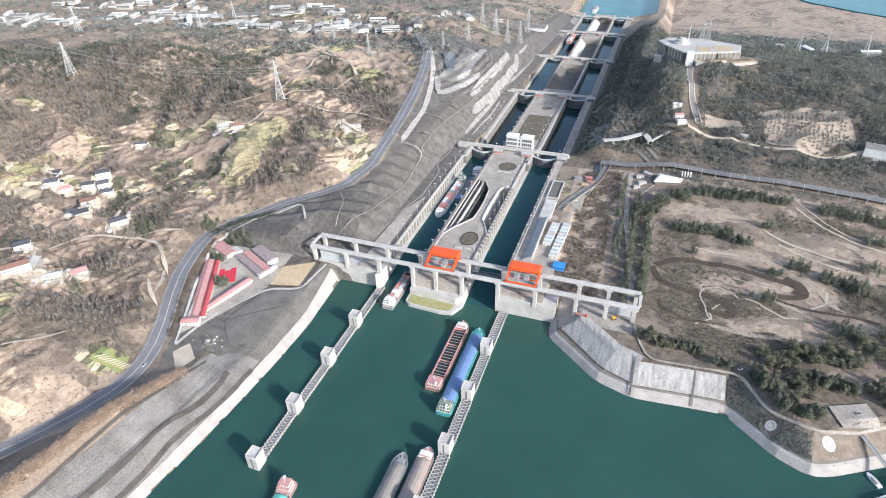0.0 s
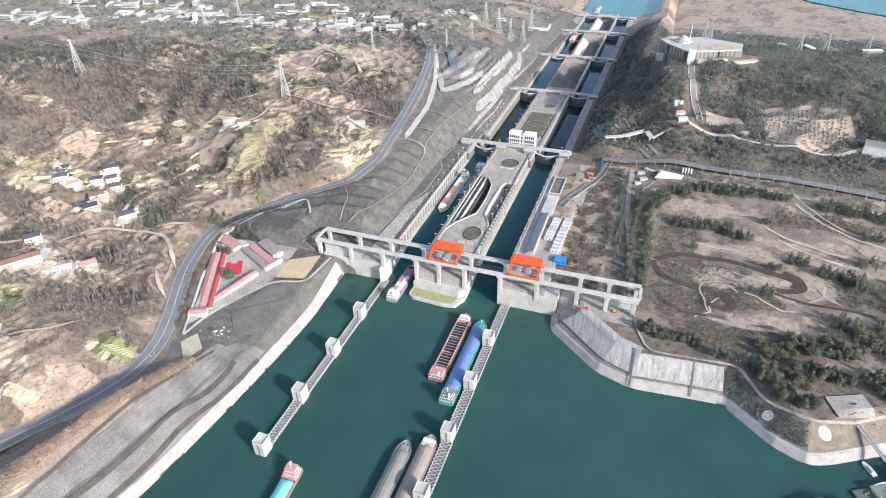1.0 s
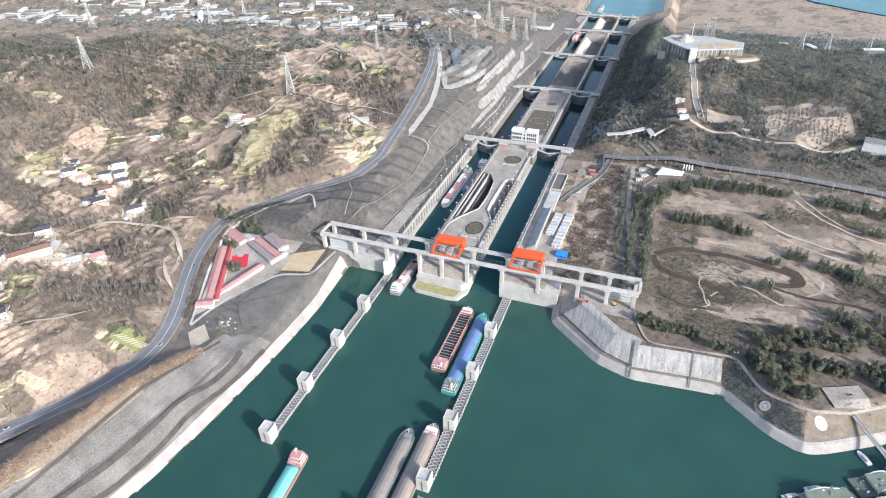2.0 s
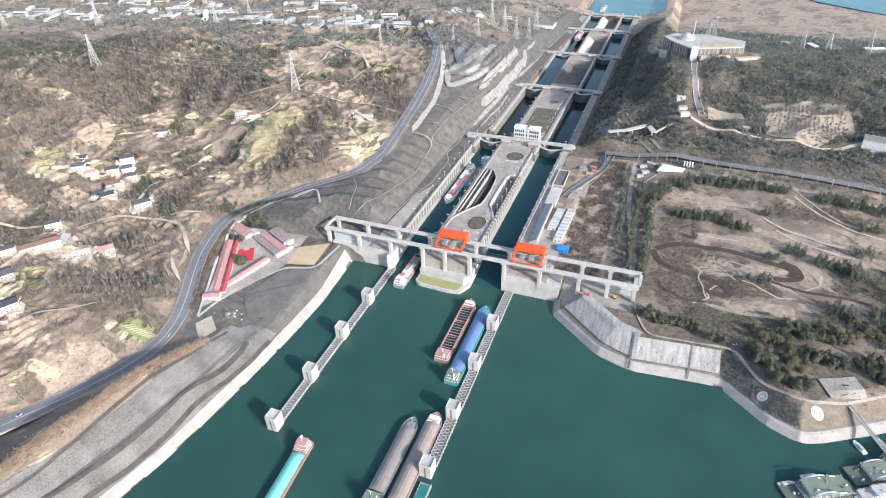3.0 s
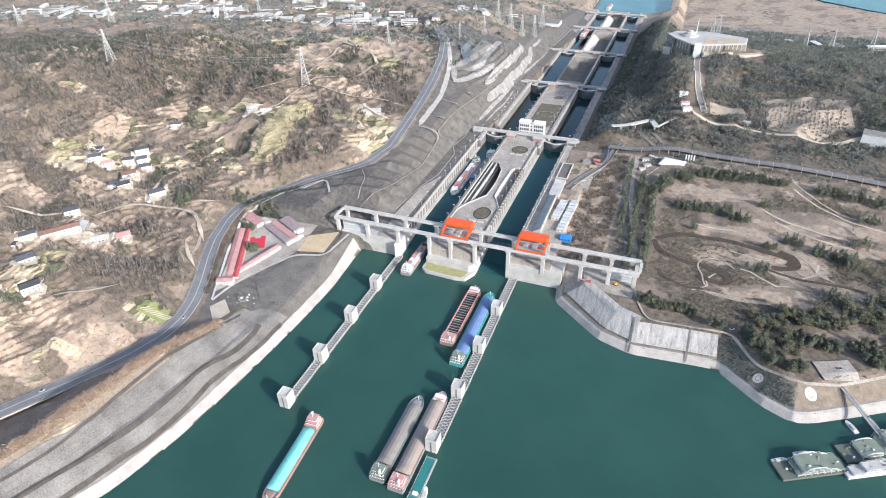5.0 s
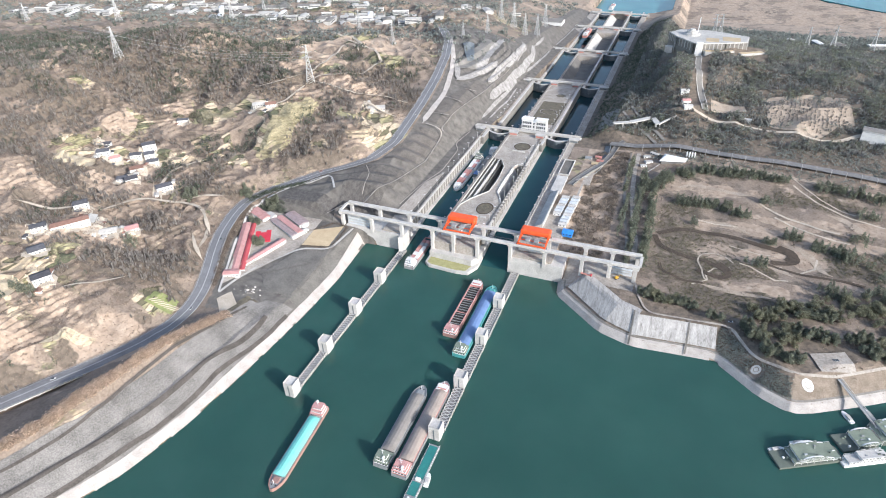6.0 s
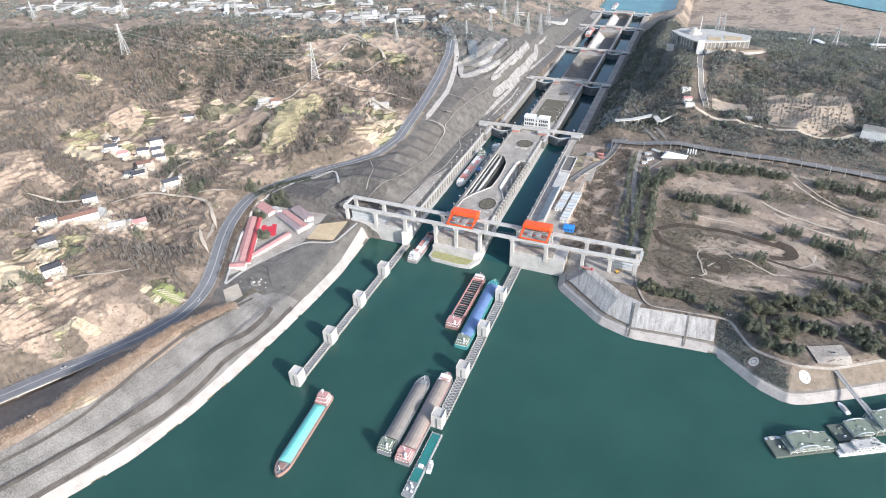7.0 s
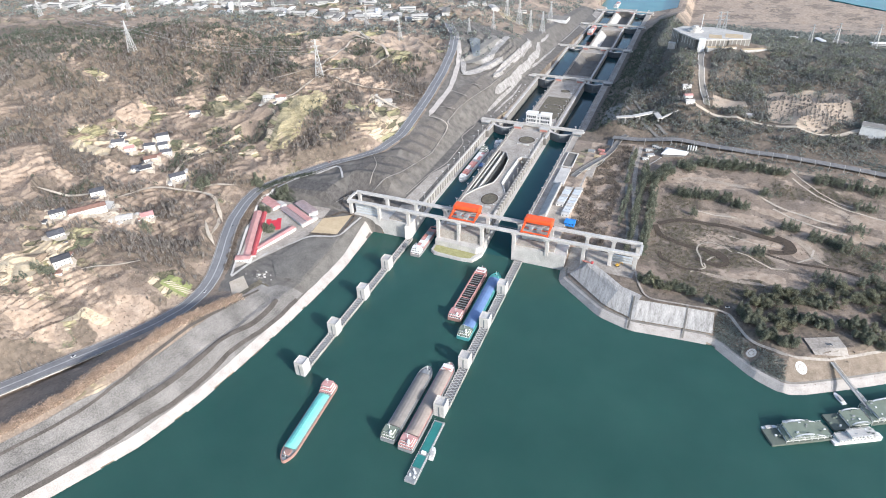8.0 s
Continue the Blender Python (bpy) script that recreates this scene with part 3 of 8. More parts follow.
def cover(x, y, z, slope):
    """Share of fields, bare tan, dark brush and cut rock at a place."""
    xr, zr = road_at(y)
    riser = np.clip((slope - 0.8) * 2, 0, 1)
    wood, scrubby, open_f, bare = zone(x, y, COPSES), zone(x, y, BRUSH), zone(x, y, FIELDS), zone(x, y, BARE)
    fields = 0.26 + 0.30 * waves(x, y, 240, 11) + 0.12 * waves(x, y, 60, 22) + 0.85 * open_f - 0.7 * np.maximum(wood, scrubby) - 0.3 * bare
    tan = 0.16 + 0.26 * waves(x, y, 170, 23) + 0.22 * waves(x, y, 50, 24) + 0.75 * bare - 0.35 * open_f - 0.3 * np.maximum(wood, scrubby)
    brush = 0.26 + 0.30 * waves(x, y, 210, 25) + 0.24 * waves(x, y, 60, 26) + 0.48 * riser + 0.62 * np.maximum(wood, scrubby) - 0.62 * np.maximum(bare, open_f)
    park = (x > 100) & (y < 300)
    fields = np.where(park, 0.16 + 0.2 * zone(x, y, PARK_LAWN), fields)
    tan = np.where(park, 0.24 + 0.26 * waves(x, y, 90, 28) + 0.2 * waves(x, y, 30, 31) + 0.75 * zone(x, y, PARK_BARE) - 0.2 * zone(x, y, PARK_LAWN), tan)
    brush = np.where(park, 0.34 + 0.24 * waves(x, y, 100, 29) + 0.15 * waves(x, y, 30, 32) - 0.4 * zone(x, y, PARK_BARE) + 0.28 * zone(x, y, PARK_LAWN), brush)
    strip = park & (x < 166)
    tan, brush = tan + 0.35 * strip, brush - 0.3 * strip
    shore = np.clip((20 - y) / 40, 0, 1) * park
    brush, tan = brush + 0.2 * shore, tan - 0.25 * shore
    # on the cut cliff the dark brush stands in for shadow
    east_hill = (x > 76) & (y >= 300) & (y < 1250)
    brush, fields = np.where(east_hill, 0.8 + 0.2 * waves(x, y, 70, 69), brush), np.where(east_hill, 0.0, fields)
    tan = np.where(east_hill, 0.14 + 0.28 * waves(x, y, 50, 24), tan)
    far = np.clip((y - 1000) / 200, 0, 1)
    tan, brush, fields = tan + 0.1 * far + 0.35 * np.clip((y - 1300) / 150, 0, 1), brush - 0.2 * far, fields * (1 - far)
    cut_w = np.clip((x - xr - 9) / 4, 0, 1) * np.clip((-76 - x) / 4, 0, 1) * np.clip((y + 16) / 6, 0, 1) * np.clip((760 - y) / 60, 0, 1)
    cut_f = np.clip((x + 170) / 30, 0, 1) * np.clip((-76 - x) / 4, 0, 1) * np.clip((y - 700) / 60, 0, 1) * np.clip((1560 - y) / 60, 0, 1)
    south_cut = np.clip((x - xr - 10) / 5, 0, 1) * np.clip((-110 - x) / 4, 0, 1) * np.clip((y + 235) / 25, 0, 1) * np.clip((-14 - y) / 4, 0, 1) * 0.8
    return np.stack([fields, tan, brush, np.maximum(np.maximum(cut_w, cut_f), south_cut)], -1)


gsx, gsy = np.gradient(GZ, gy, gx)[::-1]
slope = np.hypot(gsx, gsy)
att = ground_mesh.color_attributes.new("cover", "FLOAT_COLOR", "POINT")
cv = np.clip(cover(GX, GY, GZ, slope), 0, 1)
att.data.foreach_set("color", cv.astype(np.float32).ravel())
tagged(new("ground", ground_mesh), "terraced brown hillside with dry fields and scrub", "ground", kind="structure")


def smooth_line(pts, step=3.0):
    """A dense line through the given points (two or three numbers each)."""
    p = np.array(pts, float)
    seg = np.hypot(*np.diff(p[:, :2], axis=0).T)
    s = np.concatenate([[0], np.cumsum(seg)])
    u = np.linspace(0, s[-1], max(3, int(s[-1] / step)))
    q = np.stack([np.interp(u, s, p[:, k]) for k in range(p.shape[1])], -1)
    w = 7
    if len(q) > 3 * w:
        k = np.ones(w) / w
        pad = np.concatenate([np.repeat(q[:1], w // 2, 0), q, np.repeat(q[-1:], w // 2, 0)])
        q2 = np.stack([np.convolve(pad[:, j], k, "valid") for j in range(q.shape[1])], -1)
        q2[0], q2[-1] = q[0], q[-1]
        q = q2
    return q


def drape(name, line, offsets, material, label, category, lift=0.35, zs=None, step=3.0, across=1, rib=0.0, ragged=0.0):
    """A strip along a line, between side offsets (left positive), laid on the ground; zs: own heights; ragged: uneven edges."""
    q = smooth_line(line, step)
    t = np.gradient(q[:, :2], axis=0)
    t /= np.maximum(np.hypot(t[:, 0], t[:, 1]), 1e-6)[:, None]
    nrm = np.stack([-t[:, 1], t[:, 0]], -1)
    offs = np.linspace(offsets[0], offsets[1], across + 1)
    P = np.zeros((len(q), len(offs), 3))
    for j, o in enumerate(offs):
        k = np.arange(len(q)) + 17.0 * (o > 0)
        wob = 1 + ragged * (np.sin(k * 0.17 + len(q)) + 0.6 * np.sin(k * 0.43 + 2) + 0.15 * np.sin(k * 2.3))
        if ragged:
            wob = wob * np.clip(np.minimum(np.arange(len(q)), np.arange(len(q))[::-1]) / 5, 0.15, 1)
        xy = q[:, :2] + nrm * (o * wob)[:, None]
        P[:, j, :2] = xy
        P[:, j, 2] = (q[:, 2] if zs == "line" else land(xy[:, 0], xy[:, 1])) + lift
    if rib:
        # courses of masonry, some standing proud
        k = np.arange(len(offs))[None, :] + (np.arange(len(q))[:, None] // 6) * 5
        P[:, :, 2] += rib * (np.sin(k * 7.3) > 0.1) * (0.6 + 0.4 * np.sin(k * 3.1))
    if zs == "crest":
        # a made-up bed: level across and evened out along the line
        top = P[:, :, 2].max(1)
        pad = np.pad(top, 4, mode="edge")
        top = np.max([pad[k:k + len(top)] for k in range(9)], 0)
        pad = np.pad(top, 4, mode="edge")
        P[:, :, 2] = np.mean([pad[k:k + len(top)] for k in range(9)], 0)[:, None]
    me = grid_mesh(name, P[:, ::-1], material)
    return tagged(new(name, me), label, category, kind="structure")


# ---- water ----
bm = bmesh.new()
prism(bm, [(-74, -21), (-300, -18), (-3000, -700), (-3000, -3500), (3500, -3500), (3500, 300), (900, 140), (430, 0), (120, -19)], -3.0, 0.0)
setting("water", bm, M["water"], "calm deep green reservoir water", "water")

# ---- roads and banks of the west shore ----
west_line = [(float(np.interp(y, [e[0] for e in WEST_EDGE], [e[1] for e in WEST_EDGE])), float(y)) for y in np.arange(-620, -23, 8.0)]
road_line = [(x, y, z) for y, x, z in ROAD]
drape("road", road_line, (-8.6, 8.6), M["asphalt"], "grey two-lane asphalt road with guard rails", "road", 0.9, "line", across=1)
drape("road_line", road_line, (-0.25, 0.25), M["line_white"], "worn white centre line on asphalt", "road marking", 0.98, "line")
for o in (-7.9, 7.6):
    drape("road_edge_line", road_line, (o, o + 0.3), M["line_white"], "white edge line on asphalt", "road marking", 0.98, "line")
for o in (-9.0, 8.6):
    drape("guard_rail", road_line, (o, o + 0.4), M["concrete_white"], "white guard rail along the road", "guard rail", 1.7, "line")
# the road stands on piers over the hollow in the south
via_pts = smooth_line([p for p in road_line if p[1] < -280], 12.0)
via_road = thing("road_viaduct", "grey concrete road viaduct on short piers", "viaduct")
for k in range(len(via_pts) - 1):
    bm = bmesh.new()
    beam(bm, via_pts[k], via_pts[k + 1], 17.6, 1.2)
    part("span", bm, M["concrete"], via_road)
    if k % 2 == 0:
        bm = bmesh.new()
        x, y, z = via_pts[k]
        for dx in (-4, 4):
            box(bm, x + dx - 0.9, x + dx + 0.9, y - 0.9, y + 0.9, float(land(x + dx, y)) - 2, z - 0.4)
        box(bm, x - 6, x + 6, y - 1.1, y + 1.1, z - 1.8, z - 0.4)
        part("pier", bm, M["concrete"], via_road)
drape("bleached_shore", west_line, (0.3, 8.8), M["limestone"], "bleached white stone band along the waterline", "bank", 1.3, across=4, step=2.0)
drape("bank_slab", [(x, y) for x, y in west_line if y < -190], (9.0, 49.5), M["slab"], "grey weathered concrete bank slope in courses", "bank", 0.8, across=46, rib=0.32)
# berms wind along the slope: distance from the water's edge by northing
BERMS = (((-620, 11.7), (-442, 11.7), (-385, 14.0), (-351, 11.5), (-307, 12.6), (-283, 15.0), (-225, 9.2), (-180, 10.5)), ((-620, 28), (-440, 28.5), (-407, 30), (-376, 27.6), (-340, 26), (-300, 26.5), (-278, 28), (-246, 20.5), (-224, 19.5), (-200, 23)), ((-620, 47), (-399, 47), (-365, 49), (-333, 52), (-291, 53), (-229, 47), (-196, 44)))
for table, w in zip(BERMS, (1.8, 2.2, 1.1)):
    yb, db = zip(*table)
    drape("berm_strip", [(x - float(np.interp(y, yb, db)), y) for x, y in west_line if y < yb[-1]], (-w, w), M["berm"], "dark drainage berm on the bank", "bank", 1.4, across=2)
drape("stone_slope", [(x, y) for x, y in west_line if -176 < y < -20], (8.7, 30), M["stone_dark"], "dark grey stone-pitched shore slope", "bank", 0.4, across=4)


def patch(name, corners, material, label, category, lift=0.6, n=14):
    """A four-cornered sheet laid on the ground."""
    c = np.array(corners, float)
    u, v = np.meshgrid(np.linspace(0, 1, n), np.linspace(0, 1, n))
    xy = sum(w[..., None] * c[k] for k, w in enumerate(((1 - u) * (1 - v), u * (1 - v), u * v, (1 - u) * v)))
    P = np.concatenate([xy, (land(xy[..., 0], xy[..., 1]) + lift)[..., None]], -1)
    area = np.cross(c[1] - c[0], c[3] - c[0])
    return tagged(new(name, grid_mesh(name, P if area > 0 else P[:, ::-1], material)), label, category, kind="structure")


patch("bank_slab", [(-174, -212), (-136, -212), (-133, -177), (-160, -184)], M["slab"], "grey weathered concrete bank slope", "bank", 0.9)


# ---- ship lock ----
def lock_wall(name, x0, x1, y0, y1, label):
    """A chamber wall that follows the deck's level, its face darkened for shade, under a pale coping."""
    ys = np.arange(y0, y1 + 1, 20.0)
    ys[-1] = y1
    for nm, d0, d1, mt in ((name, 58, 1.6, "concrete_dark"), (name + "_coping", 1.6, 0, "concrete_white")):
        bm = bmesh.new()
        for a, b in zip(ys[:-1], ys[1:]):
            z = float(deck_z((a + b) / 2))
            e = 0.0 if nm == name else 0.15
            box(bm, x0 - e, x1 + e, a, b, z - d0, z - d1)
        setting(nm, bm, M[mt], label, "lock wall")


def ledge_wall(name, x0, label):
    """West wall of the first chamber: coping, set-back face with piers, and a low mooring ledge."""
    # dark colour of the set-back face stands for the shade below the coping
    bm = bmesh.new()
    box(bm, x0 - 7, x0 - 4.6, 6, 290, -34, DECK - 1.2)
    setting(name, bm, M["concrete_dark"], label, "lock wall")
    bm = bmesh.new()
    box(bm, x0 - 7.2, x0 - 4.2, 6, 290, DECK - 1.2, DECK + 0.2)
    setting(name + "_coping", bm, M["concrete_white"], "pale coping of the lock wall", "lock wall")
    bm = bmesh.new()
    box(bm, x0 - 4.5, x0, 6, 290, -34, 11)
    setting(name + "_ledge", bm, M["concrete_white"], "pale mooring ledge along the lock wall", "lock wall")
    bm = bmesh.new()
    for y in np.arange(10, 288, 9.0):
        box(bm, x0 - 4.55, x0 - 3.6, y, y + 1.2, 11, DECK - 1.2)
    setting(name + "_piers", bm, M["concrete"], "row of short piers on the lock wall", "lock wall")


LOCK_WATER = ((10.0, 10.0), (-10.0, -10.0), (-15.0, -24.0), (-38.0, -42.0), (-54.0, -56.0))
BRIDGES = (328.0, 634.0, 940.0, 1250.0, 1512.0)
for (x0, x1), side in zip(CHAMBERS, ("west", "east")):
    west = side == "west"
    ledge_wall("wall_" + side + "_face", x0, "weathered lock wall face, darkened where shade falls")
    lock_wall("wall_" + side + "_outer", *((x0 - 4, x0) if west else (x1, x1 + 4)), 290 if west else -20, 1560, "weathered concrete lock chamber wall")
    lock_wall("wall_" + side + "_inner", *((x1, x1 + 3.5) if west else (x0 - 3.5, x0)), -20 if west else 290, 1560, "weathered concrete lock chamber wall")
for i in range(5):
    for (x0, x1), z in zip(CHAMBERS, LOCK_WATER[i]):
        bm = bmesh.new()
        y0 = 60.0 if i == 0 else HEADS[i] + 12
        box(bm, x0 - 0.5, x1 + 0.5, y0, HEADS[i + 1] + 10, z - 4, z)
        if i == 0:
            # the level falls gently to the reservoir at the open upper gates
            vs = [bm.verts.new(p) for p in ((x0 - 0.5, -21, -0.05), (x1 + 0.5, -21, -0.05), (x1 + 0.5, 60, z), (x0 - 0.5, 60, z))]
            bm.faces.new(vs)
        setting("water", bm, M["lock_water" if i == 0 else "shaded_lock_water"], "dark green still water in a lock chamber", "water")

# the island between the chambers, with two open culvert trenches along the first
bm = bmesh.new()
IX0, IX1 = -32.5, 19.9
prism(bm, [(IX0, -22), (IX1, -22), (IX1, 88), (12, 106), (5, 118), (-6, 117), (-17, 99), (-24, 88), (IX0, 84)], -30, DECK - 0.6)
prism(bm, [(IX0, 300), (IX0, 222), (-18, 217), (-8, 196), (-5, 160), (-6, 117.1), (5, 118.1), (4, 160), (5, 200), (9, 209), (IX1, 209), (IX1, 300)][::-1], -30, DECK - 0.6)
box(bm, -32.4, -5, 84, 222, -30, 5)
box(bm, 4, 19.8, 86, 209, -30, 1)
for a in np.arange(300, 1545, 20.0):
    z = float(deck_z(a + 10)) - 0.6
    pit = a > 640 and 90 < (a - 615) % 310 < 270
    box(bm, IX0, 23.4, a, a + 20, z - 40, z - (19 if pit else 0))
setting("island_deck", bm, M["deck"], "grey-brown paved island between the lock chambers", "lock island")
# sunken pits of the lower islands: west walls pale past the first pit, east walls darker, dark floors
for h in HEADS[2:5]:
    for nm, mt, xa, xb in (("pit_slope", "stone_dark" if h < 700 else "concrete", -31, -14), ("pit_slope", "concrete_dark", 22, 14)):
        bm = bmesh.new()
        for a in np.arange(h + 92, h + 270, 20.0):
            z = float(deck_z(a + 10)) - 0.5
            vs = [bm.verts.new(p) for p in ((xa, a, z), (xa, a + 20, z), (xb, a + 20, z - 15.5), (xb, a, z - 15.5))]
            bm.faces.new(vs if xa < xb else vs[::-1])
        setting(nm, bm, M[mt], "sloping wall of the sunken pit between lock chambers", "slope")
    bm = bmesh.new()
    for a in np.arange(h + 92, h + 270, 20.0):
        z = float(deck_z(a + 10))
        box(bm, -14.2, 14.2, a, a + 20, z - 40, z - 15.5)
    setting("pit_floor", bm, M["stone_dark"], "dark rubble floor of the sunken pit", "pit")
# low white parapets that curve round the trench mouths
for curve in ([(-32, 36), (-31, 70), (-24, 88), (-17, 99), (-6, 117), (-5, 140), (-5, 160), (-8, 196), (-18, 217)], [(19.4, 90), (12, 106), (5, 118), (4, 140), (4, 160), (5, 200), (9, 209), (19.4, 209)]):
    bm = bmesh.new()
    for (xa, ya), (xb, yb) in zip(curve[:-1], curve[1:]):
        beam(bm, (xa, ya, DECK - 0.1), (xb, yb, DECK - 0.1), 0.9, 1.6)
    setting("island_parapet", bm, M["concrete_white"], "low white parapet curving round the open trenches", "parapet")
# sloping face of the east trench, its sunlit brightness put into pale concrete, and the long walls standing in the west
# one
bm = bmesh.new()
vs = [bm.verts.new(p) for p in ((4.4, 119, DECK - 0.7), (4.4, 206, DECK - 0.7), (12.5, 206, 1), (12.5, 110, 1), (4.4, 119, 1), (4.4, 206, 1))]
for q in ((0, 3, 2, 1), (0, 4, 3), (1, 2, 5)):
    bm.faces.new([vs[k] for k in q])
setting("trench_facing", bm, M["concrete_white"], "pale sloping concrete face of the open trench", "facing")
for x0, x1, ya, yb, zt, mt in ((-29.5, -28.3, 84, 222, 22.5, "concrete"), (-22.6, -21.2, 92, 221, 23.2, "concrete_white"), (-17.6, -16.6, 101, 216, 20, "concrete_dark")):
    bm = bmesh.new()
    box(bm, x0, x1, ya, yb, 5, zt)
    setting("trench_wall", bm, M[mt], "long thin concrete wall standing in the open trench", "wall")
# darker concrete for the bank turned away from the sun
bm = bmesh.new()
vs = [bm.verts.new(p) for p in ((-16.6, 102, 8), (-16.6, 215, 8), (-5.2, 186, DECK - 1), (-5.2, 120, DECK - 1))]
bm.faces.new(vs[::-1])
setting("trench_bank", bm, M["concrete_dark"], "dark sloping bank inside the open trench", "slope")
# row of machinery blocks between the kerbs of the east chamber wall
blocks = thing("valve_row", "row of small dark machinery blocks on the lock wall", "machinery")
for k in range(20):
    bm = bmesh.new()
    box(bm, 21.2, 23.8, 46 + 8.2 * k, 50 + 8.2 * k, DECK - 0.6, DECK + 0.9)
    part("block", bm, M["concrete_dark"], blocks)
for x in (-77.6, -35.4, -33.2, 20.4, 62.6, 65.4):
    bm = bmesh.new()
    for a in np.arange(6, 1545, 12.0):
        if min(abs(a + 6 - h) for h in (0.0, *BRIDGES)) > 14:
            z = float(deck_z(10 + 20 * math.floor((a + 20) / 20) - 20))
            box(bm, x - 0.22, x + 0.22, a, a + 11.2, z, z + 1.3)
    tagged(part("kerb_rail", bm, M["concrete_dark"]), "dark weathered rail kerb along the lock wall", "rail", kind="structure")
# the river side decks
bm = bmesh.new()
for a in np.arange(-20, 1525, 20.0):
    z = float(deck_z(a + 10)) - 0.4
    box(bm, -102, -78.2 if a < 290 else -75.1, a, a + 20, z - 8, z)
    if a < 320:
        box(bm, 66, 112 if a < 180 else 120, a, a + 20, z - 8, z)
    else:
        box(bm, 66.2, 77, a, a + 20, z - 8, z)
setting("quay_deck", bm, M["deck"], "grey-brown paved quay beside the lock", "quay")

# long lean-to gallery, flat block and tank beside the east chamber
gallery = thing("lean_to_gallery", "long concrete gallery with a roof falling towards the lock", "gallery")
bm = bmesh.new()
vs = [bm.verts.new(p) for y in (46, 138) for p in ((75, y, DECK - 0.4), (85.5, y, DECK - 0.4), (85.5, y, DECK + 7.5), (75, y, DECK + 1.0))]
for q in ((0, 1, 2, 3), (7, 6, 5, 4), (0, 3, 7, 4), (3, 2, 6, 7), (2, 1, 5, 6), (1, 0, 4, 5)):
    bm.faces.new([vs[k] for k in q])
part("body", bm, M["concrete"], gallery)
bm = bmesh.new()
box(bm, 85.0, 86.4, 45.5, 138.5, DECK + 7.3, DECK + 8.2)
part("ridge_coping", bm, M["concrete_white"], gallery)
bm = bmesh.new()
box(bm, 73, 88, 140, 190, DECK - 0.4, DECK + 2.4)
tagged(part("flat_roofed_block", bm, M["concrete_white"], bevel=0.3), "flat pale concrete block beside the lock", "building")
tank = thing("settling_tank", "low concrete tank with a dark floor", "tank")
bm = bmesh.new()
for b4 in ((72, 73.2, 196, 246), (86.8, 88, 196, 246), (73.2, 86.8, 196, 197.2), (73.2, 86.8, 244.8, 246)):
    box(bm, *b4, DECK - 0.4, DECK + 2.0)
part("rim", bm, M["concrete_white"], tank)
bm = bmesh.new()
box(bm, 73.2, 86.8, 197.2, 244.8, DECK - 0.4, DECK + 0.6)
part("tank_floor", bm, M["stone_dark"], tank)


def lock_head(y, wide=0.0):
    """Cross bridge, bowed mitre gates and booths of one lock head."""
    z = float(deck_z(y))
    head = thing("lock_head", "pale concrete lock head with a service bridge and mitre gates", "lock head", "lock heads")
    xa, xb = -97 - wide, 79 + wide
    bm = bmesh.new()
    box(bm, xa, xb, y - 3.4, y + 3.4, z + 0.9, z + 3.0)
    part("bridge", bm, M["concrete"], head, bevel=0.25)
    for x in (xa, -75, -33, 23, 66, xb):
        bm = bmesh.new()
        box(bm, x - 2, x + 2, y - 4, y + 4, z - 6, z + 0.9)
        part("bridge_pier", bm, M["concrete"], head, bevel=0.2)
    for dy in (-3.2, 3.2):
        bm = bmesh.new()
        box(bm, xa, xb, y + dy - 0.2, y + dy + 0.2, z + 3.0, z + 4.1)
        part("parapet", bm, M["concrete_white"], head)
    for x0, x1 in CHAMBERS:
        mid, r = (x0 + x1) / 2, (x1 - x0) / 2
        for sx in (-1, 1):
            # leaf in five chords of a shallow arch, bowed towards the upper water
            pts = [(mid + sx * r * (1 - t), y - 8 - 9 * math.sin(t * 1.35)) for t in np.linspace(0, 1, 6)]
            bm = bmesh.new()
            for (ax, ay), (bx, by) in zip(pts[:-1], pts[1:]):
                beam(bm, (ax, ay, z - 19), (bx, by, z - 19), 2.6, 35)
                for k in range(5):
                    beam(bm, (ax, ay - 1.6, z - 4 - 6 * k), (bx, by - 1.6, z - 4 - 6 * k), 1.0, 0.9)
            leaf = part("gate_leaf", bm, M["gate"], head, "dark steel mitre gate leaf")
            bm = bmesh.new()
            for (ax, ay), (bx, by) in zip(pts[:-1], pts[1:]):
                beam(bm, (ax, ay, z - 1.2), (bx, by, z - 1.2), 3.8, 0.8)
            part("gate_walkway", bm, M["concrete_white"], leaf)
    for x in (-84, -27, 17, 72):
        bm = bmesh.new()
        box(bm, x - 7, x + 7, y - 17, y - 10, z - 0.6, z + 4.4)
        booth = part("control_booth", bm, M["concrete"], head, bevel=0.2)
        bm = bmesh.new()
        box(bm, x - 7.8, x + 7.8, y - 17.8, y - 9.2, z + 4.4, z + 5.2)
        part("booth_roof", bm, M["concrete_white"], booth)
        bm = bmesh.new()
        box(bm, x - 6, x + 6, y - 17.2, y - 16.9, z + 0.4, z + 3.2)
        part("booth_front", bm, M["red_paint" if x in (-27, 17) else "gate"], booth)
        bm = bmesh.new()
        box(bm, x + 6.9, x + 7.2, y - 16, y - 11, z + 0.4, z + 3.2)
        part("booth_window", bm, M["window"], booth)
    return head


for y in BRIDGES:
    lock_head(y, 0 if y < 900 else 4)


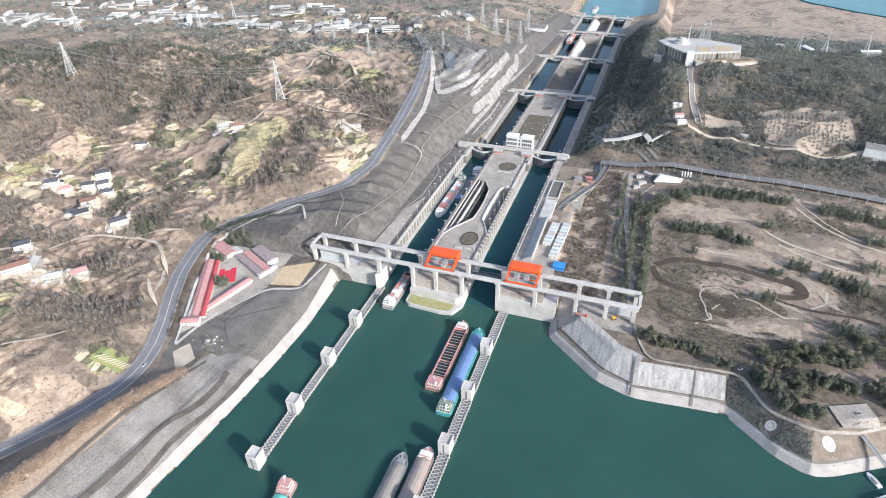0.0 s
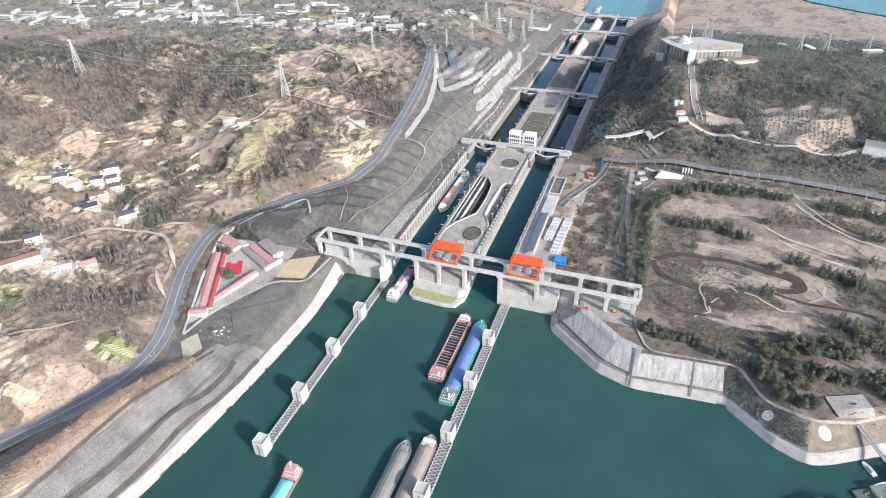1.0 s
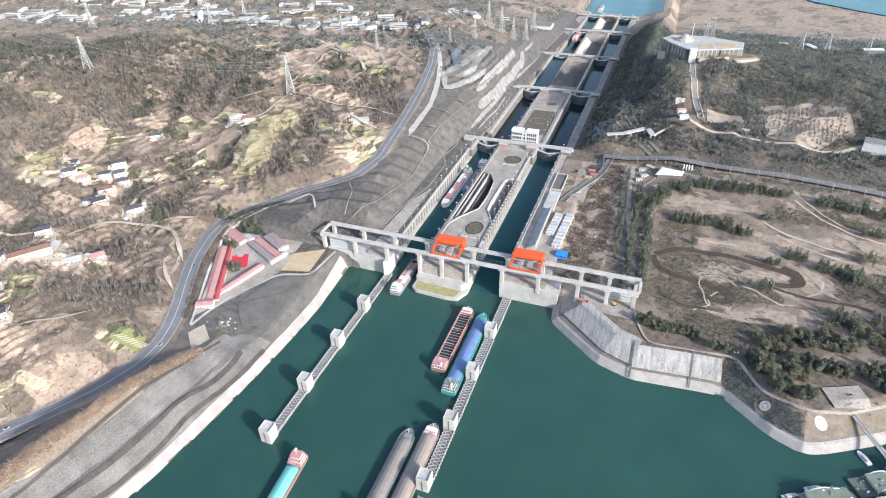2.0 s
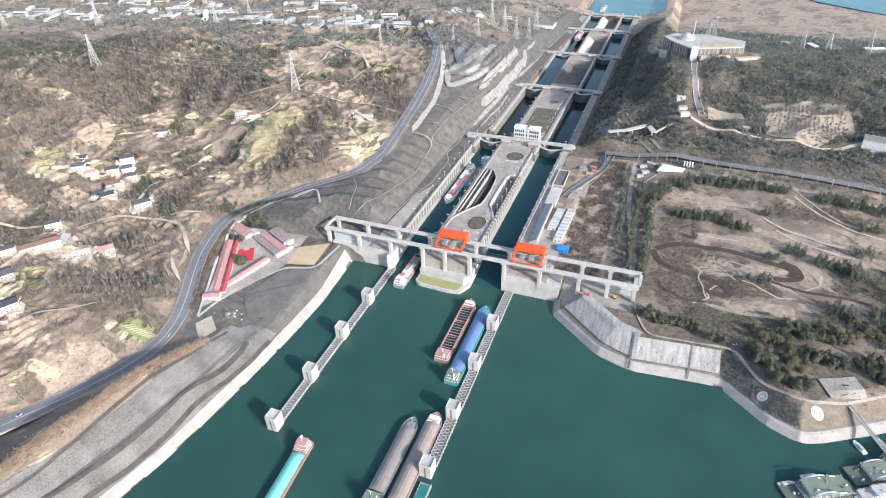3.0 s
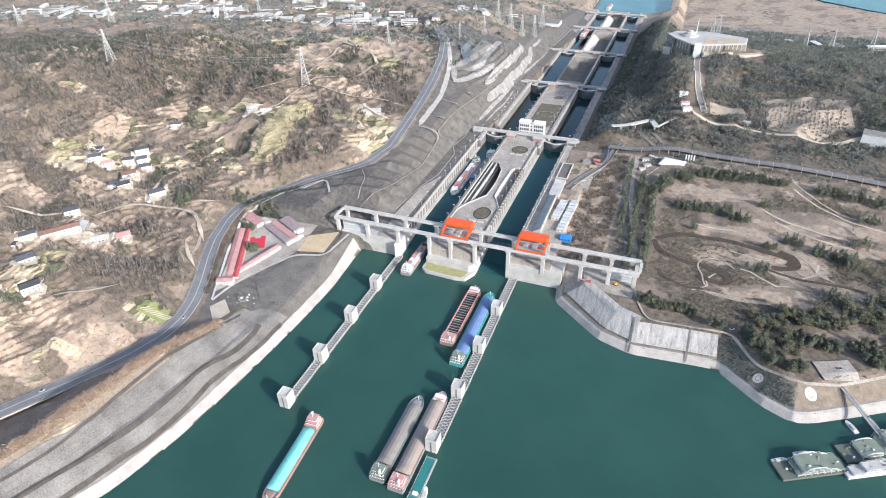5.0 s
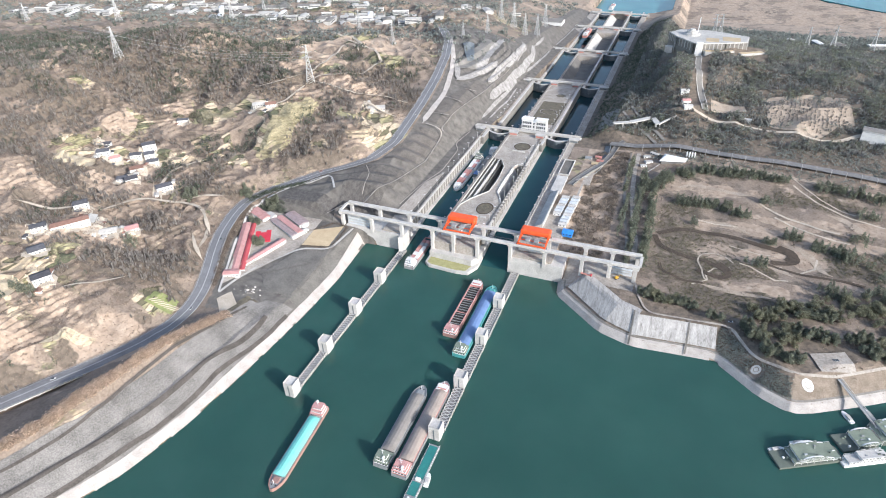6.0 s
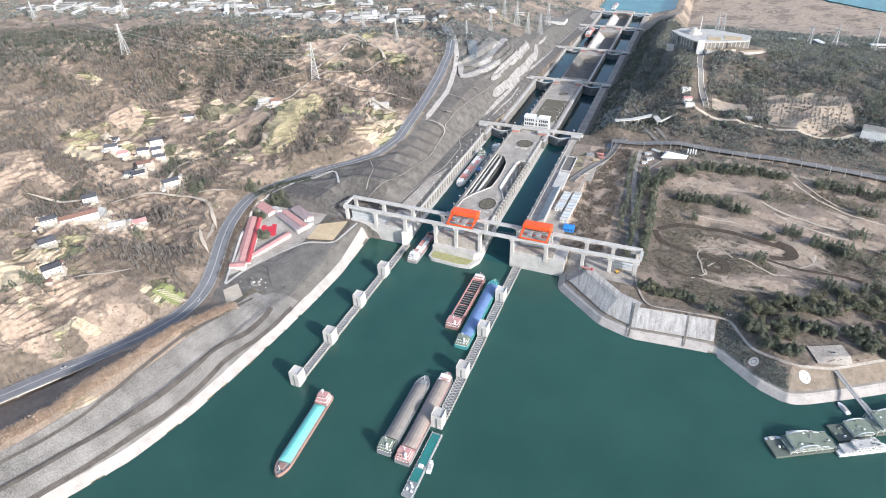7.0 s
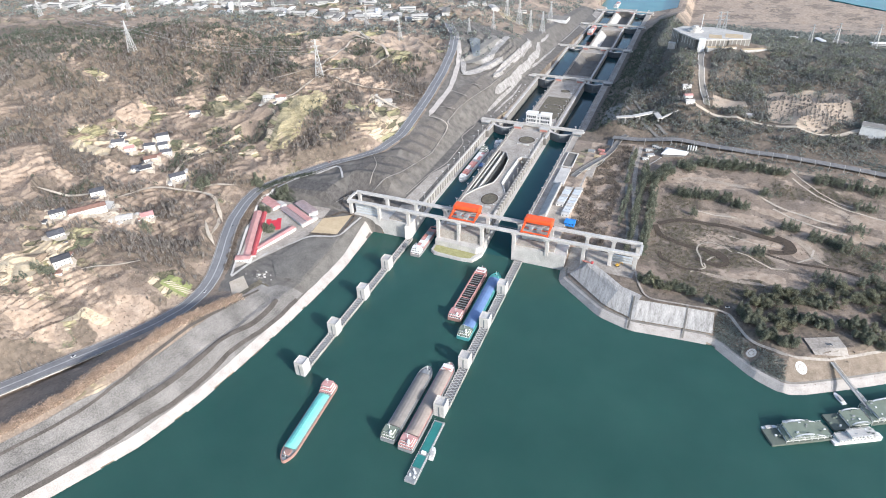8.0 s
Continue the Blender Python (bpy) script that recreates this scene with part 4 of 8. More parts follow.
# ---- gantry bridge over the upper head ----
def gantry_bridge():
    br = thing("gantry_bridge", "white concrete crane bridge of two parallel beams on columns", "bridge")
    xs = (-156, -115, -74, -33, -6, 24, 64, 104, 146, 176, 203)
    base = {-156: 22, -115: 22, -74: 22, -33: 12, -6: 12, 24: 12, 64: 20, 104: 20, 146: 16, 176: 16, 203: 15}
    for y in (-22.0, 2.0):
        bm = bmesh.new()
        box(bm, -160, 207, y - 2.6, y + 2.6, 38.8, 41.6)
        part("beam", bm, M["concrete_white"], br, bevel=0.3)
        bm = bmesh.new()
        for dy in (-1.6, 1.6):
            box(bm, -159, 206, y + dy - 0.15, y + dy + 0.15, 41.6, 41.9)
        part("crane_rail", bm, M["steel"], br)
        for x in xs:
            z0 = base[x] if y < 0 else max(base[x], 20)
            for dx in (0.0,):
                bm = bmesh.new()
                box(bm, x + dx - 2.0, x + dx + 2.0, y - 2.0, y + 2.0, z0 - 4, 38.8)
                part("column", bm, M["concrete_white"], br, bevel=0.2)
            bm = bmesh.new()
            box(bm, x - 3.4, x + 3.4, y - 3.0, y + 3.0, 37.4, 38.8)
            part("column_head", bm, M["concrete_white"], br, bevel=0.2)
    for x in (-160, 207):
        bm = bmesh.new()
        box(bm, x - 1.5, x + 1.5, -19.4, -0.6, 39.2, 41.2)
        part("end_beam", bm, M["concrete_white"], br)
    return br


gantry_bridge()


def crane(x, name_label):
    """Orange gantry crane that straddles the two beams: winch house at the rear, open frame in front."""
    c = thing("gantry_crane", name_label, "crane", "gantry cranes")
    bm = bmesh.new()
    box(bm, x - 17, x + 17, -7, 5, 46.2, 51.6)
    house = part("housing", bm, M["orange"], c, "orange steel winch house", bevel=0.9)
    bm = bmesh.new()
    box(bm, x - 15.5, x + 15.5, -6, 4, 51.6, 52.1)
    part("roof_plate", bm, M["orange"], house, bevel=0.2)
    for dx in (-15.5, 15.5):
        bm = bmesh.new()
        beam(bm, (x + dx, -23, 43.2), (x + dx, 4, 43.2), 1.5)
        beam(bm, (x + dx, -22, 43.4), (x + dx, -7, 48.6), 1.2)
        beam(bm, (x + dx, -13, 43.4), (x + dx, -7, 48.6), 0.8)
        part("side_frame", bm, M["orange"], c)
        for y in (-22, 2):
            bm = bmesh.new()
            box(bm, x + dx - 1, x + dx + 1, y - 1.2, y + 1.2, 41.9, 46.3 if y > 0 else 44)
            leg = part("leg", bm, M["orange"], c)
            bm = bmesh.new()
            box(bm, x + dx - 2.4, x + dx + 2.4, y - 0.7, y + 0.7, 41.7, 42.8)
            part("bogie", bm, M["gate"], leg)
    bm = bmesh.new()
    box(bm, x - 15.5, x + 15.5, -23.4, -22.0, 42.6, 44.0)
    part("front_beam", bm, M["orange"], c)
    for dx in (-6, 4):
        bm = bmesh.new()
        box(bm, x + dx - 2.6, x + dx + 2.6, -17, -10, 43.2, 46.4)
        part("winch", bm, M["grey_paint"], c, "grey winch machinery", bevel=0.4)
        bm = bmesh.new()
        beam(bm, (x + dx, -22, 43.0), (x + dx, -7, 43.0), 0.8)
        part("cross_girder", bm, M["rust"], c)
    bm = bmesh.new()
    beam(bm, (x - 14, -13, 43.0), (x + 14, -13, 43.0), 0.8)
    part("tie_girder", bm, M["orange"], c)
    return c


crane(-2, "orange gantry crane standing on the bridge beams")
crane(88, "orange gantry crane standing on the bridge beams")

# head walls of the upper head
bm = bmesh.new()
box(bm, -152, -76, -23, 5, -30, 22)
prism(bm, [(-75.9, -30), (-71.2, -26), (-71.2, 5.5), (-75.9, 5.5)], -30, 22.3)
setting("headwall_west", bm, M["concrete_white"], "pale concrete head wall of the lock", "head wall")
bm = bmesh.new()
box(bm, 62, 126, -23, 5, -30, 21)
setting("headwall_east", bm, M["concrete_white"], "pale concrete head wall of the lock", "head wall")
bm = bmesh.new()
prism(bm, [(-36, -40), (-30, -45), (6, -47), (20, -45), (27, -30), (27, 5), (-36, 5)], -30, 4.0)
prism(bm, [(-35, -29), (20, -32), (26, -22), (26, 5), (-35, 5)], 4.0, 12)
setting("island_pier", bm, M["concrete_white"], "pale concrete nose of the lock island", "pier", 0.3)
bm = bmesh.new()
prism(bm, [(-33, -40), (-28, -43), (5, -45), (16, -43), (20, -32.2), (-33, -29.4)], 4.0, 4.3)
setting("pier_grass", bm, M["yellow_turf"], "yellowed grass on the island nose", "grass")
foot = thing("service_footbridge", "dark steel lattice footbridge across the lock mouth", "footbridge")
for y in (9.0, 13.0):
    bm = bmesh.new()
    for z in (19.0, 22.5):
        beam(bm, (26, y, z), (63, y, z), 0.5)
    for k in range(10):
        beam(bm, (26 + 3.7 * k, y, 19 if k % 2 else 22.5), (29.7 + 3.7 * k, y, 22.5 if k % 2 else 19), 0.35)
    part("truss", bm, M["gate"], foot)
bm = bmesh.new()
box(bm, 26, 63, 9, 13, 18.6, 19.0)
part("deck", bm, M["gate"], foot)


# stored gate panels beneath the bridge
for x0, x1, y, z0, z1 in ((-151, -119, -18, 20, 35), (-28, -2, -6, 12, 25), (70, 98, -6, 21, 31), (178, 200, -12, 16, 29)):
    g = thing("stored_gate", "pale blue-grey steel gate panel stored under the bridge", "gate panel", "stored gates")
    bm = bmesh.new()
    box(bm, x0, x1, y - 1, y + 1, z0, z1)
    part("plate", bm, M["panel_steel"], g, bevel=0.1)
    for k in range(4):
        bm = bmesh.new()
        zz = z0 + (z1 - z0) * (k + 0.5) / 4
        box(bm, x0 + 0.3, x1 - 0.3, y - 1.7, y - 1, zz - 0.35, zz + 0.35)
        part("stiffener", bm, M["steel"], g)


# ---- guide walls ----
def guide_pier(x, y, h):
    p = thing("guide_pier", "white concrete mooring pier standing in the water", "pier", "guide piers", pose(x, y, 0))
    bm = bmesh.new()
    prism(bm, [(-5.2, -5.5), (5.2, -5.5), (5.2, 5.5), (-5.2, 5.5)], -6, h)
    part("shaft", bm, M["concrete_white"], p, bevel=0.4)
    for k in (-0.4,):
        bm = bmesh.new()
        box(bm, k, k + 1.1, -5.75, -5.45, -2, h - 1.5)
        part("guide_slot", bm, M["gate"], p)
    bm = bmesh.new()
    for s in (-1, 1):
        box(bm, -4.9, 4.9, s * 5.1 - 0.1, s * 5.1 + 0.1, h, h + 1.1)
        box(bm, s * 4.9 - 0.1, s * 4.9 + 0.1, -5, 5, h, h + 1.1)
    part("parapet", bm, M["concrete_white"], p)
    return p


def guide_boom(x, y0, y1, w, deck_m):
    """A floating boom: pontoon, crossed lattice deck, side rails and posts."""
    b = thing("guide_boom", "grey floating guide boom with a lattice deck", "boom", "guide booms")
    bm = bmesh.new()
    box(bm, x - w / 2, x + w / 2, y0, y1, -1.5, 2.2)
    part("pontoon", bm, deck_m, b, bevel=0.2)
    for sx in (-1, 1):
        bm = bmesh.new()
        box(bm, x + sx * (w / 2 - 0.4) - 0.2, x + sx * (w / 2 - 0.4) + 0.2, y0, y1, 2.2, 2.9)
        part("side_rail", bm, M["concrete"], b)
    n = max(3, int((y1 - y0) / 3.4))
    for k in range(n):
        ya, yb = y0 + (y1 - y0) * k / n, y0 + (y1 - y0) * (k + 1) / n
        bm = bmesh.new()
        beam(bm, (x - w / 2 + 0.7, ya, 2.5), (x + w / 2 - 0.7, yb, 2.5), 0.42)
        beam(bm, (x + w / 2 - 0.7, ya, 2.52), (x - w / 2 + 0.7, yb, 2.52), 0.42)
        part("cross_brace", bm, M["steel"], b)
        for sx in (-1, 1):
            bm = bmesh.new()
            box(bm, x + sx * (w / 2 + 0.1) - 0.35, x + sx * (w / 2 + 0.1) + 0.35, ya + 1.0, ya + 2.0, 0.6, 3.4)
            part("fender", bm, M["concrete"], b)
    return b


LEFT_PIERS, RIGHT_PIERS = (-271, -211, -149, -90), (-269, -208, -147, -87)
for y in LEFT_PIERS:
    guide_pier(-72, y, 15)
for y in RIGHT_PIERS:
    guide_pier(71, y, 14)
for piers, x, w in ((LEFT_PIERS, -72, 8), (RIGHT_PIERS, 72, 9)):
    stops = [*piers, -28]
    for a, b in zip(stops[:-1], stops[1:]):
        guide_boom(x, a + 5.4, b - 5.4 if b != -28 else -24, w, M["boom_deck"])


# ---- east shore ----
east_line = [(x, y) for x, y in EAST_SHORE[1:-2]]
drape("bleached_shore", east_line, (0.2, 7.5), M["limestone"], "bleached pale concrete apron along the waterline", "bank", 0.35, across=3, step=2.0)
drape("shore_kerb", east_line, (7.4, 9.0), M["concrete_dark"], "dark stained kerb on the bank", "bank", 0.6)
seg = [(x, y) for x, y in east_line if 205 <= x <= 292]
drape("bank_slab", seg, (9, 28), M["slab_pale"], "pale streaked concrete bank slab", "bank", 1.7, across=6, step=2.0)
drape("bank_slab", [(130, -46), (178, -89), (206, -99)], (9, 35), M["slab_pale"], "pale concrete bank slab", "bank", 1.2, across=9, step=2.0)
for x, y0, y1 in ((210, -101, -70), (263, -97, -68)):
    drape("drain_channel", [(x, y0), (x, y1)], (-0.8, 0.8), M["stone_dark"], "dark drain channel down the bank", "drain", 2.1)
drape("quay_yard", [(128, -10), (205, -14)], (-26, 14), M["deck"], "grey-brown yard beside the head wall", "yard", 0.5, across=4)
drape("dry_bank", [(x, y) for x, y in east_line if x > 348], (9.2, 27), M["dry_bank"], "dry brown grass on the shore bank", "bank", 0.4, across=6)
SHORE_PATH = [(204, -20), (210, -44), (222, -68), (300, -64), (322, -95), (353, -110), (389, -97), (438, -66), (520, -12)]
drape("shore_path", SHORE_PATH, (-1.1, 1.1), M["deck"], "pale concrete path behind the bank", "path", 1.0)
drape("parking_lot", [(372, -88), (402, -76)], (-11, 11), M["deck"], "pale concrete lot by the shore", "lot", 1.2, across=3)
drape("valley_road", [(199, -15), (196, 60), (186, 120), (178, 180), (174, 240), (174, 292)], (-3.0, 3.0), M["deck"], "narrow pale road between the lock and the park", "road", 0.6)
drape("valley_channel", [(190, -12), (186, 60), (176, 120), (168, 180), (163, 240), (163, 292)], (-1.5, 1.5), M["concrete_dark"], "dark concrete drain beside the road", "drain", 0.5)
RAIL = [(128, 312), (150, 310), (176, 310), (224, 315), (262, 310), (303, 301), (377, 296), (446, 288), (484, 281), (560, 270), (700, 250)]
drape("rail_bed", RAIL, (-7.0, 7.0), M["rail_ballast"], "grey ballast bed of the railway above the park", "railway", 1.0, "crest", across=2)
for o in (-3.4, -2.2, 2.0, 3.2):
    drape("rail_track", RAIL, (o, o + 0.25), M["steel"], "pair of steel rails on ballast", "rail", 1.3, "crest")
drape("rail_road", [(182, 288), (205, 292), (235, 284), (303, 276), (374, 266), (421, 258), (470, 250), (600, 230)], (-3.0, 3.0), M["park_sand"], "dusty pale track below the railway", "road", 0.6)
for k, q in enumerate(smooth_line(RAIL[2:], 17.0)):
    mast = thing("rail_mast", "slim grey mast beside the railway", "mast", "rail masts", pose(q[0] + 1.5, q[1] - 9.5, float(land(q[0] + 1.5, q[1] - 9.5)) - 0.3))
    bm = bmesh.new()
    beam(bm, (0, 0, 0), (0, 0, 9.5), 0.5)
    part("pole", bm, M["concrete_white"], mast)
    bm = bmesh.new()
    beam(bm, (0, 0, 8.2), (0, 5.5, 8.8), 0.3)
    part("bracket", bm, M["steel"], mast)
drape("hill_road", [(232, 412), (236, 400), (250, 397), (299, 384), (362, 374), (408, 367), (446, 377), (467, 388), (510, 392), (640, 380)], (-2.5, 2.5), M["path"], "pale winding road on the wooded hill", "road", 0.9)
for line, w in (([(377, 249), (392, 228), (406, 210), (436, 190), (476, 177), (520, 168)], 1.2), ([(262, -2), (278, 10), (275, 19), (284, 34), (300, 40)], 0.8), ([(300, 88), (330, 80), (352, 82)], 0.8), ([(392, 90), (388, 70), (372, 56)], 1.2), ([(352, 168), (372, 154), (395, 140), (430, 132)], 1.4), ([(262, 136), (284, 133), (307, 132)], 1.2)):
    drape("park_path", line, (-w, w), M["path"], "pale sandy path in the park", "path", 0.45)
for line, w in (([(219, 88), (236, 103), (252, 108), (280, 110), (307, 109), (338, 98), (360, 94), (371, 87), (373, 80), (365, 73), (344, 68)], 3.9), ([(352, 102), (364, 95), (368, 85), (362, 76)], 6.0), ([(216, 84), (220, 70), (227, 58), (252, 47), (271, 48), (289, 37), (301, 29), (300, 21), (292, 18), (275, 20), (266, 26)], 3.3), ([(288, 45), (297, 36), (297, 27)], 3.8), ([(226, 25), (228, 16), (233, 9), (252, 1), (273, 3)], 1.9),
                ([(338, 62), (361, 56), (382, 53), (403, 54), (418, 54), (433, 51)], 2.2), ([(332, -28), (325, -34), (324, -42), (328, -49)], 1.6)):
    drape("planted_bed", line, (-w, w), M["bed"], "curving dark planted bed in the park lawn", "flower bed", 0.55, across=2)
for line, w in (([(356, 112), (376, 105), (386, 93), (392, 80), (391, 66), (404, 60)], 4.6), ([(334, 60), (350, 56), (364, 46)], 7.5), ([(262, 135), (284, 135), (299, 133), (328, 121)], 3.6), ([(412, 190), (431, 184), (446, 163), (458, 156)], 5.0), ([(268, 1), (298, -2), (319, -3), (344, -3)], 3.0), ([(230, 205), (257, 217), (299, 213), (330, 210)], 4.0)):
    drape("sandy_patch", line, (-w, w), M["park_sand"], "bare sandy strip worn into the park lawn", "ground", 0.4, across=3, ragged=0.22)
for line, w in (([(310, 51), (321, 49), (332, 40), (345, 32), (358, 35)], 1.1), ([(336, 195), (348, 183), (363, 170), (384, 164), (401, 153), (421, 150)], 1.7), ([(304, 49), (293, 64), (275, 64), (265, 51), (268, 35), (274, 23), (270, 13), (277, 9)], 0.8), ([(378, 264), (393, 243), (410, 218), (427, 202), (444, 197)], 0.9)):
    drape("park_path", line, (-w, w), M["path"], "pale sandy path in the park", "path", 0.65)
# service road that curves off the lock deck behind a parapet
RAMP = [(148, 322, 32.8), (138, 313, 29.2), (136, 283, 27.4), (130, 256, 25.8), (115, 224, 24.9), (101, 192, 24.7), (95, 170, 24.7)]
drape("service_road", RAMP, (-3.6, 3.6), M["boom_deck"], "dark asphalt service road curving off the deck", "road", 0.3, "line")
q = smooth_line(RAMP, 5.0)
for o, h in ((4.0, 1.5), (-4.0, 0.9)):
    parapet = thing("road_parapet", "grey concrete parapet along the service road", "parapet", "service road parapets")
    t = np.gradient(q[:, :2], axis=0)
    t /= np.hypot(t[:, 0], t[:, 1])[:, None]
    for k in range(len(q) - 1):
        a, b = [(q[j, 0] - t[j, 1] * o, q[j, 1] + t[j, 0] * o, q[j, 2] + h / 2 - 1.2) for j in (k, k + 1)]
        bm = bmesh.new()
        beam(bm, a, b, 0.5, h + 2.4)
        part("wall_panel", bm, M["concrete_dark"], parapet)


def logo_disc(x, y, r, label, mt="white_paint"):
    """A white ring set on the bank."""
    bm = bmesh.new()
    n = 32
    for r0, r1 in ((r * 0.55, r), (0, r * 0.45)):
        for k in range(n):
            a, b = 2 * math.pi * k / n, 2 * math.pi * (k + 1) / n
            quad = [(r0, a), (r1, a), (r1, b), (r0, b)] if r0 else [(r1, a), (r1, b), (0, a)]
            pts = [(x + q * math.cos(c), y + q * math.sin(c)) for q, c in quad]
            vs = [bm.verts.new((px_, py_, float(land(px_, py_)) + 0.7)) for px_, py_ in pts]
            bm.faces.new(vs)
    tagged(part("bank_emblem", bm, M[mt]), label, "emblem")


logo_disc(365, -114, 5.2, "round white emblem set on the brown bank")
logo_disc(324, -106, 4.2, "round pale ring set on the dark bank", "concrete")

# ---- west compound, lots and slopes ----
patch("compound_yard", [(-216, -184), (-181, -86), (-186, -24), (-283, -34)], M["deck"], "grey paved yard of the walled compound", "yard", 1.0, 44)
patch("gravel_slope", [(-192, -148), (-168, -174), (-141, -164), (-142, -98)], M["stone_dark"], "dark grey stone-pitched slope", "bank", 0.7)
patch("gravel_slope", [(-192, -147), (-142, -97), (-146, -81), (-180, -91)], M["stone_dark"], "dark grey stone-pitched slope", "bank", 0.75)
patch("sand_lot", [(-181, -82), (-150, -71), (-153, -27), (-184, -48)], M["sand"], "sandy yellow lot beside the bank", "lot", 0.9)
drape("bank_path", [(-210, -197), (-206, -141), (-179, -88), (-146, -75), (-140, -27)], (-1.5, 1.5), M["concrete"], "pale concrete path along the compound", "path", 1.0)
drape("compound_wall_path", [(-211, -196), (-232, -153), (-263, -97), (-281, -53), (-284, -30), (-270, -14), (-262, 4), (-240, 26), (-215, 46)], (-1.2, 1.2), M["concrete_white"], "white concrete kerb round the compound", "kerb", 1.4)
patch("dark_slope", [(-256, -17), (-172, -22), (-178, 2), (-254, 12)], M["cut_rock"], "dark ribbed rock face above the compound", "slope", 0.9, 30)
patch("dark_slope", [(-176, -4), (-128, 8), (-118, 104), (-190, 80)], M["cut_rock"], "dark brown cut rock slope with benches", "slope", 0.8, 36)
M["facing"] = surface("dark_facing_panel", (0.085, 0.076, 0.068), (0.16, 0.145, 0.13), 12, 0.95, 2.0, 0.15)
for c4 in ([(-152, 250), (-131, 252), (-130, 279), (-152, 275)], [(-153, 281), (-130, 285), (-127, 334), (-155, 339)], [(-154, 347), (-126, 341), (-122, 394), (-146, 397)], [(-144, 403), (-121, 402), (-117, 440), (-136, 452)]):
    patch("dark_slope", c4, M["facing"], "dark smooth facing panel on the cut", "slope", 1.1, 26)
patch("dark_slope", [(-166, 116), (-123, 122), (-119, 230), (-148, 232)], M["facing"], "dark brown cut slope with worn benches", "slope", 0.7, 40)
drape("walkway", [(-262, 6), (-238, 28), (-213, 49), (-198, 30), (-187, 14)], (-1.3, 1.3), M["concrete_white"], "white concrete walkway above the compound", "walkway", 0.3, "crest")
patch("quay_apron", [(-103, 22), (-84, 18), (-84, 150), (-99, 108)], M["deck"], "grey-brown paved apron beside the lock", "apron", 0.8)
for line, w in (([(-172, 1), (-140, 12), (-126, 49), (-122, 88), (-115, 152), (-121, 237), (-155, 237)], 1.0), ([(-121, 240), (-129, 247), (-128, 298), (-123, 368), (-116, 441), (-113, 537), (-113, 639), (-122, 740)], 1.1), ([(-156, 277), (-128, 282)], 0.8), ([(-159, 343), (-126, 337)], 0.8), ([(-145, 400), (-121, 398)], 0.7),
                ([(-106, 41), (-101, 106), (-90, 150), (-92, 228), (-104, 246), (-98, 300)], 0.8), ([(-172, 1), (-180, -20)], 0.6), ([(-146, 14), (-158, 60), (-176, 84)], 0.5)):
    drape("slope_bench", line, (-w, w), M["deck"], "pale concrete bench on the cut slope", "bench", 0.6, "crest", across=2)
drape("road_verge", [(-240, 590), (-221, 549), (-202, 505), (-184, 444), (-169, 388), (-161, 341), (-157, 287), (-155, 236)], (-5.5, 2.6), M["limestone"], "bright concrete verge beside the road", "verge", 1.0, across=3, ragged=0.12)
for line, w in (([(-122, 470), (-122, 510), (-121, 564), (-118, 659), (-126, 750), (-138, 766)], 5.2), ([(-106, 430), (-104, 490), (-103, 543), (-102, 645), (-107, 748), (-119, 814)], 4.6), ([(-166, 415), (-152, 451), (-138, 509), (-133, 563)], 6.5), ([(-165, 420), (-178, 455), (-192, 490)], 5.0),
                ([(-152, 490), (-153, 555), (-157, 646), (-159, 695)], 6.5), ([(-98, 360), (-97, 434), (-96, 522), (-98, 590)], 2.2), ([(-88, 366), (-89, 425), (-86, 481), (-89, 557)], 1.3), ([(-96, 660), (-96, 760), (-97, 900)], 2.0), ([(-118, 820), (-120, 870), (-124, 930)], 2.2), ([(-98, 960), (-98, 1100), (-100, 1230)], 1.8)):
    drape("pale_terrace", line, (-w, w), M["rubble"], "pale bare rock terrace on the cut", "terrace", 2.2, across=4, ragged=0.14)
patch("rock_shelf", [(-186, 455), (-150, 500), (-148, 637), (-188, 652)], M["concrete_dark"], "pale grey rock shelf by the road", "rock", 2.0)
patch("dark_pool", [(-178, 510), (-170, 529), (-197, 609), (-213, 584)], M["gate"], "dark square pool on the rock shelf", "pool", 3.2)
for line in ([(-427, -146), (-410, -114), (-383, -89), (-362, -78), (-328, -80), (-302, -100)], [(-383, -89), (-406, -64), (-420, -25), (-400, 20)], [(-362, -78), (-340, -60), (-316, -45)], [(-500, -190), (-450, -165), (-427, -146)],
             [(-300, -104), (-286, -125), (-276, -150)], [(-389, 130), (-360, 170), (-357, 230)], [(-360, 240), (-330, 300), (-300, 390), (-340, 440), (-420, 470)], [(-196, 225), (-235, 232), (-262, 240)]):
    drape("track", line, (-2.2, 2.2), M["path"], "pale dusty village track", "track", 0.15, "crest", across=3, ragged=0.15)
patch("grass_slope", [(-334, 46), (-302, 52), (-308, 122), (-346, 104)], M["grass_slope"], "yellow-green terraced grass slope", "field", 0.5, 34)
patch("grass_slope", [(-346, 103), (-308, 121), (-314, 196), (-336, 192)], M["grass_slope"], "yellow-green terraced grass slope", "field", 0.5, 34)
patch("grass_slope", [(-490, 122), (-468, 103), (-419, 122), (-440, 139)], M["grass_slope"], "yellow-green terraced grass slope", "field", 0.5, 26)
patch("straw_field", [(-560, -88), (-505, -84), (-512, -62), (-566, -66)], M["straw"], "pale straw-coloured field terraces", "field", 0.5, 26)
patch("straw_field", [(-384, -330), (-350, -318), (-352, -292), (-388, -300)], M["straw"], "pale straw-coloured field terraces", "field", 0.5, 26)
patch("bare_scar", [(-300, -338), (-272, -314), (-268, -303), (-290, -312)], M["straw"], "bare pale earth scar on the slope", "ground", 0.5, 20)
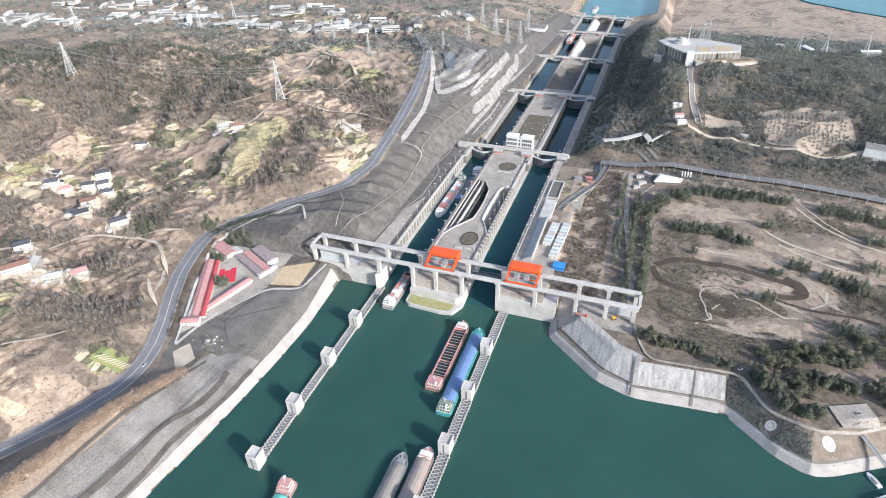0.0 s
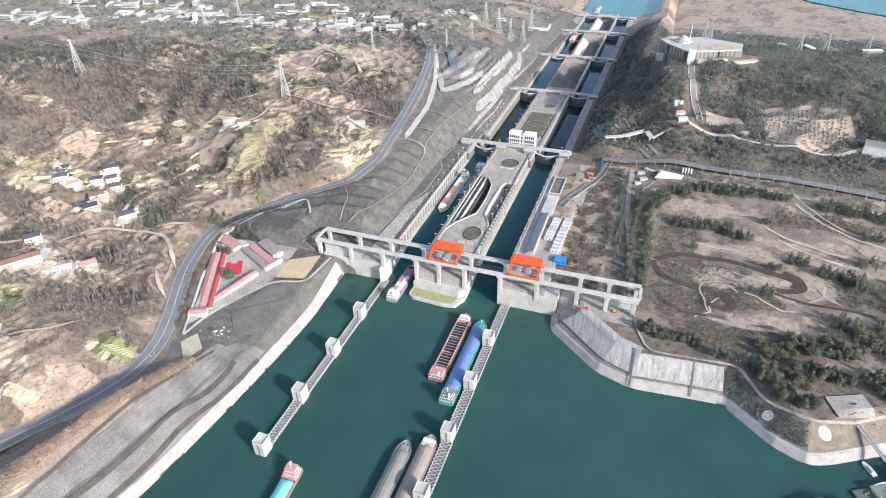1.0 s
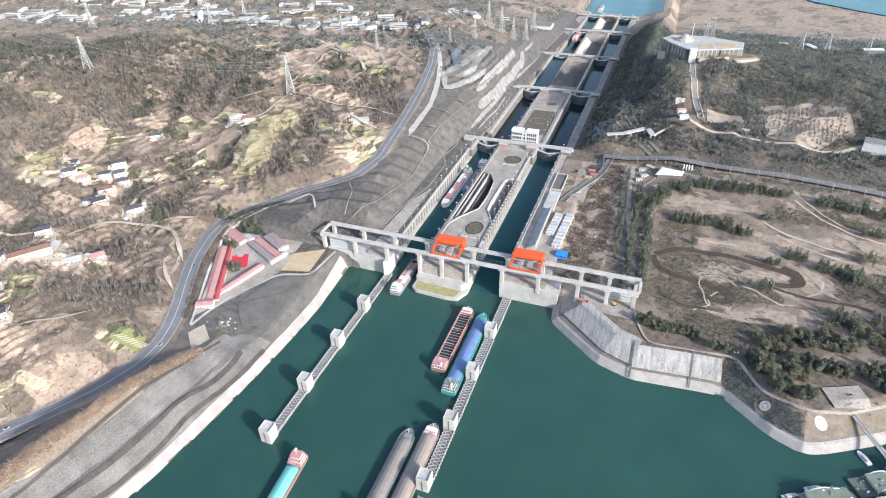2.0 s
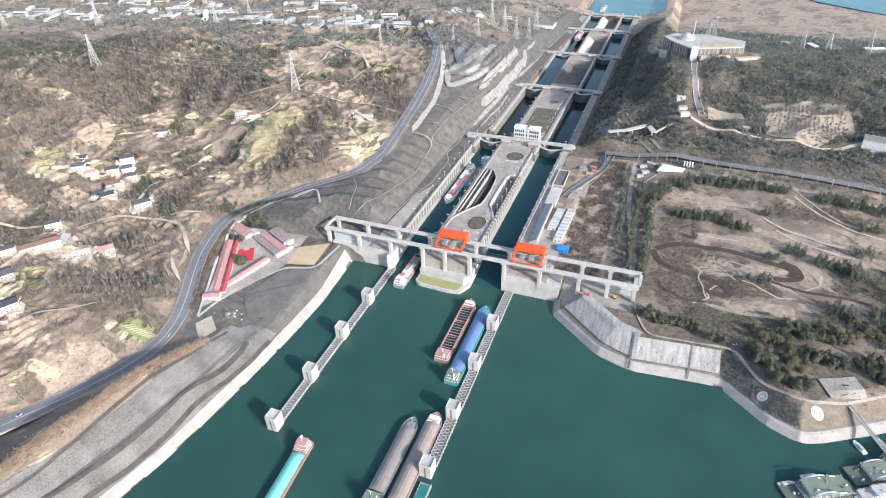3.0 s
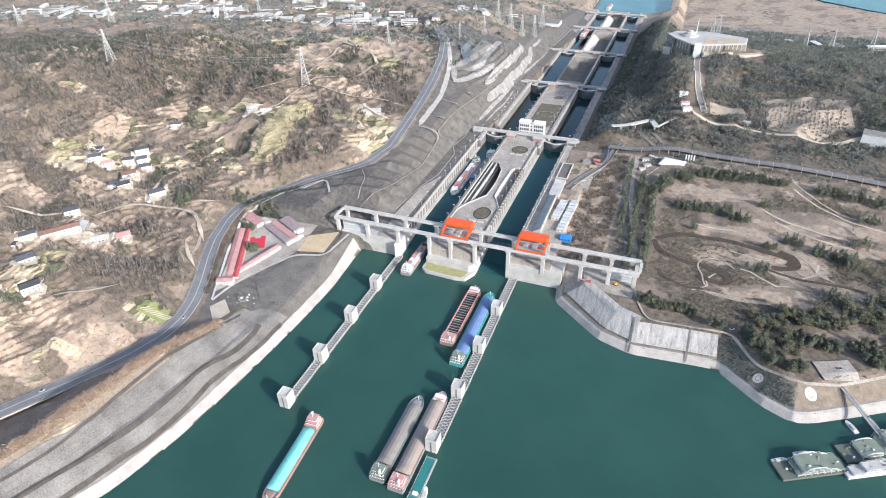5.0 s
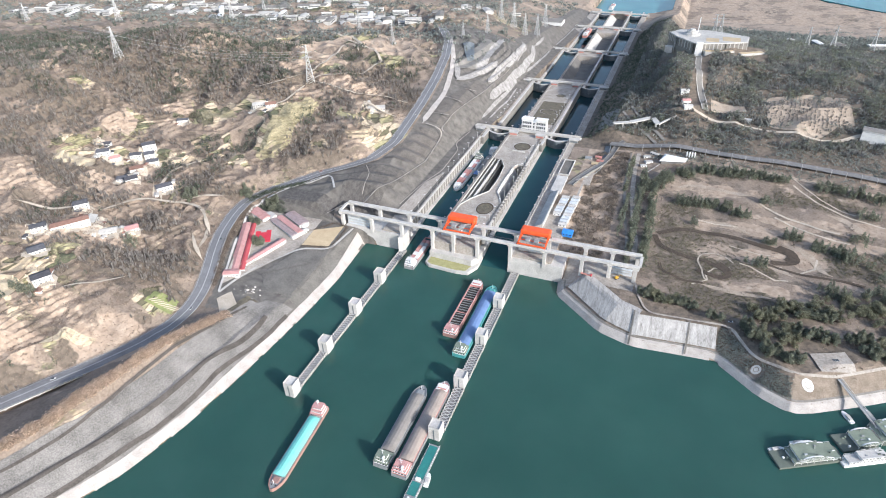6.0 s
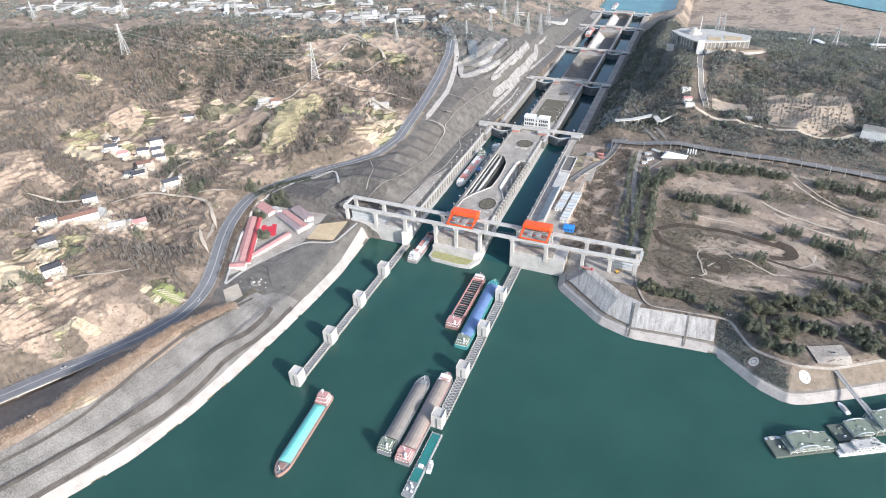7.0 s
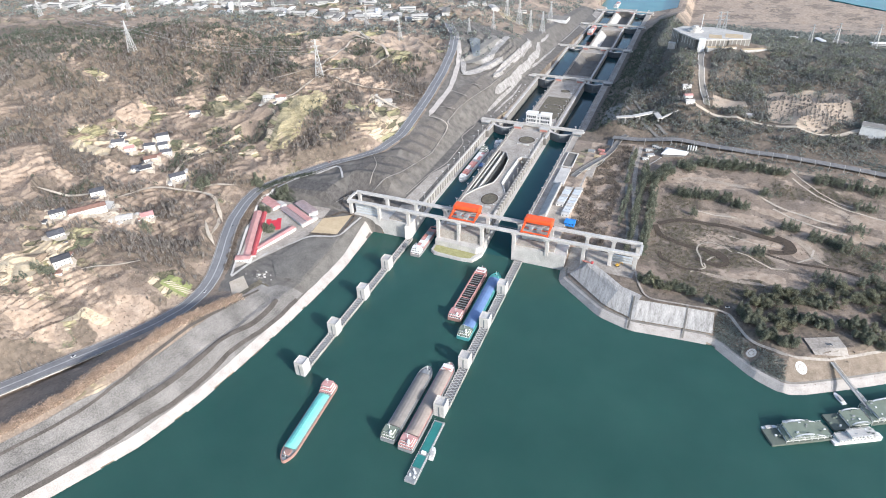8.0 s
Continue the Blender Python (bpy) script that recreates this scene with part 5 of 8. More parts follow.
for line, w in (([(-366, 247), (-312, 247), (-279, 244), (-240, 290), (-196, 285)], 1.6), ([(-371, 247), (-378, 305), (-393, 412), (-393, 456), (-355, 408)], 2.0), ([(-631, 633), (-519, 580), (-423, 511), (-351, 424)], 3.0), ([(-328, -285), (-307, -259), (-290, -231)], 1.2), ([(-371, 247), (-396, 205), (-420, 170)], 1.6)):
    drape("track", line, (-w, w), M["path"], "pale dusty hill track", "track", 0.15, "crest", across=3, ragged=0.15)
drape("green_field", [(-262, -238), (-238, -232)], (-10, 8), surface("green_crop", (0.16, 0.19, 0.07), (0.30, 0.32, 0.14), 6, 0.9, 0.8), "small bright green crop field", "field", 0.5, across=3)


patch("sandy_corner", [(-206, -206), (-199, -190), (-180, -206), (-184, -227)], M["path"], "pale sandy corner between road and bank", "lot", 0.7, 18)
patch("brown_verge", [(-186, -236), (-180, -188), (-166, -190), (-172, -228)], M["turf"], "bare brown soil above the bank", "verge", 0.6, 24)
drape("track", [(-299, -130), (-278, -150), (-256, -165)], (-2.0, 2.0), M["path"], "pale dusty footpath beside the road", "track", 0.15, "crest", across=3, ragged=0.15)
drape("track", [(-318, -86), (-300, -104), (-284, -118)], (-2.4, 2.4), M["path"], "pale dusty village track", "track", 0.15, "crest", across=3, ragged=0.15)
g = np.random.RandomState(88)
for k in range(26):
    x, y = -184 + g.normal(0, 6), -180 + g.normal(0, 4)
    s = g.uniform(0.6, 2.0)
    bm = bmesh.new()
    prism(bm, [(x + s * g.uniform(0.7, 1.2) * math.cos(t), y + s * g.uniform(0.7, 1.2) * math.sin(t)) for t in np.arange(0, 6.2, 1.05)], float(land(x, y)) - 0.5, float(land(x, y)) + s * 0.8, 0.6)
    tagged(part("boulder", bm, M["concrete_dark" if k % 3 else "concrete"]), "loose grey boulder dumped above the bank", "rock", "dumped boulders")
for k in range(9):
    x, y = -256 + 2.6 * k, -240 + 0.75 * k
    z = float(land(x, y))
    bm = bmesh.new()
    beam(bm, (x - 2.0, y - 4.0, float(land(x - 2, y - 4)) + 0.6), (x + 2.0, y + 4.0, float(land(x + 2, y + 4)) + 0.6), 1.1, 0.8)
    tagged(part("crop_ridge", bm, M["path"], bevel=0.2), "straw-covered row in the small vegetable plot", "crop row", "crop rows")


def low_house(name, label, cat, x, y, L, W, H, turn, roof_m, wall_m=None, z=None, pitch=0.32, group="", windows=True):
    """A house: walls, pitched roof with overhang, window panes, door."""
    wall_m = wall_m or M["render_white"]
    g0 = float(min(land(x + dx, y + dy) for dx in (-4, 4) for dy in (-4, 4))) if z is None else z
    h = thing(name, label, cat, group, pose(x, y, g0 - 0.3, 0, 0, turn))
    bm = bmesh.new()
    box(bm, -L / 2, L / 2, -W / 2, W / 2, -1.5, H)
    part("wall", bm, wall_m, h)
    bm = bmesh.new()
    e, r = 0.7, W / 2 * pitch
    a = [bm.verts.new(p) for p in ((-L / 2 - e, -W / 2 - e, H - 0.1), (L / 2 + e, -W / 2 - e, H - 0.1), (L / 2 + e, W / 2 + e, H - 0.1), (-L / 2 - e, W / 2 + e, H - 0.1), (-L / 2 - e * 0.4, 0, H + r + 0.4), (L / 2 + e * 0.4, 0, H + r + 0.4))]
    for q in ((0, 1, 5, 4), (2, 3, 4, 5), (1, 2, 5), (3, 0, 4), (3, 2, 1, 0)):
        bm.faces.new([a[i] for i in q])
    part("roof", bm, roof_m, h)
    if windows:
        n = max(2, int(L / 3.4))
        for fl in range(max(1, int(H / 3.1))):
            for k in range(n):
                x0 = -L / 2 + L * (k + 0.5) / n
                bm = bmesh.new()
                box(bm, x0 - 0.7, x0 + 0.7, -W / 2 - 0.08, -W / 2 + 0.02, fl * 3.1 + 1.0, fl * 3.1 + 2.4)
                part("window", bm, M["window"], h)
    return h


VILLAGE = ((-518, -44, 12, 9, 6.5, 20, 0), (-505, -40, 10, 8, 5, 30, 1), (-487, -20, 11, 8, 6, 15, 0), (-482, 2, 13, 9, 9, 25, 0), (-470, -12, 10, 9, 9, 25, 0), (-456, -22, 11, 8, 6, 20, 0), (-457, -50, 13, 9, 6, 30, 2), (-462, -72, 9, 8, 5, 10, 0),
           (-446, -72, 12, 9, 6, 35, 0), (-400, -64, 15, 9, 7, 35, 0), (-437, -156, 12, 9, 6.5, 30, 0), (-408, -172, 14, 10, 5, 125, 3), (-407, -196, 30, 9, 6, 33, 2), (-428, -218, 12, 8, 5, 33, 0), (-361, -158, 11, 9, 6, 30, 1), (-374, -178, 14, 8, 3.5, 20, 3), (-386, -253, 12, 10, 6, 40, 0),
           (-346, -282, 13, 9, 6, 40, 0), (-392, 146, 14, 9, 5, 15, 3), (-374, 152, 12, 9, 5, 15, 2), (-500, 92, 12, 7, 4, 10, 0), (-236, 236, 22, 9, 4, 10, 3), (-540, -20, 10, 8, 5, 15, 0))
roofs = (M["roof_dark"], M["red_roof"], M["roof_brown"], M["concrete"])
words = ("white rendered farmhouse with a dark tiled roof", "white rendered farmhouse with a pinkish roof", "long white house with a brown tiled roof", "low pale shed with a grey roof")
for x, y, L, W, H, a, k in VILLAGE:
    low_house("farmhouse", words[k], "house", x, y, L * 1.3, W * 1.35, H * 1.25, a + (20 if a < 100 else 0), roofs[k], M["concrete"] if k == 3 else None, group="village houses")
g = np.random.RandomState(57)
for k, (x, y, L, W, H, a, kind) in enumerate(VILLAGE):
    ca, sa = math.cos(radians(a)), math.sin(radians(a))
    at = lambda u, v: (x + u * ca - v * sa, y + u * sa + v * ca)
    u0, v0 = L * 0.9, W * 0.75
    patch("farm_yard", [at(-u0, -v0 - 9), at(u0 + g.uniform(0, 5), -v0 - 6), at(u0, v0), at(-u0 - g.uniform(0, 4), v0)], M["path"], "pale trodden earth yard round a farmhouse", "yard", 0.5, 10)
    for v in (-W * 0.7 - 6.5, W * 0.7 + 5)[:1 + k % 2]:
        sx, sy = at(g.uniform(-0.9, 0.9) * L, v)
        low_house("farm_shed", ("low white farm shed with a grey concrete roof", "low farm shed with a dark tiled roof", "low farm shed with a brown tiled roof")[k % 3], "shed", sx, sy, g.uniform(5, 9), g.uniform(4, 6), g.uniform(2.6, 3.6), a + g.uniform(-12, 12) + 90 * (k % 2), (M["concrete"], M["roof_dark"], M["roof_brown"])[k % 3], group="farm sheds", pitch=0.22)
low_house("white_office_block", "white office block with a flat dark roof on the slope", "building", 484, 386, 32, 20, 15, -14, M["concrete_dark"], pitch=0.04, windows=False)
low_house("hill_hut", "small white flat-roofed hut beside the hill road", "hut", 313, 398, 21, 9, 4.5, -4, M["concrete_white"], pitch=0.05)

# compound buildings, court and shrubs
for x, y, L, W, a, roof in ((-245, -114, 104, 9, 118.5, "red_roof"), (-213, -115, 66, 7, 76, "red_roof"), (-268, -44, 34, 13, 158, "red_roof"), (-221, -60, 54, 7, -26, "mauve_roof"), (-217, -52, 52, 7, -26, "red_roof"), (-216, -37, 36, 13, -27, "mauve_roof"), (-237, -110, 100, 5, 118.5, "crimson_roof"), (-217, -166, 17, 9, 25, "red_roof"),
                            (-204, -43, 15, 9, -27, "concrete_white"), (-195, -64, 24, 5, 70, "concrete_white"), (-252, -42, 14, 8, 158, "concrete_white")):
    low_house("compound_building", {"red_roof": "long low building with a faded pink-red roof", "mauve_roof": "long low building with a greyish mauve roof", "crimson_roof": "narrow covered walk with a crimson sheet roof"}.get(roof, "small white building in the compound"), "building", x, y, L, W, 4.2, a, M[roof], group="compound buildings", z=float(land(x, y)) + 0.8, pitch=0.2)
court = thing("sports_court", "bright red sports court in the compound yard", "court")
m = Matrix.Translation((-236, -83, float(land(-236, -83)) + 1.3)) @ Matrix.Rotation(radians(31), 4, "Z")
for nm, b4 in (("side_lane", (-9.5, -3.4, -13, 13)), ("side_lane", (3.4, 9.5, -13, 13)), ("middle_lane", (-3.4, 3.4, -8, 9))):
    bm = bmesh.new()
    box(bm, *b4, -1, 0.2, m)
    part(nm, bm, M["red_court"], court)


# ---- things on the lock decks ----
def white_building():
    base = 8.0
    b = thing("control_building", "white two-storey lock control building with dark windows", "building")
    for x0, x1, h in ((-24, -6, 28), (0, 18, 28), (-6, 0, 24)):
        bm = bmesh.new()
        box(bm, x0, x1, 352, 364, base - 0.6, base + h)
        w = part("wing", bm, M["render_white"], b, bevel=0.2)
        bm = bmesh.new()
        box(bm, x0 - 0.8, x1 + 0.8, 351.2, 364.8, base + h, base + h + 1.3)
        part("cornice", bm, M["render_white"], w)
        for k in range(5 if x1 - x0 > 10 else 1):
            for fl in range(3):
                xa = x0 + 2.6 + k * (x1 - x0 - 5.2) / 4.0 if x1 - x0 > 10 else (x0 + x1) / 2
                bm = bmesh.new()
                box(bm, xa - 1.1, xa + 1.1, 351.9, 352.1, base + 8 + 6.6 * fl, base + 12.0 + 6.6 * fl)
                part("window", bm, M["window"], w)
    return b


white_building()
for xc, y0, n, step in ((95, 86, 7, 7.4), (107, 62, 10, 8.0)):
    for k in range(n):
        low_house("site_cabin", "white site cabin in a row beside the lock", "cabin", xc + 0.05 * step * k, y0 + step * k, 9, 5.4, 3.4, 0, M["panel_steel" if k % 3 else "concrete_white"], group="site cabins", z=DECK - 0.2, pitch=0.16)
low_house("blue_shed", "shed with a bright blue sheet roof", "shed", 117, 46, 12, 11, 3.2, 0, M["blue_sheet"], M["blue_sheet"], z=DECK - 0.3, pitch=0.15)
for x, y, rx, ry in ((3, 70, 12, 17), (-1, 272, 14, 15), (0, 560, 10, 9), (-4, 470, 16, 12)):
    ring = thing("ring_bed", "oval planted bed with a pale kerb on the lock island", "flower bed", "island beds", pose(x, y, float(deck_z(y)) - 0.6))
    for r0, r1, z1, mt, nm in ((0.0, 0.78, 0.35, "turf", "planting"), (0.78, 0.94, 0.5, "bed", "ring_planting"), (0.94, 1.0, 0.75, "concrete", "kerb")):
        bm = bmesh.new()
        n = 28
        for k in range(n):
            a, c = 2 * math.pi * k / n, 2 * math.pi * (k + 1) / n
            P = [(r0, a), (r1, a), (r1, c), (r0, c)] if r0 else [(r1, a), (r1, c), (0, a)]
            vs = [bm.verts.new((q * rx * math.cos(e), q * ry * math.sin(e), z1)) for q, e in P]
            bm.faces.new(vs)
        part(nm, bm, M[mt], ring)
for x, y, L in ((-3, 48, 9), (8, 48, 8), (-8, 254, 8), (3, 253, 10)):
    bm = bmesh.new()
    box(bm, x - L / 2, x + L / 2, y - 1.2, y + 1.2, DECK - 0.6, DECK + 1.2)
    tagged(part("planter", bm, M["concrete_white"], bevel=0.2), "long pale concrete planter on the lock island", "planter", "planters")
bm = bmesh.new()
box(bm, -25, 19, 412, 522, 7.4, 7.8)
setting("island_lawn", bm, M["turf"], "dry brown lawn on the lock island", "lawn")
for x, y, c in ((118, 268, "red_paint"), (122, 256, "red_paint"), (116, 246, "sand"), (104, 262, "grey_paint")):
    bm = bmesh.new()
    box(bm, x - 5, x + 5, y - 3, y + 3, DECK - 0.5, DECK + 2.8)
    tagged(part("steel_container", bm, M[c], bevel=0.3), "red steel container on the quay" if c == "red_paint" else "weathered site container on the quay", "container", "quay containers")


def lamp_post():
    p = thing("lamp_post", "slim pale lamp post on the lock wall", "lamp post", "lock lamp posts")
    bm = bmesh.new()
    prism(bm, [(0.3 * math.cos(a), 0.3 * math.sin(a)) for a in np.arange(0, 6.2, 1.05)], 0, 9, 0.5)
    part("pole", bm, M["concrete_white"], p)
    bm = bmesh.new()
    box(bm, -1.4, 1.4, -0.3, 0.3, 8.8, 9.3)
    part("lamp_head", bm, M["white_paint"], p)
    return p


post = lamp_post()
post.matrix_basis = pose(-79.5, 20, DECK - 0.4)
for x in (-79.5, -33.5, 18.5, 65.5):
    for y in np.arange(20, 560, 22.0):
        if (x, y) != (-79.5, 20) and min(abs(y - h) for h in HEADS) > 14:
            copy_thing(post, pose(x, float(y), float(deck_z(y))))


# ---- cars ----
def car(x, y, z, a, mt):
    c = thing("car", "small parked or passing car on the asphalt", "car", "cars", pose(x, y, z, 0, 0, a))
    bm = bmesh.new()
    box(bm, -2.2, 2.2, -0.9, 0.9, 0.35, 0.95)
    part("body", bm, mt, c, bevel=0.15)
    bm = bmesh.new()
    prism(bm, [(-1.3, -0.8), (1.1, -0.8), (1.1, 0.8), (-1.3, 0.8)], 0.95, 1.5, 0.8)
    part("cabin", bm, M["window"], c)
    for dx in (-1.35, 1.35):
        for dy in (-0.85, 0.85):
            bm = bmesh.new()
            vs = [[bm.verts.new((dx + 0.34 * math.cos(k), dy + sy, 0.34 + 0.34 * math.sin(k))) for k in np.arange(0, 6.2, 0.63)] for sy in (-0.1, 0.1)]
            bm.faces.new(vs[0]), bm.faces.new(vs[1][::-1])
            for i in range(len(vs[0])):
                j = (i + 1) % len(vs[0])
                bm.faces.new((vs[0][i], vs[1][i], vs[1][j], vs[0][j]))
            part("wheel", bm, M["coal"], c)


for k, (y, o, mt) in enumerate(((-228, 2.5, "white_paint"), (-352, -2.5, "white_paint"), (-120, 2.5, "grey_paint"), (60, -2.5, "red_paint"), (250, 2.5, "white_paint"))):
    xr, zr = road_at(y)
    xr2, _ = road_at(y + 4)
    ang = math.degrees(math.atan2(4, float(xr2 - xr)))
    car(float(xr) + o * math.sin(radians(ang)), y - o * math.cos(radians(ang)), float(zr) + 0.95, ang, M[mt])
for x, y, mt in ((390, -80, "grey_paint"), (300, -58, "white_paint"), (186, 0, "sand"), (178, 4, "white_paint")):
    car(x, y, float(land(x, y)) + 1.2, 20, M[mt])


truck = thing("flatbed_truck", "red flatbed truck parked in the yard by the head wall", "truck", "", pose(153, -26, float(land(153, -26)) + 0.55, 0, 0, -8))
bm = bmesh.new()
box(bm, -6.5, 3.6, -1.3, 1.3, 0.9, 1.5)
part("bed", bm, M["red_paint"], truck, bevel=0.1)
bm = bmesh.new()
box(bm, 3.9, 6.3, -1.25, 1.25, 0.7, 3.2)
part("cab", bm, M["crimson_roof"], truck, bevel=0.25)
for dx in (-5, -3.6, 4.9):
    for dy in (-1.2, 1.2):
        bm = bmesh.new()
        prism(bm, [(dx + 0.55 * math.cos(a), 0.55 * math.sin(a)) for a in np.arange(0, 6.2, 0.6)], -0.15, 0.15)
        bmesh.ops.rotate(bm, verts=bm.verts, cent=(dx, 0, 0), matrix=Matrix.Rotation(radians(90), 3, "X"))
        bmesh.ops.translate(bm, verts=bm.verts, vec=(0, dy, 0.55))
        part("wheel", bm, M["coal"], truck)
digger = thing("excavator", "yellow excavator standing in the yard by the head wall", "excavator", "", pose(185, -22, float(land(185, -22)) + 0.55, 0, 0, 40))
for nm, b6 in (("track", (-2.2, 2.2, -1.6, -0.9, 0, 0.9)), ("track", (-2.2, 2.2, 0.9, 1.6, 0, 0.9))):
    bm = bmesh.new()
    box(bm, *b6)
    part(nm, bm, M["coal"], digger, bevel=0.2)
bm = bmesh.new()
box(bm, -2.0, 1.6, -1.4, 1.4, 1.1, 2.4)
box(bm, -0.4, 1.2, 0.2, 1.3, 2.4, 3.4)
part("body", bm, M["digger_yellow"], digger, bevel=0.15)
bm = bmesh.new()
tube(bm, [(1.4, -0.4, 2.0), (4.2, -0.4, 4.6), (6.6, -0.4, 2.8), (6.9, -0.4, 0.8)], 0.45)
part("arm", bm, M["digger_yellow"], digger)


# ---- ships ----
def outline(L, W, bow, k=1.0):
    h = W / 2 * k
    return [(-h * 0.9, 0.5), (h * 0.9, 0.5), (h, 4), (h, L - bow), (h * 0.86, L - bow * 0.6), (h * 0.52, L - bow * 0.2), (h * 0.16, L), (-h * 0.16, L), (-h * 0.52, L - bow * 0.2), (-h * 0.86, L - bow * 0.6), (-h, L - bow), (-h, 4)]


def ship(name, label, m, L, W, hull, deck, cargo, cargo_m, house_m, roof_m, house_at=0.0, free=2.8, tiers=3, fore=True, fore_house=None):
    """A river cargo ship along +y from its stern; cargo: cover, open or boxes."""
    s = thing(name, label, "ship", "ships", m)
    bm = bmesh.new()
    prism(bm, outline(L, W, 12, 0.94), -2.0, 0.3)
    prism(bm, outline(L, W, 12), 0.3, free)
    part("hull", bm, hull, s)
    bm = bmesh.new()
    o1, o2 = outline(L, W, 12, 1.0), outline(L - 0.3, W, 12, 0.93)
    n = len(o1)
    lo = [bm.verts.new((x, y, free + 0.9)) for x, y in o1]
    li = [bm.verts.new((x, y + 0.15, free + 0.9)) for x, y in o2]
    b1 = [bm.verts.new((x, y, free)) for x, y in o1]
    b2 = [bm.verts.new((x, y + 0.15, free)) for x, y in o2]
    for i in range(n):
        j = (i + 1) % n
        bm.faces.new((lo[i], lo[j], li[j], li[i])), bm.faces.new((b1[i], b1[j], lo[j], lo[i])), bm.faces.new((b2[j], b2[i], li[i], li[j]))
    part("bulwark", bm, hull, s)
    bm = bmesh.new()
    prism(bm, outline(L - 1, W, 12, 0.92), free, free + 0.12)
    part("deck", bm, deck, s)
    y0, y1, hw = 15.0, L - 12.0, W * 0.40
    bm = bmesh.new()
    for sx in (-1, 1):
        box(bm, sx * hw - 0.4, sx * hw + 0.4, y0, y1, free, free + 2.0)
    box(bm, -hw, hw, y0, y0 + 0.8, free, free + 2.0)
    box(bm, -hw, hw, y1 - 0.8, y1, free, free + 2.0)
    part("coaming", bm, deck, s)
    if cargo == "cover":
        nseg = max(6, int((y1 - y0) / 4))
        prof = [(-1.0, 0.0), (-0.9, 0.9), (-0.45, 2.1), (0.0, 2.6), (0.45, 2.1), (0.9, 0.9), (1.0, 0.0)]
        g = np.random.RandomState(len(label) + int(L))
        P = np.array([[[px_ * (hw + 0.5), y0 + (y1 - y0) * k / nseg, free + 1.4 + pz * (1.0 + 0.008 * g.randn()) * (0.55 if k in (0, nseg) else 1)] for px_, pz in prof] for k in range(nseg + 1)])
        cover_ob = new("tarpaulin", grid_mesh("tarpaulin", P, cargo_m))
        cover_ob.parent = s
        bm = bmesh.new()
        for yy in (y0, y1):
            vs = [bm.verts.new((px_ * (hw + 0.5), yy, free + 1.4 + pz * 0.55)) for px_, pz in prof]
            bm.faces.new(vs)
        part("tarpaulin_end", bm, cargo_m, s)
    elif cargo == "open":
        nh = 3
        for k in range(nh):
            a, b = y0 + 1 + (y1 - y0 - 2) * k / nh, y0 + (y1 - y0 - 2) * (k + 1) / nh - 1
            bm = bmesh.new()
            box(bm, -hw + 0.5, hw - 0.5, a, b, free + 0.2, free + 0.6)
            hold = part("hold", bm, M["coal"], s, "dark open cargo hold")
            for q in np.arange(a + 2, b - 1, 4.0):
                bm = bmesh.new()
                box(bm, -hw + 0.4, hw - 0.4, q, q + 0.5, free + 1.2, free + 1.7)
                part("hatch_beam", bm, M["grey_paint"], hold)
    else:
        g = np.random.RandomState(7)
        cols = [M["red_paint"], M["white_paint"], M["grey_paint"], M["white_paint"], M["red_roof"]]
        for yy in np.arange(y0 + 2, y1 - 8, 7.0):
            for sx in (-0.5, 0.5):
                bm = bmesh.new()
                box(bm, sx * hw - hw * 0.44, sx * hw + hw * 0.44, yy, yy + 6.2, free + 0.5, free + 3.2)
                part("cargo_box", bm, cols[g.randint(5)] if cargo == "boxes" else cargo_m, s)
    hy = house_at
    for k in range(tiers):
        wd, d0, d1 = W * (0.44 - 0.06 * k), hy + 2 + 0.8 * k, hy + 13 - 1.6 * k
        bm = bmesh.new()
        box(bm, -wd, wd, d0, d1, free + 2.7 * k, free + 2.7 * (k + 1))
        t = part("deckhouse", bm, house_m, s, bevel=0.15)
        bm = bmesh.new()
        box(bm, -wd - 0.5, wd + 0.5, d0 - 0.5, d1 + 0.5, free + 2.7 * (k + 1), free + 2.7 * (k + 1) + 0.25)
        part("roof", bm, roof_m, t)
        nw = 5
        for j in range(nw):
            for yy in (d0 - 0.06, d1 - 0.06):
                bm = bmesh.new()
                xw = -wd + 2 * wd * (j + 0.5) / nw
                box(bm, xw - wd * 0.13, xw + wd * 0.13, yy, yy + 0.12, free + 2.7 * k + 1.1, free + 2.7 * k + 2.1)
                part("window", bm, M["window"], t)
    top = free + 2.7 * tiers
    bm = bmesh.new()
    box(bm, W * 0.12, W * 0.24, hy + 2.4, hy + 4.6, free + 2.7, top + 1.6)
    part("funnel", bm, house_m, s, bevel=0.2)
    bm = bmesh.new()
    beam(bm, (0, hy + 7, top), (0, hy + 7, top + 6), 0.35)
    beam(bm, (-2, hy + 7, top + 4), (2, hy + 7, top + 4), 0.25)
    part("mast", bm, M["white_paint"], s)
    if fore_house:
        for k in range(2):
            wd = W * (0.36 - 0.08 * k)
            bm = bmesh.new()
            box(bm, -wd, wd, L - 13 + k, L - 7 - k, free + 2.6 * k, free + 2.6 * (k + 1))
            fh = part("fore_deckhouse", bm, fore_house, s, bevel=0.15)
            bm = bmesh.new()
            box(bm, -wd - 0.4, wd + 0.4, L - 13.4 + k, L - 6.6 - k, free + 2.6 * (k + 1), free + 2.6 * (k + 1) + 0.2)
            part("roof", bm, M["white_paint"], fh)
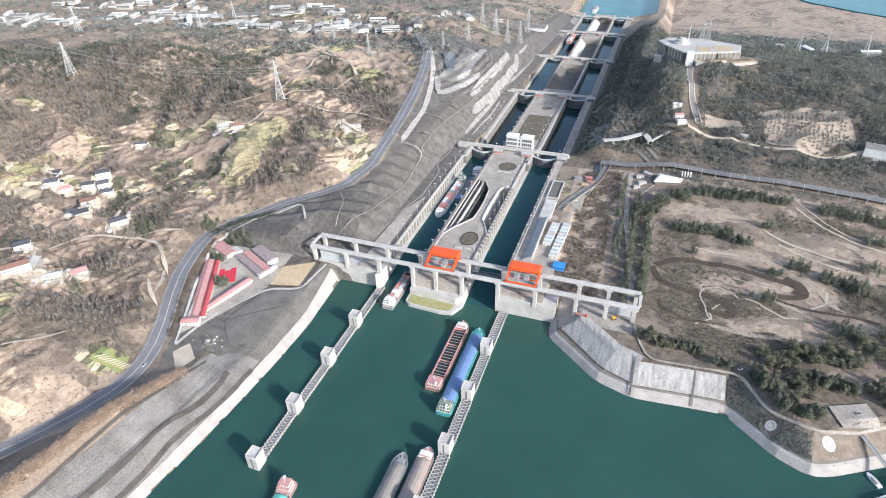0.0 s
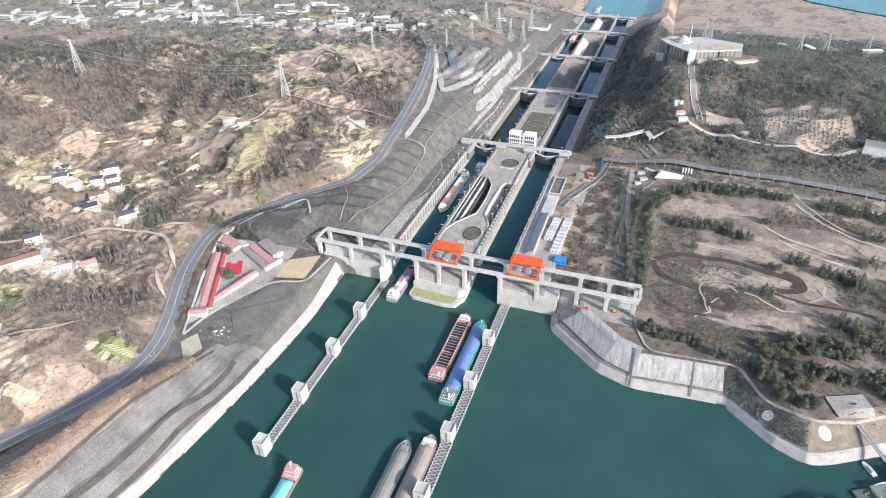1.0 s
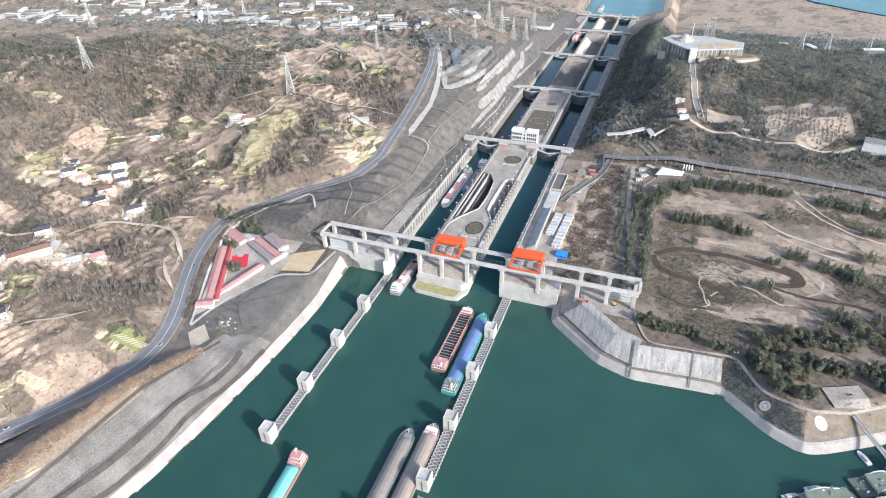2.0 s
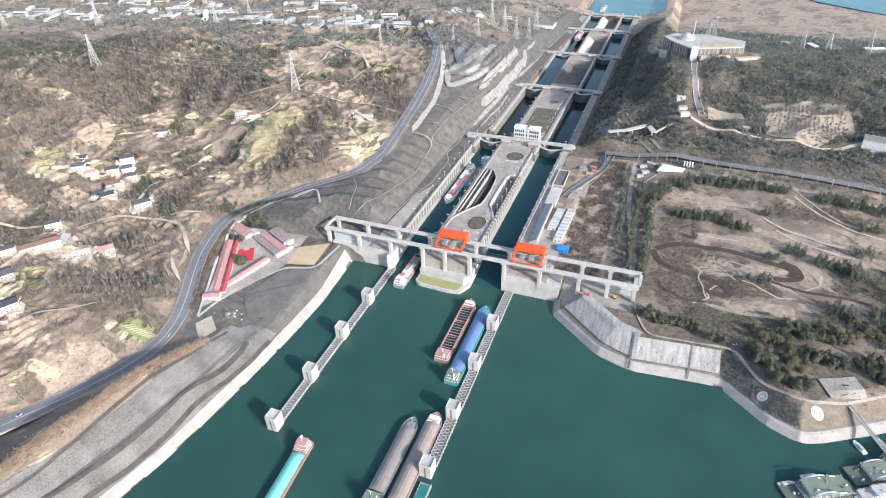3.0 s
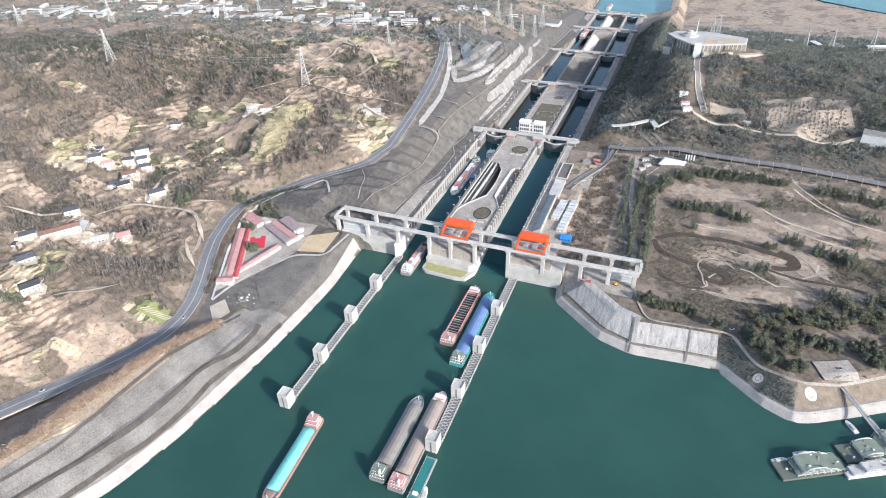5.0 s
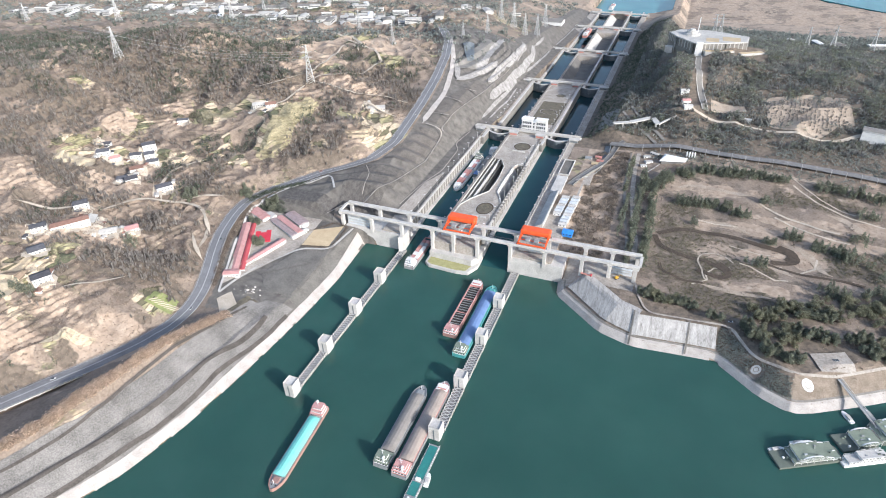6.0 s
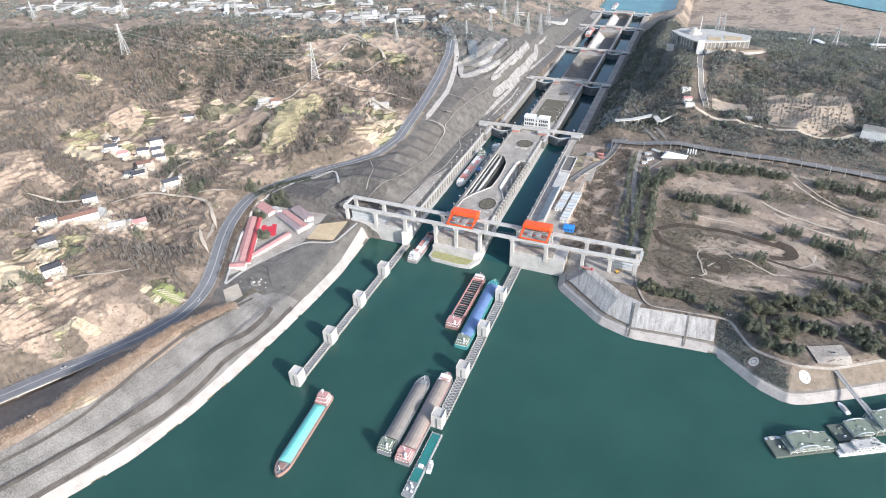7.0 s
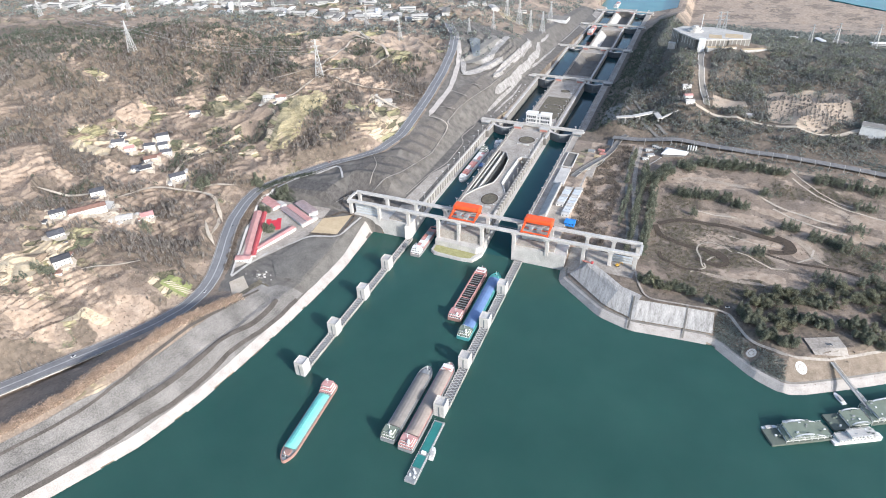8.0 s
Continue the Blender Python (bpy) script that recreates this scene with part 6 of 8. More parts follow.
    if fore:
        bm = bmesh.new()
        box(bm, -W * 0.22, W * 0.22, L - 11, L - 6, free, free + 1.6)
        part("forecastle", bm, hull, s, bevel=0.2)
        bm = bmesh.new()
        beam(bm, (0, L - 5, free), (0, L - 5, free + 6), 0.35)
        part("foremast", bm, M["white_paint"], s)
        for sx in (-1, 1):
            bm = bmesh.new()
            prism(bm, [(sx * 1.8 + 0.5 * math.cos(a), L - 4.2 + 0.5 * math.sin(a)) for a in np.arange(0, 6.2, 0.8)], free, free + 0.9)
            part("bollard", bm, M["coal"], s)
    return s


ship("cargo_barge", "river barge under a grey tarpaulin with a white deckhouse", pose(40.5, -316, 0), 92, 14, M["grey_paint"], M["grey_paint"], "cover", M["tarp_grey"], M["white_paint"], M["deck_green"])
ship("cargo_barge", "river barge under a brown tarpaulin with a red deckhouse", pose(58.5, -319, 0), 107, 14.5, M["grey_paint"], M["red_roof"], "cover", M["tarp_brown"], M["white_paint"], M["red_roof"], fore_house=M["red_roof"])
ship("cargo_ship", "cargo ship under a blue tarpaulin with a green and white deckhouse", pose(56.5, -176, 0), 118, 14.5, M["teal_paint"], M["green_paint"], "cover", M["tarp_blue"], M["white_paint"], M["deck_green"])
ship("open_barge", "rust-red open barge with dark empty holds", pose(37.5, -152, 0), 99, 15.5, M["rust"], M["red_roof"], "open", M["coal"], M["white_paint"], M["red_roof"], tiers=2, fore_house=M["red_roof"])
ship("covered_barge", "barge under a bright turquoise tarpaulin under way", pose(-36, -277, 0, 0, 0, 183.5), 88, 13, M["rust"], M["grey_paint"], "cover", M["tarp_turquoise"], M["white_paint"], M["red_roof"])
ship("cargo_ship", "white cargo ship with red and white deck cargo entering the lock", pose(-50.5, -58, 0), 78, 13, M["grey_paint"], M["red_roof"], "boxes", M["red_paint"], M["white_paint"], M["white_paint"])
ship("cargo_ship", "pale cargo ship with red hatches lying in the lock chamber", pose(-59, 238, 10, 0, 0, 180), 112, 13.5, M["white_paint"], M["white_paint"], "boxes", M["red_paint"], M["white_paint"], M["deck_green"], fore_house=M["white_paint"])
ship("cargo_barge", "blue-grey barge lying in the lock chamber", pose(-43.5, 172, 10), 78, 12.5, M["grey_paint"], M["grey_paint"], "cover", M["tarp_grey"], M["grey_paint"], M["tarp_blue"], tiers=1)
ship("work_boat", "small white boat with a broad flat roof in the chamber", pose(-46, 256, 10), 26, 11, M["white_paint"], M["white_paint"], "none", M["white_paint"], M["white_paint"], M["white_paint"], tiers=2, fore=False)
ship("cargo_ship", "red and white cargo ship in a lower lock chamber", pose(-54, 1130, -26), 90, 14, M["red_paint"], M["red_paint"], "boxes", M["red_paint"], M["white_paint"], M["white_paint"])
ship("cargo_ship", "white ship leaving the lowest lock on the river", pose(-56, 1660, -66), 90, 14, M["white_paint"], M["red_paint"], "boxes", M["red_paint"], M["white_paint"], M["white_paint"])


def mooring_pontoon():
    """Teal flat pontoon at the end of the guide wall, with bollards and a small launch."""
    p = thing("mooring_pontoon", "flat teal steel pontoon moored at the guide wall", "pontoon", "", pose(74.5, -344, 0))
    bm = bmesh.new()
    prism(bm, [(-4.6, 0), (4.6, 0), (4.6, 64), (-4.6, 64)], -1.2, 1.8)
    part("hull", bm, M["grey_paint"], p, bevel=0.3)
    for y0, y1 in ((14, 26), (30, 62)):
        bm = bmesh.new()
        box(bm, -4.0, 3.2, y0, y1, 1.8, 2.3)
        part("deck_plate", bm, M["pontoon_teal"], p, "teal painted deck plate")
    for sx in (-4.4, 4.4):
        bm = bmesh.new()
        for yy in range(0, 64, 4):
            box(bm, sx - 0.1, sx + 0.1, yy, yy + 0.2, 1.8, 3.0)
        box(bm, sx - 0.08, sx + 0.08, 0, 64, 2.9, 3.05)
        part("railing", bm, M["white_paint"], p)
    for x, y in ((-2, 6), (1, 9), (2, 5), (-1, 11)):
        bm = bmesh.new()
        prism(bm, [(x + 1.1 * math.cos(a), y + 1.1 * math.sin(a)) for a in np.arange(0, 6.2, 0.7)], 1.8, 3.6, 0.8)
        part("winch", bm, M["white_paint"], p)
    bm = bmesh.new()
    box(bm, -2, 2, 27, 29.5, 1.8, 4.4)
    part("cabin", bm, M["white_paint"], p, bevel=0.2)
    return p


mooring_pontoon()
launch = thing("launch", "small white launch beside the pontoon", "boat", "", pose(82, -319, 0, 0, 0, 8))
bm = bmesh.new()
prism(bm, outline(13, 4.2, 4), -0.6, 1.3)
part("hull", bm, M["white_paint"], launch)
bm = bmesh.new()
box(bm, -1.5, 1.5, 3, 8, 1.3, 3.0)
part("cabin", bm, M["concrete"], launch, bevel=0.2)


def landing_stage(name, label, m, L, W, levels, roof, hull="stage_deck"):
    """A floating landing stage with open decks, posts and a flat roof."""
    s = thing(name, label, "landing stage", "landing stages", m)
    bm = bmesh.new()
    prism(bm, [(-L / 2, -W / 2), (L / 2 - 3, -W / 2), (L / 2, -W / 4), (L / 2, W / 4), (L / 2 - 3, W / 2), (-L / 2, W / 2)], -1.5, 1.8)
    part("hull", bm, M[hull], s, bevel=0.3)
    g = np.random.RandomState(int(L * 3 + W))
    for _ in range(int(L / 3)):
        bx, by = g.uniform(-L * 0.47, L * 0.42), g.uniform(-W * 0.42, W * 0.42)
        bm = bmesh.new()
        box(bm, bx - g.uniform(0.5, 1.5), bx + 0.6, by - 0.5, by + g.uniform(0.5, 1.2), 1.8, 1.8 + g.uniform(0.6, 2.2))
        part("deck_locker", bm, M["white_paint" if g.rand() < 0.4 else "deck_green"], s)
    for k, (fx0, fx1) in enumerate(levels):
        z = 1.8 + 3.0 * k
        bm = bmesh.new()
        box(bm, fx0 * L + 1, fx1 * L - 1, -W * 0.38, W * 0.38, z, z + 2.7)
        c = part("cabin", bm, M["white_paint"], s)
        for j in range(int((fx1 - fx0) * L / 3)):
            xa = fx0 * L + 2 + 3 * j
            bm = bmesh.new()
            box(bm, xa - 0.8, xa + 0.8, -W * 0.38 - 0.06, -W * 0.38 + 0.06, z + 0.9, z + 2.1)
            part("window", bm, M["window"], c)
        bm = bmesh.new()
        box(bm, fx0 * L, fx1 * L, -W * 0.46, W * 0.46, z + 2.7, z + 3.0)
        rf = part("roof", bm, roof, s, bevel=0.08)
        for j in range(int((fx1 - fx0) * L / 4)):
            bx, by = g.uniform(fx0 * L + 1, fx1 * L - 2), g.uniform(-W * 0.40, W * 0.36)
            bm = bmesh.new()
            box(bm, bx, bx + g.uniform(0.6, 2.6), by, by + g.uniform(0.5, 1.6), z + 3.0, z + 3.0 + g.uniform(0.2, 1.0))
            part("roof_unit", bm, M[("white_paint", "grey_paint", "stage_deck")[g.randint(3)]], rf)
        for sy in (-1, 1):
            bm = bmesh.new()
            for xa in np.arange(fx0 * L + 0.5, fx1 * L, 2.5):
                box(bm, xa - 0.06, xa + 0.06, sy * W * 0.455 - 0.06, sy * W * 0.455 + 0.06, z + 3.0, z + 4.0)
            box(bm, fx0 * L + 0.4, fx1 * L - 0.4, sy * W * 0.455 - 0.05, sy * W * 0.455 + 0.05, z + 3.95, z + 4.1)
            part("roof_railing", bm, M["white_paint"], rf)
        if W > 12:
            # white arched canopy along the side
            bm = bmesh.new()
            xm, xr = (fx0 + fx1) * L / 2, (fx1 - fx0) * L * 0.36
            arc = [(xm + xr * math.cos(t), z + 3.0 + 2.6 * math.sin(t)) for t in np.linspace(0, math.pi, 15)]
            for (xa, za), (xb, zb) in zip(arc[:-1], arc[1:]):
                for y0 in (-W * 0.46, W * 0.40):
                    vs = [bm.verts.new(p) for p in ((xa, y0, za), (xb, y0, zb), (xb, y0 + W * 0.07, zb), (xa, y0 + W * 0.07, za))]
                    bm.faces.new(vs)
            part("arched_canopy", bm, M["white_paint"], s)
        for j in range(int((fx1 - fx0) * L / 5) + 1):
            xa = fx0 * L + 0.3 + j * ((fx1 - fx0) * L - 0.6) / max(1, int((fx1 - fx0) * L / 5))
            bm = bmesh.new()
            for sy in (-1, 1):
                box(bm, xa - 0.12, xa + 0.12, sy * W * 0.45 - 0.12, sy * W * 0.45 + 0.12, z, z + 2.7)
            part("post_pair", bm, M["white_paint"], s)
    return s


landing_stage("landing_stage", "grey-green flat-roofed landing stage moored off the shore", pose(361, -184, 0, 0, 0, 28), 56, 17, ((-0.28, 0.42), (-0.22, 0.2)), M["deck_green"])
landing_stage("landing_stage", "grey-green flat-roofed landing stage with a lower deck", pose(400, -154, 0, 0, 0, 28), 34, 17, ((-0.1, 0.5),), M["deck_green"])
landing_stage("landing_stage", "grey-green flat-roofed landing stage with tall cabins", pose(440, -129, 0, 0, 0, 28), 56, 20, ((-0.5, 0.5), (-0.42, 0.45)), M["deck_green"])
landing_stage("excursion_boat", "white excursion boat moored at the landing stage", pose(405, -171, 0, 0, 0, 28), 44, 9, ((-0.42, 0.38), (-0.2, 0.3)), M["concrete_white"], "white_paint")
for x, y, a in ((339, -185, 30), (356, -172, 28), (398, -128, 120), (415, -118, 120)):
    b = thing("launch", "small white launch moored by the landing stage", "boat", "launches", pose(x, y, 0, 0, 0, a - 90))
    bm = bmesh.new()
    prism(bm, [(px_, py_ - 7) for px_, py_ in outline(14, 4.5, 5)], -0.5, 1.2)
    part("hull", bm, M["white_paint"], b)
    bm = bmesh.new()
    box(bm, -1.5, 1.5, -4, 2, 1.2, 2.6)
    part("cabin", bm, M["concrete"], b, bevel=0.15)
gang = thing("gangway", "steel footbridge from the shore to the landing stage", "gangway")
a, b = Vector((391, -98, 15)), Vector((421, -141, 3.5))
side = (b - a).cross(Vector((0, 0, 1))).normalized() * 1.8
bm = bmesh.new()
beam(bm, a, b, 3.2, 0.5)
part("deck", bm, M["grey_paint"], gang)
for sgn in (-1, 1):
    bm = bmesh.new()
    beam(bm, a + side * sgn + Vector((0, 0, 1.6)), b + side * sgn + Vector((0, 0, 1.6)), 0.3)
    for k in range(13):
        p0, p1 = a.lerp(b, k / 13), a.lerp(b, (k + 1) / 13)
        beam(bm, p0 + side * sgn, p1 + side * sgn + Vector((0, 0, 1.6)), 0.2)
    part("truss", bm, M["concrete_white"], gang)


# ---- hilltop terrace, stairs and the small viaduct ----
terrace = thing("hilltop_terrace", "white-walled viewing terrace on top of the wooded hill", "terrace")
TOP = 114.0
rim = [(176, 672), (192, 640), (222, 604), (236, 604), (276, 618), (312, 634), (316, 676), (250, 704), (192, 698)]
bm = bmesh.new()
prism(bm, rim, 70, TOP)
part("retaining_wall", bm, M["concrete_dark"], terrace, bevel=0.5)
bm = bmesh.new()
prism(bm, rim, TOP + 0.05, TOP + 0.7, 0.985)
part("terrace_floor", bm, M["concrete"], terrace)
for (xa, ya), (xb, yb) in zip(rim[:5], rim[1:6]):
    bm = bmesh.new()
    beam(bm, (xa, ya, TOP + 0.9), (xb, yb, TOP + 0.9), 2.0, 2.2)
    part("parapet", bm, M["concrete_white"], terrace)
    n = max(2, int(math.hypot(xb - xa, yb - ya) / 7))
    for k in range(n + 1):
        f = k / n
        bm = bmesh.new()
        x, y = xa + (xb - xa) * f, ya + (yb - ya) * f
        box(bm, x - 0.8, x + 0.8, y - 0.8, y + 0.8, TOP - 13, TOP)
        part("pilaster", bm, M["concrete_white"], terrace)
for x0, x1, y0, y1 in ((242, 264, 622, 646), (270, 300, 634, 660)):
    bm = bmesh.new()
    box(bm, x0, x1, y0, y1, TOP + 0.7, TOP + 1.2)
    part("lawn", bm, M["sand"], terrace)
# lower sloping garden terraces in front of the wall
for k, (xa, ya, xb, yb, z1) in enumerate(((242, 598, 290, 616, 104), (248, 586, 300, 606, 98), (300, 612, 340, 632, 101))):
    bm = bmesh.new()
    beam(bm, (xa, ya, z1 - 5), (xb, yb, z1 - 5), 11, 10)
    step = part("garden_step", bm, M["concrete_white"], terrace)
    bm = bmesh.new()
    beam(bm, (xa + 1, ya, z1 + 0.1), (xb - 1, yb, z1 + 0.1), 9, 0.4)
    part("planting", bm, M["sand" if k != 1 else "turf"], step)
bm = bmesh.new()
box(bm, 226, 238, 598, 608, 84, TOP + 3)
part("stair_tower", bm, M["render_white"], terrace, bevel=0.4)
for r, z0, z1 in ((15, TOP, TOP + 4), (10, TOP + 4, TOP + 8), (5, TOP + 8, TOP + 11)):
    bm = bmesh.new()
    prism(bm, [(216 + r * math.cos(a), 664 + r * math.sin(a)) for a in np.arange(0, 6.2, 0.52)], z0, z1, 0.92)
    part("drum", bm, M["concrete_white"], terrace)
for x, y, L in ((196, 650, 16), (180, 640, 13)):
    bm = bmesh.new()
    prism(bm, [(x - L / 2, y - 5), (x + L / 2, y - 6), (x + L / 2, y + 5), (x - L / 2, y + 6)], 86, 101 if L > 14 else 97)
    part("lower_wing", bm, M["concrete_white"], terrace)
bm = bmesh.new()
beam(bm, (226, 664, TOP + 6), (226, 664, TOP + 32), 1.2)
part("flagpole", bm, M["white_paint"], terrace)
drape("hill_stairs", [(234, 600), (236, 540), (239, 480), (249, 444), (256, 408)], (-4, 4), M["concrete_dark"], "long straight grey stairway up the hill", "stairs", 1.0)
for o in (-5.0, 4.0):
    drape("stair_kerb", [(234, 600), (236, 540), (239, 480), (249, 444), (256, 408)], (o, o + 1.0), M["concrete_white"], "white kerb beside the stairway", "kerb", 1.6)
for x, y in ((221, 452), (226, 428), (230, 402)):
    low_house("hill_pavilion", "white pavilion with a reddish roof by the stairs", "pavilion", x, y, 13, 9, 6, 20, M["red_roof"] if y == 428 else M["concrete_white"], group="hill pavilions")
via = thing("viaduct", "slim white concrete footbridge on tall piers across the cut", "viaduct")
for a, b, w in (((126, 340, 53), (151, 350, 54), 7.0), ((151, 350, 54), (181, 380, 54), 8.0), ((181, 380, 54), (192, 354, 54), 9.0), ((192, 354, 54), (229, 404, 62), 3.0)):
    bm = bmesh.new()
    beam(bm, a, b, w, 1.6)
    part("span", bm, M["concrete_white"], via)
for x, y in ((140, 346), (160, 359), (177, 376), (184, 372), (189, 358), (195, 358)):
    bm = bmesh.new()
    box(bm, x - 1.2, x + 1.2, y - 1.2, y + 1.2, float(land(x, y)) - 2, 53.5)
    part("pier", bm, M["concrete_white"], via)
drape("pale_slope", [(106, 345), (108, 385), (106, 430)], (-20, 6), M["concrete_dark"], "pale concrete apron on the cut slope", "slope", 1.0, across=5)
for line in ([(113, 441), (136, 400), (160, 362), (195, 322)], [(120, 490), (142, 436), (166, 381), (206, 330)]):
    drape("cut_road", line, (-2.2, 2.2), M["concrete_dark"], "narrow grey road down the cut", "road", 1.2)
drape("drain_trench", [(127, 312), (129, 270), (124, 232), (112, 205), (98, 186)], (-5, 2), M["gate"], "dark curved drain trench beside the quay", "drain", 0.6)
drape("trench_wall", [(127, 312), (129, 270), (124, 232), (112, 205), (98, 186)], (2.0, 3.4), M["concrete_white"], "white parapet along the trench", "parapet", 1.8)
shed = thing("folded_roof_shed", "angular shed with a white folded roof at the park's edge", "shed")
z0 = float(land(222, 275))
bm = bmesh.new()
prism(bm, [(207, 266), (236, 270), (238, 280), (212, 286)], z0 - 2, z0 + 4.0)
part("wall", bm, M["concrete_dark"], shed)
bm = bmesh.new()
lo = [bm.verts.new(p) for p in ((204, 263, z0 + 3.4), (239, 268, z0 + 4.4), (242, 282, z0 + 4.6), (210, 290, z0 + 4.0), (212, 276, z0 + 8.0), (236, 275, z0 + 7.0))]
for q in ((0, 1, 5, 4), (1, 2, 5), (2, 3, 4, 5), (3, 0, 4), (3, 2, 1, 0)):
    bm.faces.new([lo[k] for k in q])
part("roof", bm, M["render_white"], shed)
for k in range(4):
    bm = bmesh.new()
    x = 240 + 3.6 * k
    z1 = float(land(x, 293))
    box(bm, x - 0.9, x + 0.9, 290, 295, z1 - 1, z1 + 7.5)
    tagged(part("silo", bm, M["render_white"], bevel=0.5), "tall white silo in a row by the railway", "silo", "silos")
for x, y, L, W, a in ((190, 268, 10, 6, 30), (184, 256, 8, 5, 20), (196, 292, 12, 5, -30), (186, 282, 9, 5, 15)):
    low_house("yard_hut", "small pale hut in the yard by the railway", "hut", x, y, L, W, 3.2, a, M["concrete"], group="yard huts", pitch=0.1)
drape("pipe_walk", [(206, 262), (192, 238), (184, 214)], (-0.7, 0.7), M["concrete_white"], "slim pale walkway beside the yard", "walkway", 1.5)
# orchard rows on bare soil, and a bare lot on the hill
patch("orchard_soil", [(348, 388), (406, 366), (466, 424), (456, 486)], M["park_sand"], "bare tan soil of the hillside orchard", "soil", 0.6, 30)
patch("orchard_soil", [(340, 476), (348, 389), (455, 486), (410, 494)], M["park_sand"], "bare tan soil of the hillside orchard", "soil", 0.6, 30)
patch("bare_lot", [(265, 411), (316, 417), (313, 438), (263, 444)], M["park_sand"], "bare pinkish lot on the wooded hill", "lot", 0.7, 22)

# far river
bm = bmesh.new()
prism(bm, [(-112, 1602), (150, 1602), (175, 3500), (-140, 3500)], -74, -66)
setting("far_water", bm, M["far_water"], "pale blue-green water below the last lock", "water")
bm = bmesh.new()
prism(bm, [(520, 2190), (640, 1990), (780, 1860), (1100, 1640), (1700, 1340), (2000, 1560), (1300, 1980), (760, 2480)], -74, -63.5)
setting("far_water", bm, M["far_water"], "pale blue-green river in the distance", "water")


# ---- pylons ----
def pylon(H, w):
    """A lattice tower with three cross-arms."""
    p = thing("pylon", "pale steel lattice power pylon on the hill", "pylon", "pylons")
    corners = ((-1, -1), (1, -1), (1, 1), (-1, 1))
    wz = lambda z: w / 2 * (1 - z / H) ** 1.3 + 0.5
    zs = [H * k / 9 for k in range(10)]
    for cx, cy in corners:
        bm = bmesh.new()
        tube(bm, [(cx * wz(a), cy * wz(a), a if a else -1.5) for a in zs], 0.7)
        part("leg", bm, M["steel"], p)
    bm = bmesh.new()
    for a, b in zip(zs[:-1], zs[1:]):
        for i in range(4):
            (x0, y0), (x1, y1) = corners[i], corners[(i + 1) % 4]
            beam(bm, (x0 * wz(a), y0 * wz(a), a), (x1 * wz(b), y1 * wz(b), b), 0.4)
            beam(bm, (x1 * wz(a), y1 * wz(a), a), (x0 * wz(b), y0 * wz(b), b), 0.4)
    part("bracing", bm, M["steel"], p)
    for z, r in ((H * 0.68, 9), (H * 0.82, 8), (H * 0.96, 6)):
        bm = bmesh.new()
        tube(bm, [(-r, 0, z + 0.6), (0, -0.8, z), (r, 0, z + 0.6), (0, 0.8, z + 2.4), (-r + 0.3, 0.1, z + 0.7)], 0.45)
        part("cross_arm", bm, M["steel"], p)
    return p


PYLONS = ((-682, 166, 50, 20), (-357, 242, 62, 35), (-1070, 520, 56, 20), (-846, 656, 52, 20), (-1345, 487, 46, 20), (-336, 512, 40, 60), (-471, 620, 46, 60), (-240, 944, 54, 70), (-193, 894, 58, 70), (-154, 854, 50, 70), (-135, 900, 50, 70),
          (-150, 1052, 56, 70), (-204, 718, 40, 70), (502, 930, 46, -20), (575, 930, 50, -20), (455, 940, 44, -20), (282, 1060, 60, 10), (268, 1040, 60, 10), (-852, 793, 46, 30), (-227, 623, 34, 60))
first = None
for x, y, H, a in PYLONS:
    m = pose(x, y, float(land(x, y)) - 0.5, 0, 0, a) @ Matrix.Diagonal((H / 55, H / 55, H / 55, 1))
    if first is None:
        first = pylon(55, 11)
        first.matrix_basis = m
        first_scale = first.scale.copy()
    else:
        first.scale = (1, 1, 1)
        copy_thing(first, m)
        first.scale = first_scale
for sag_pair in (((-682, 166, 50), (-357, 242, 62)), ((-1070, 520, 56), (-846, 656, 52)), ((-682, 166, 50), (-1345, 487, 46))):
    (xa, ya, ha), (xb, yb, hb) = sag_pair
    line_ob = thing("power_line", "thin sagging power cables between pylons", "cable", "power lines")
    for dz, off in ((0.68, -8), (0.68, 8), (0.82, -7), (0.82, 7)):
        bm = bmesh.new()
        pa = Vector((xa, ya + off, float(land(xa, ya)) + ha * dz))
        pb = Vector((xb, yb + off, float(land(xb, yb)) + hb * dz))
        tube(bm, [pa.lerp(pb, k / 12) - Vector((0, 0, 14 * 4 * (k / 12) * (1 - k / 12))) for k in range(13)], 0.16)
        part("cable", bm, M["steel"], line_ob)


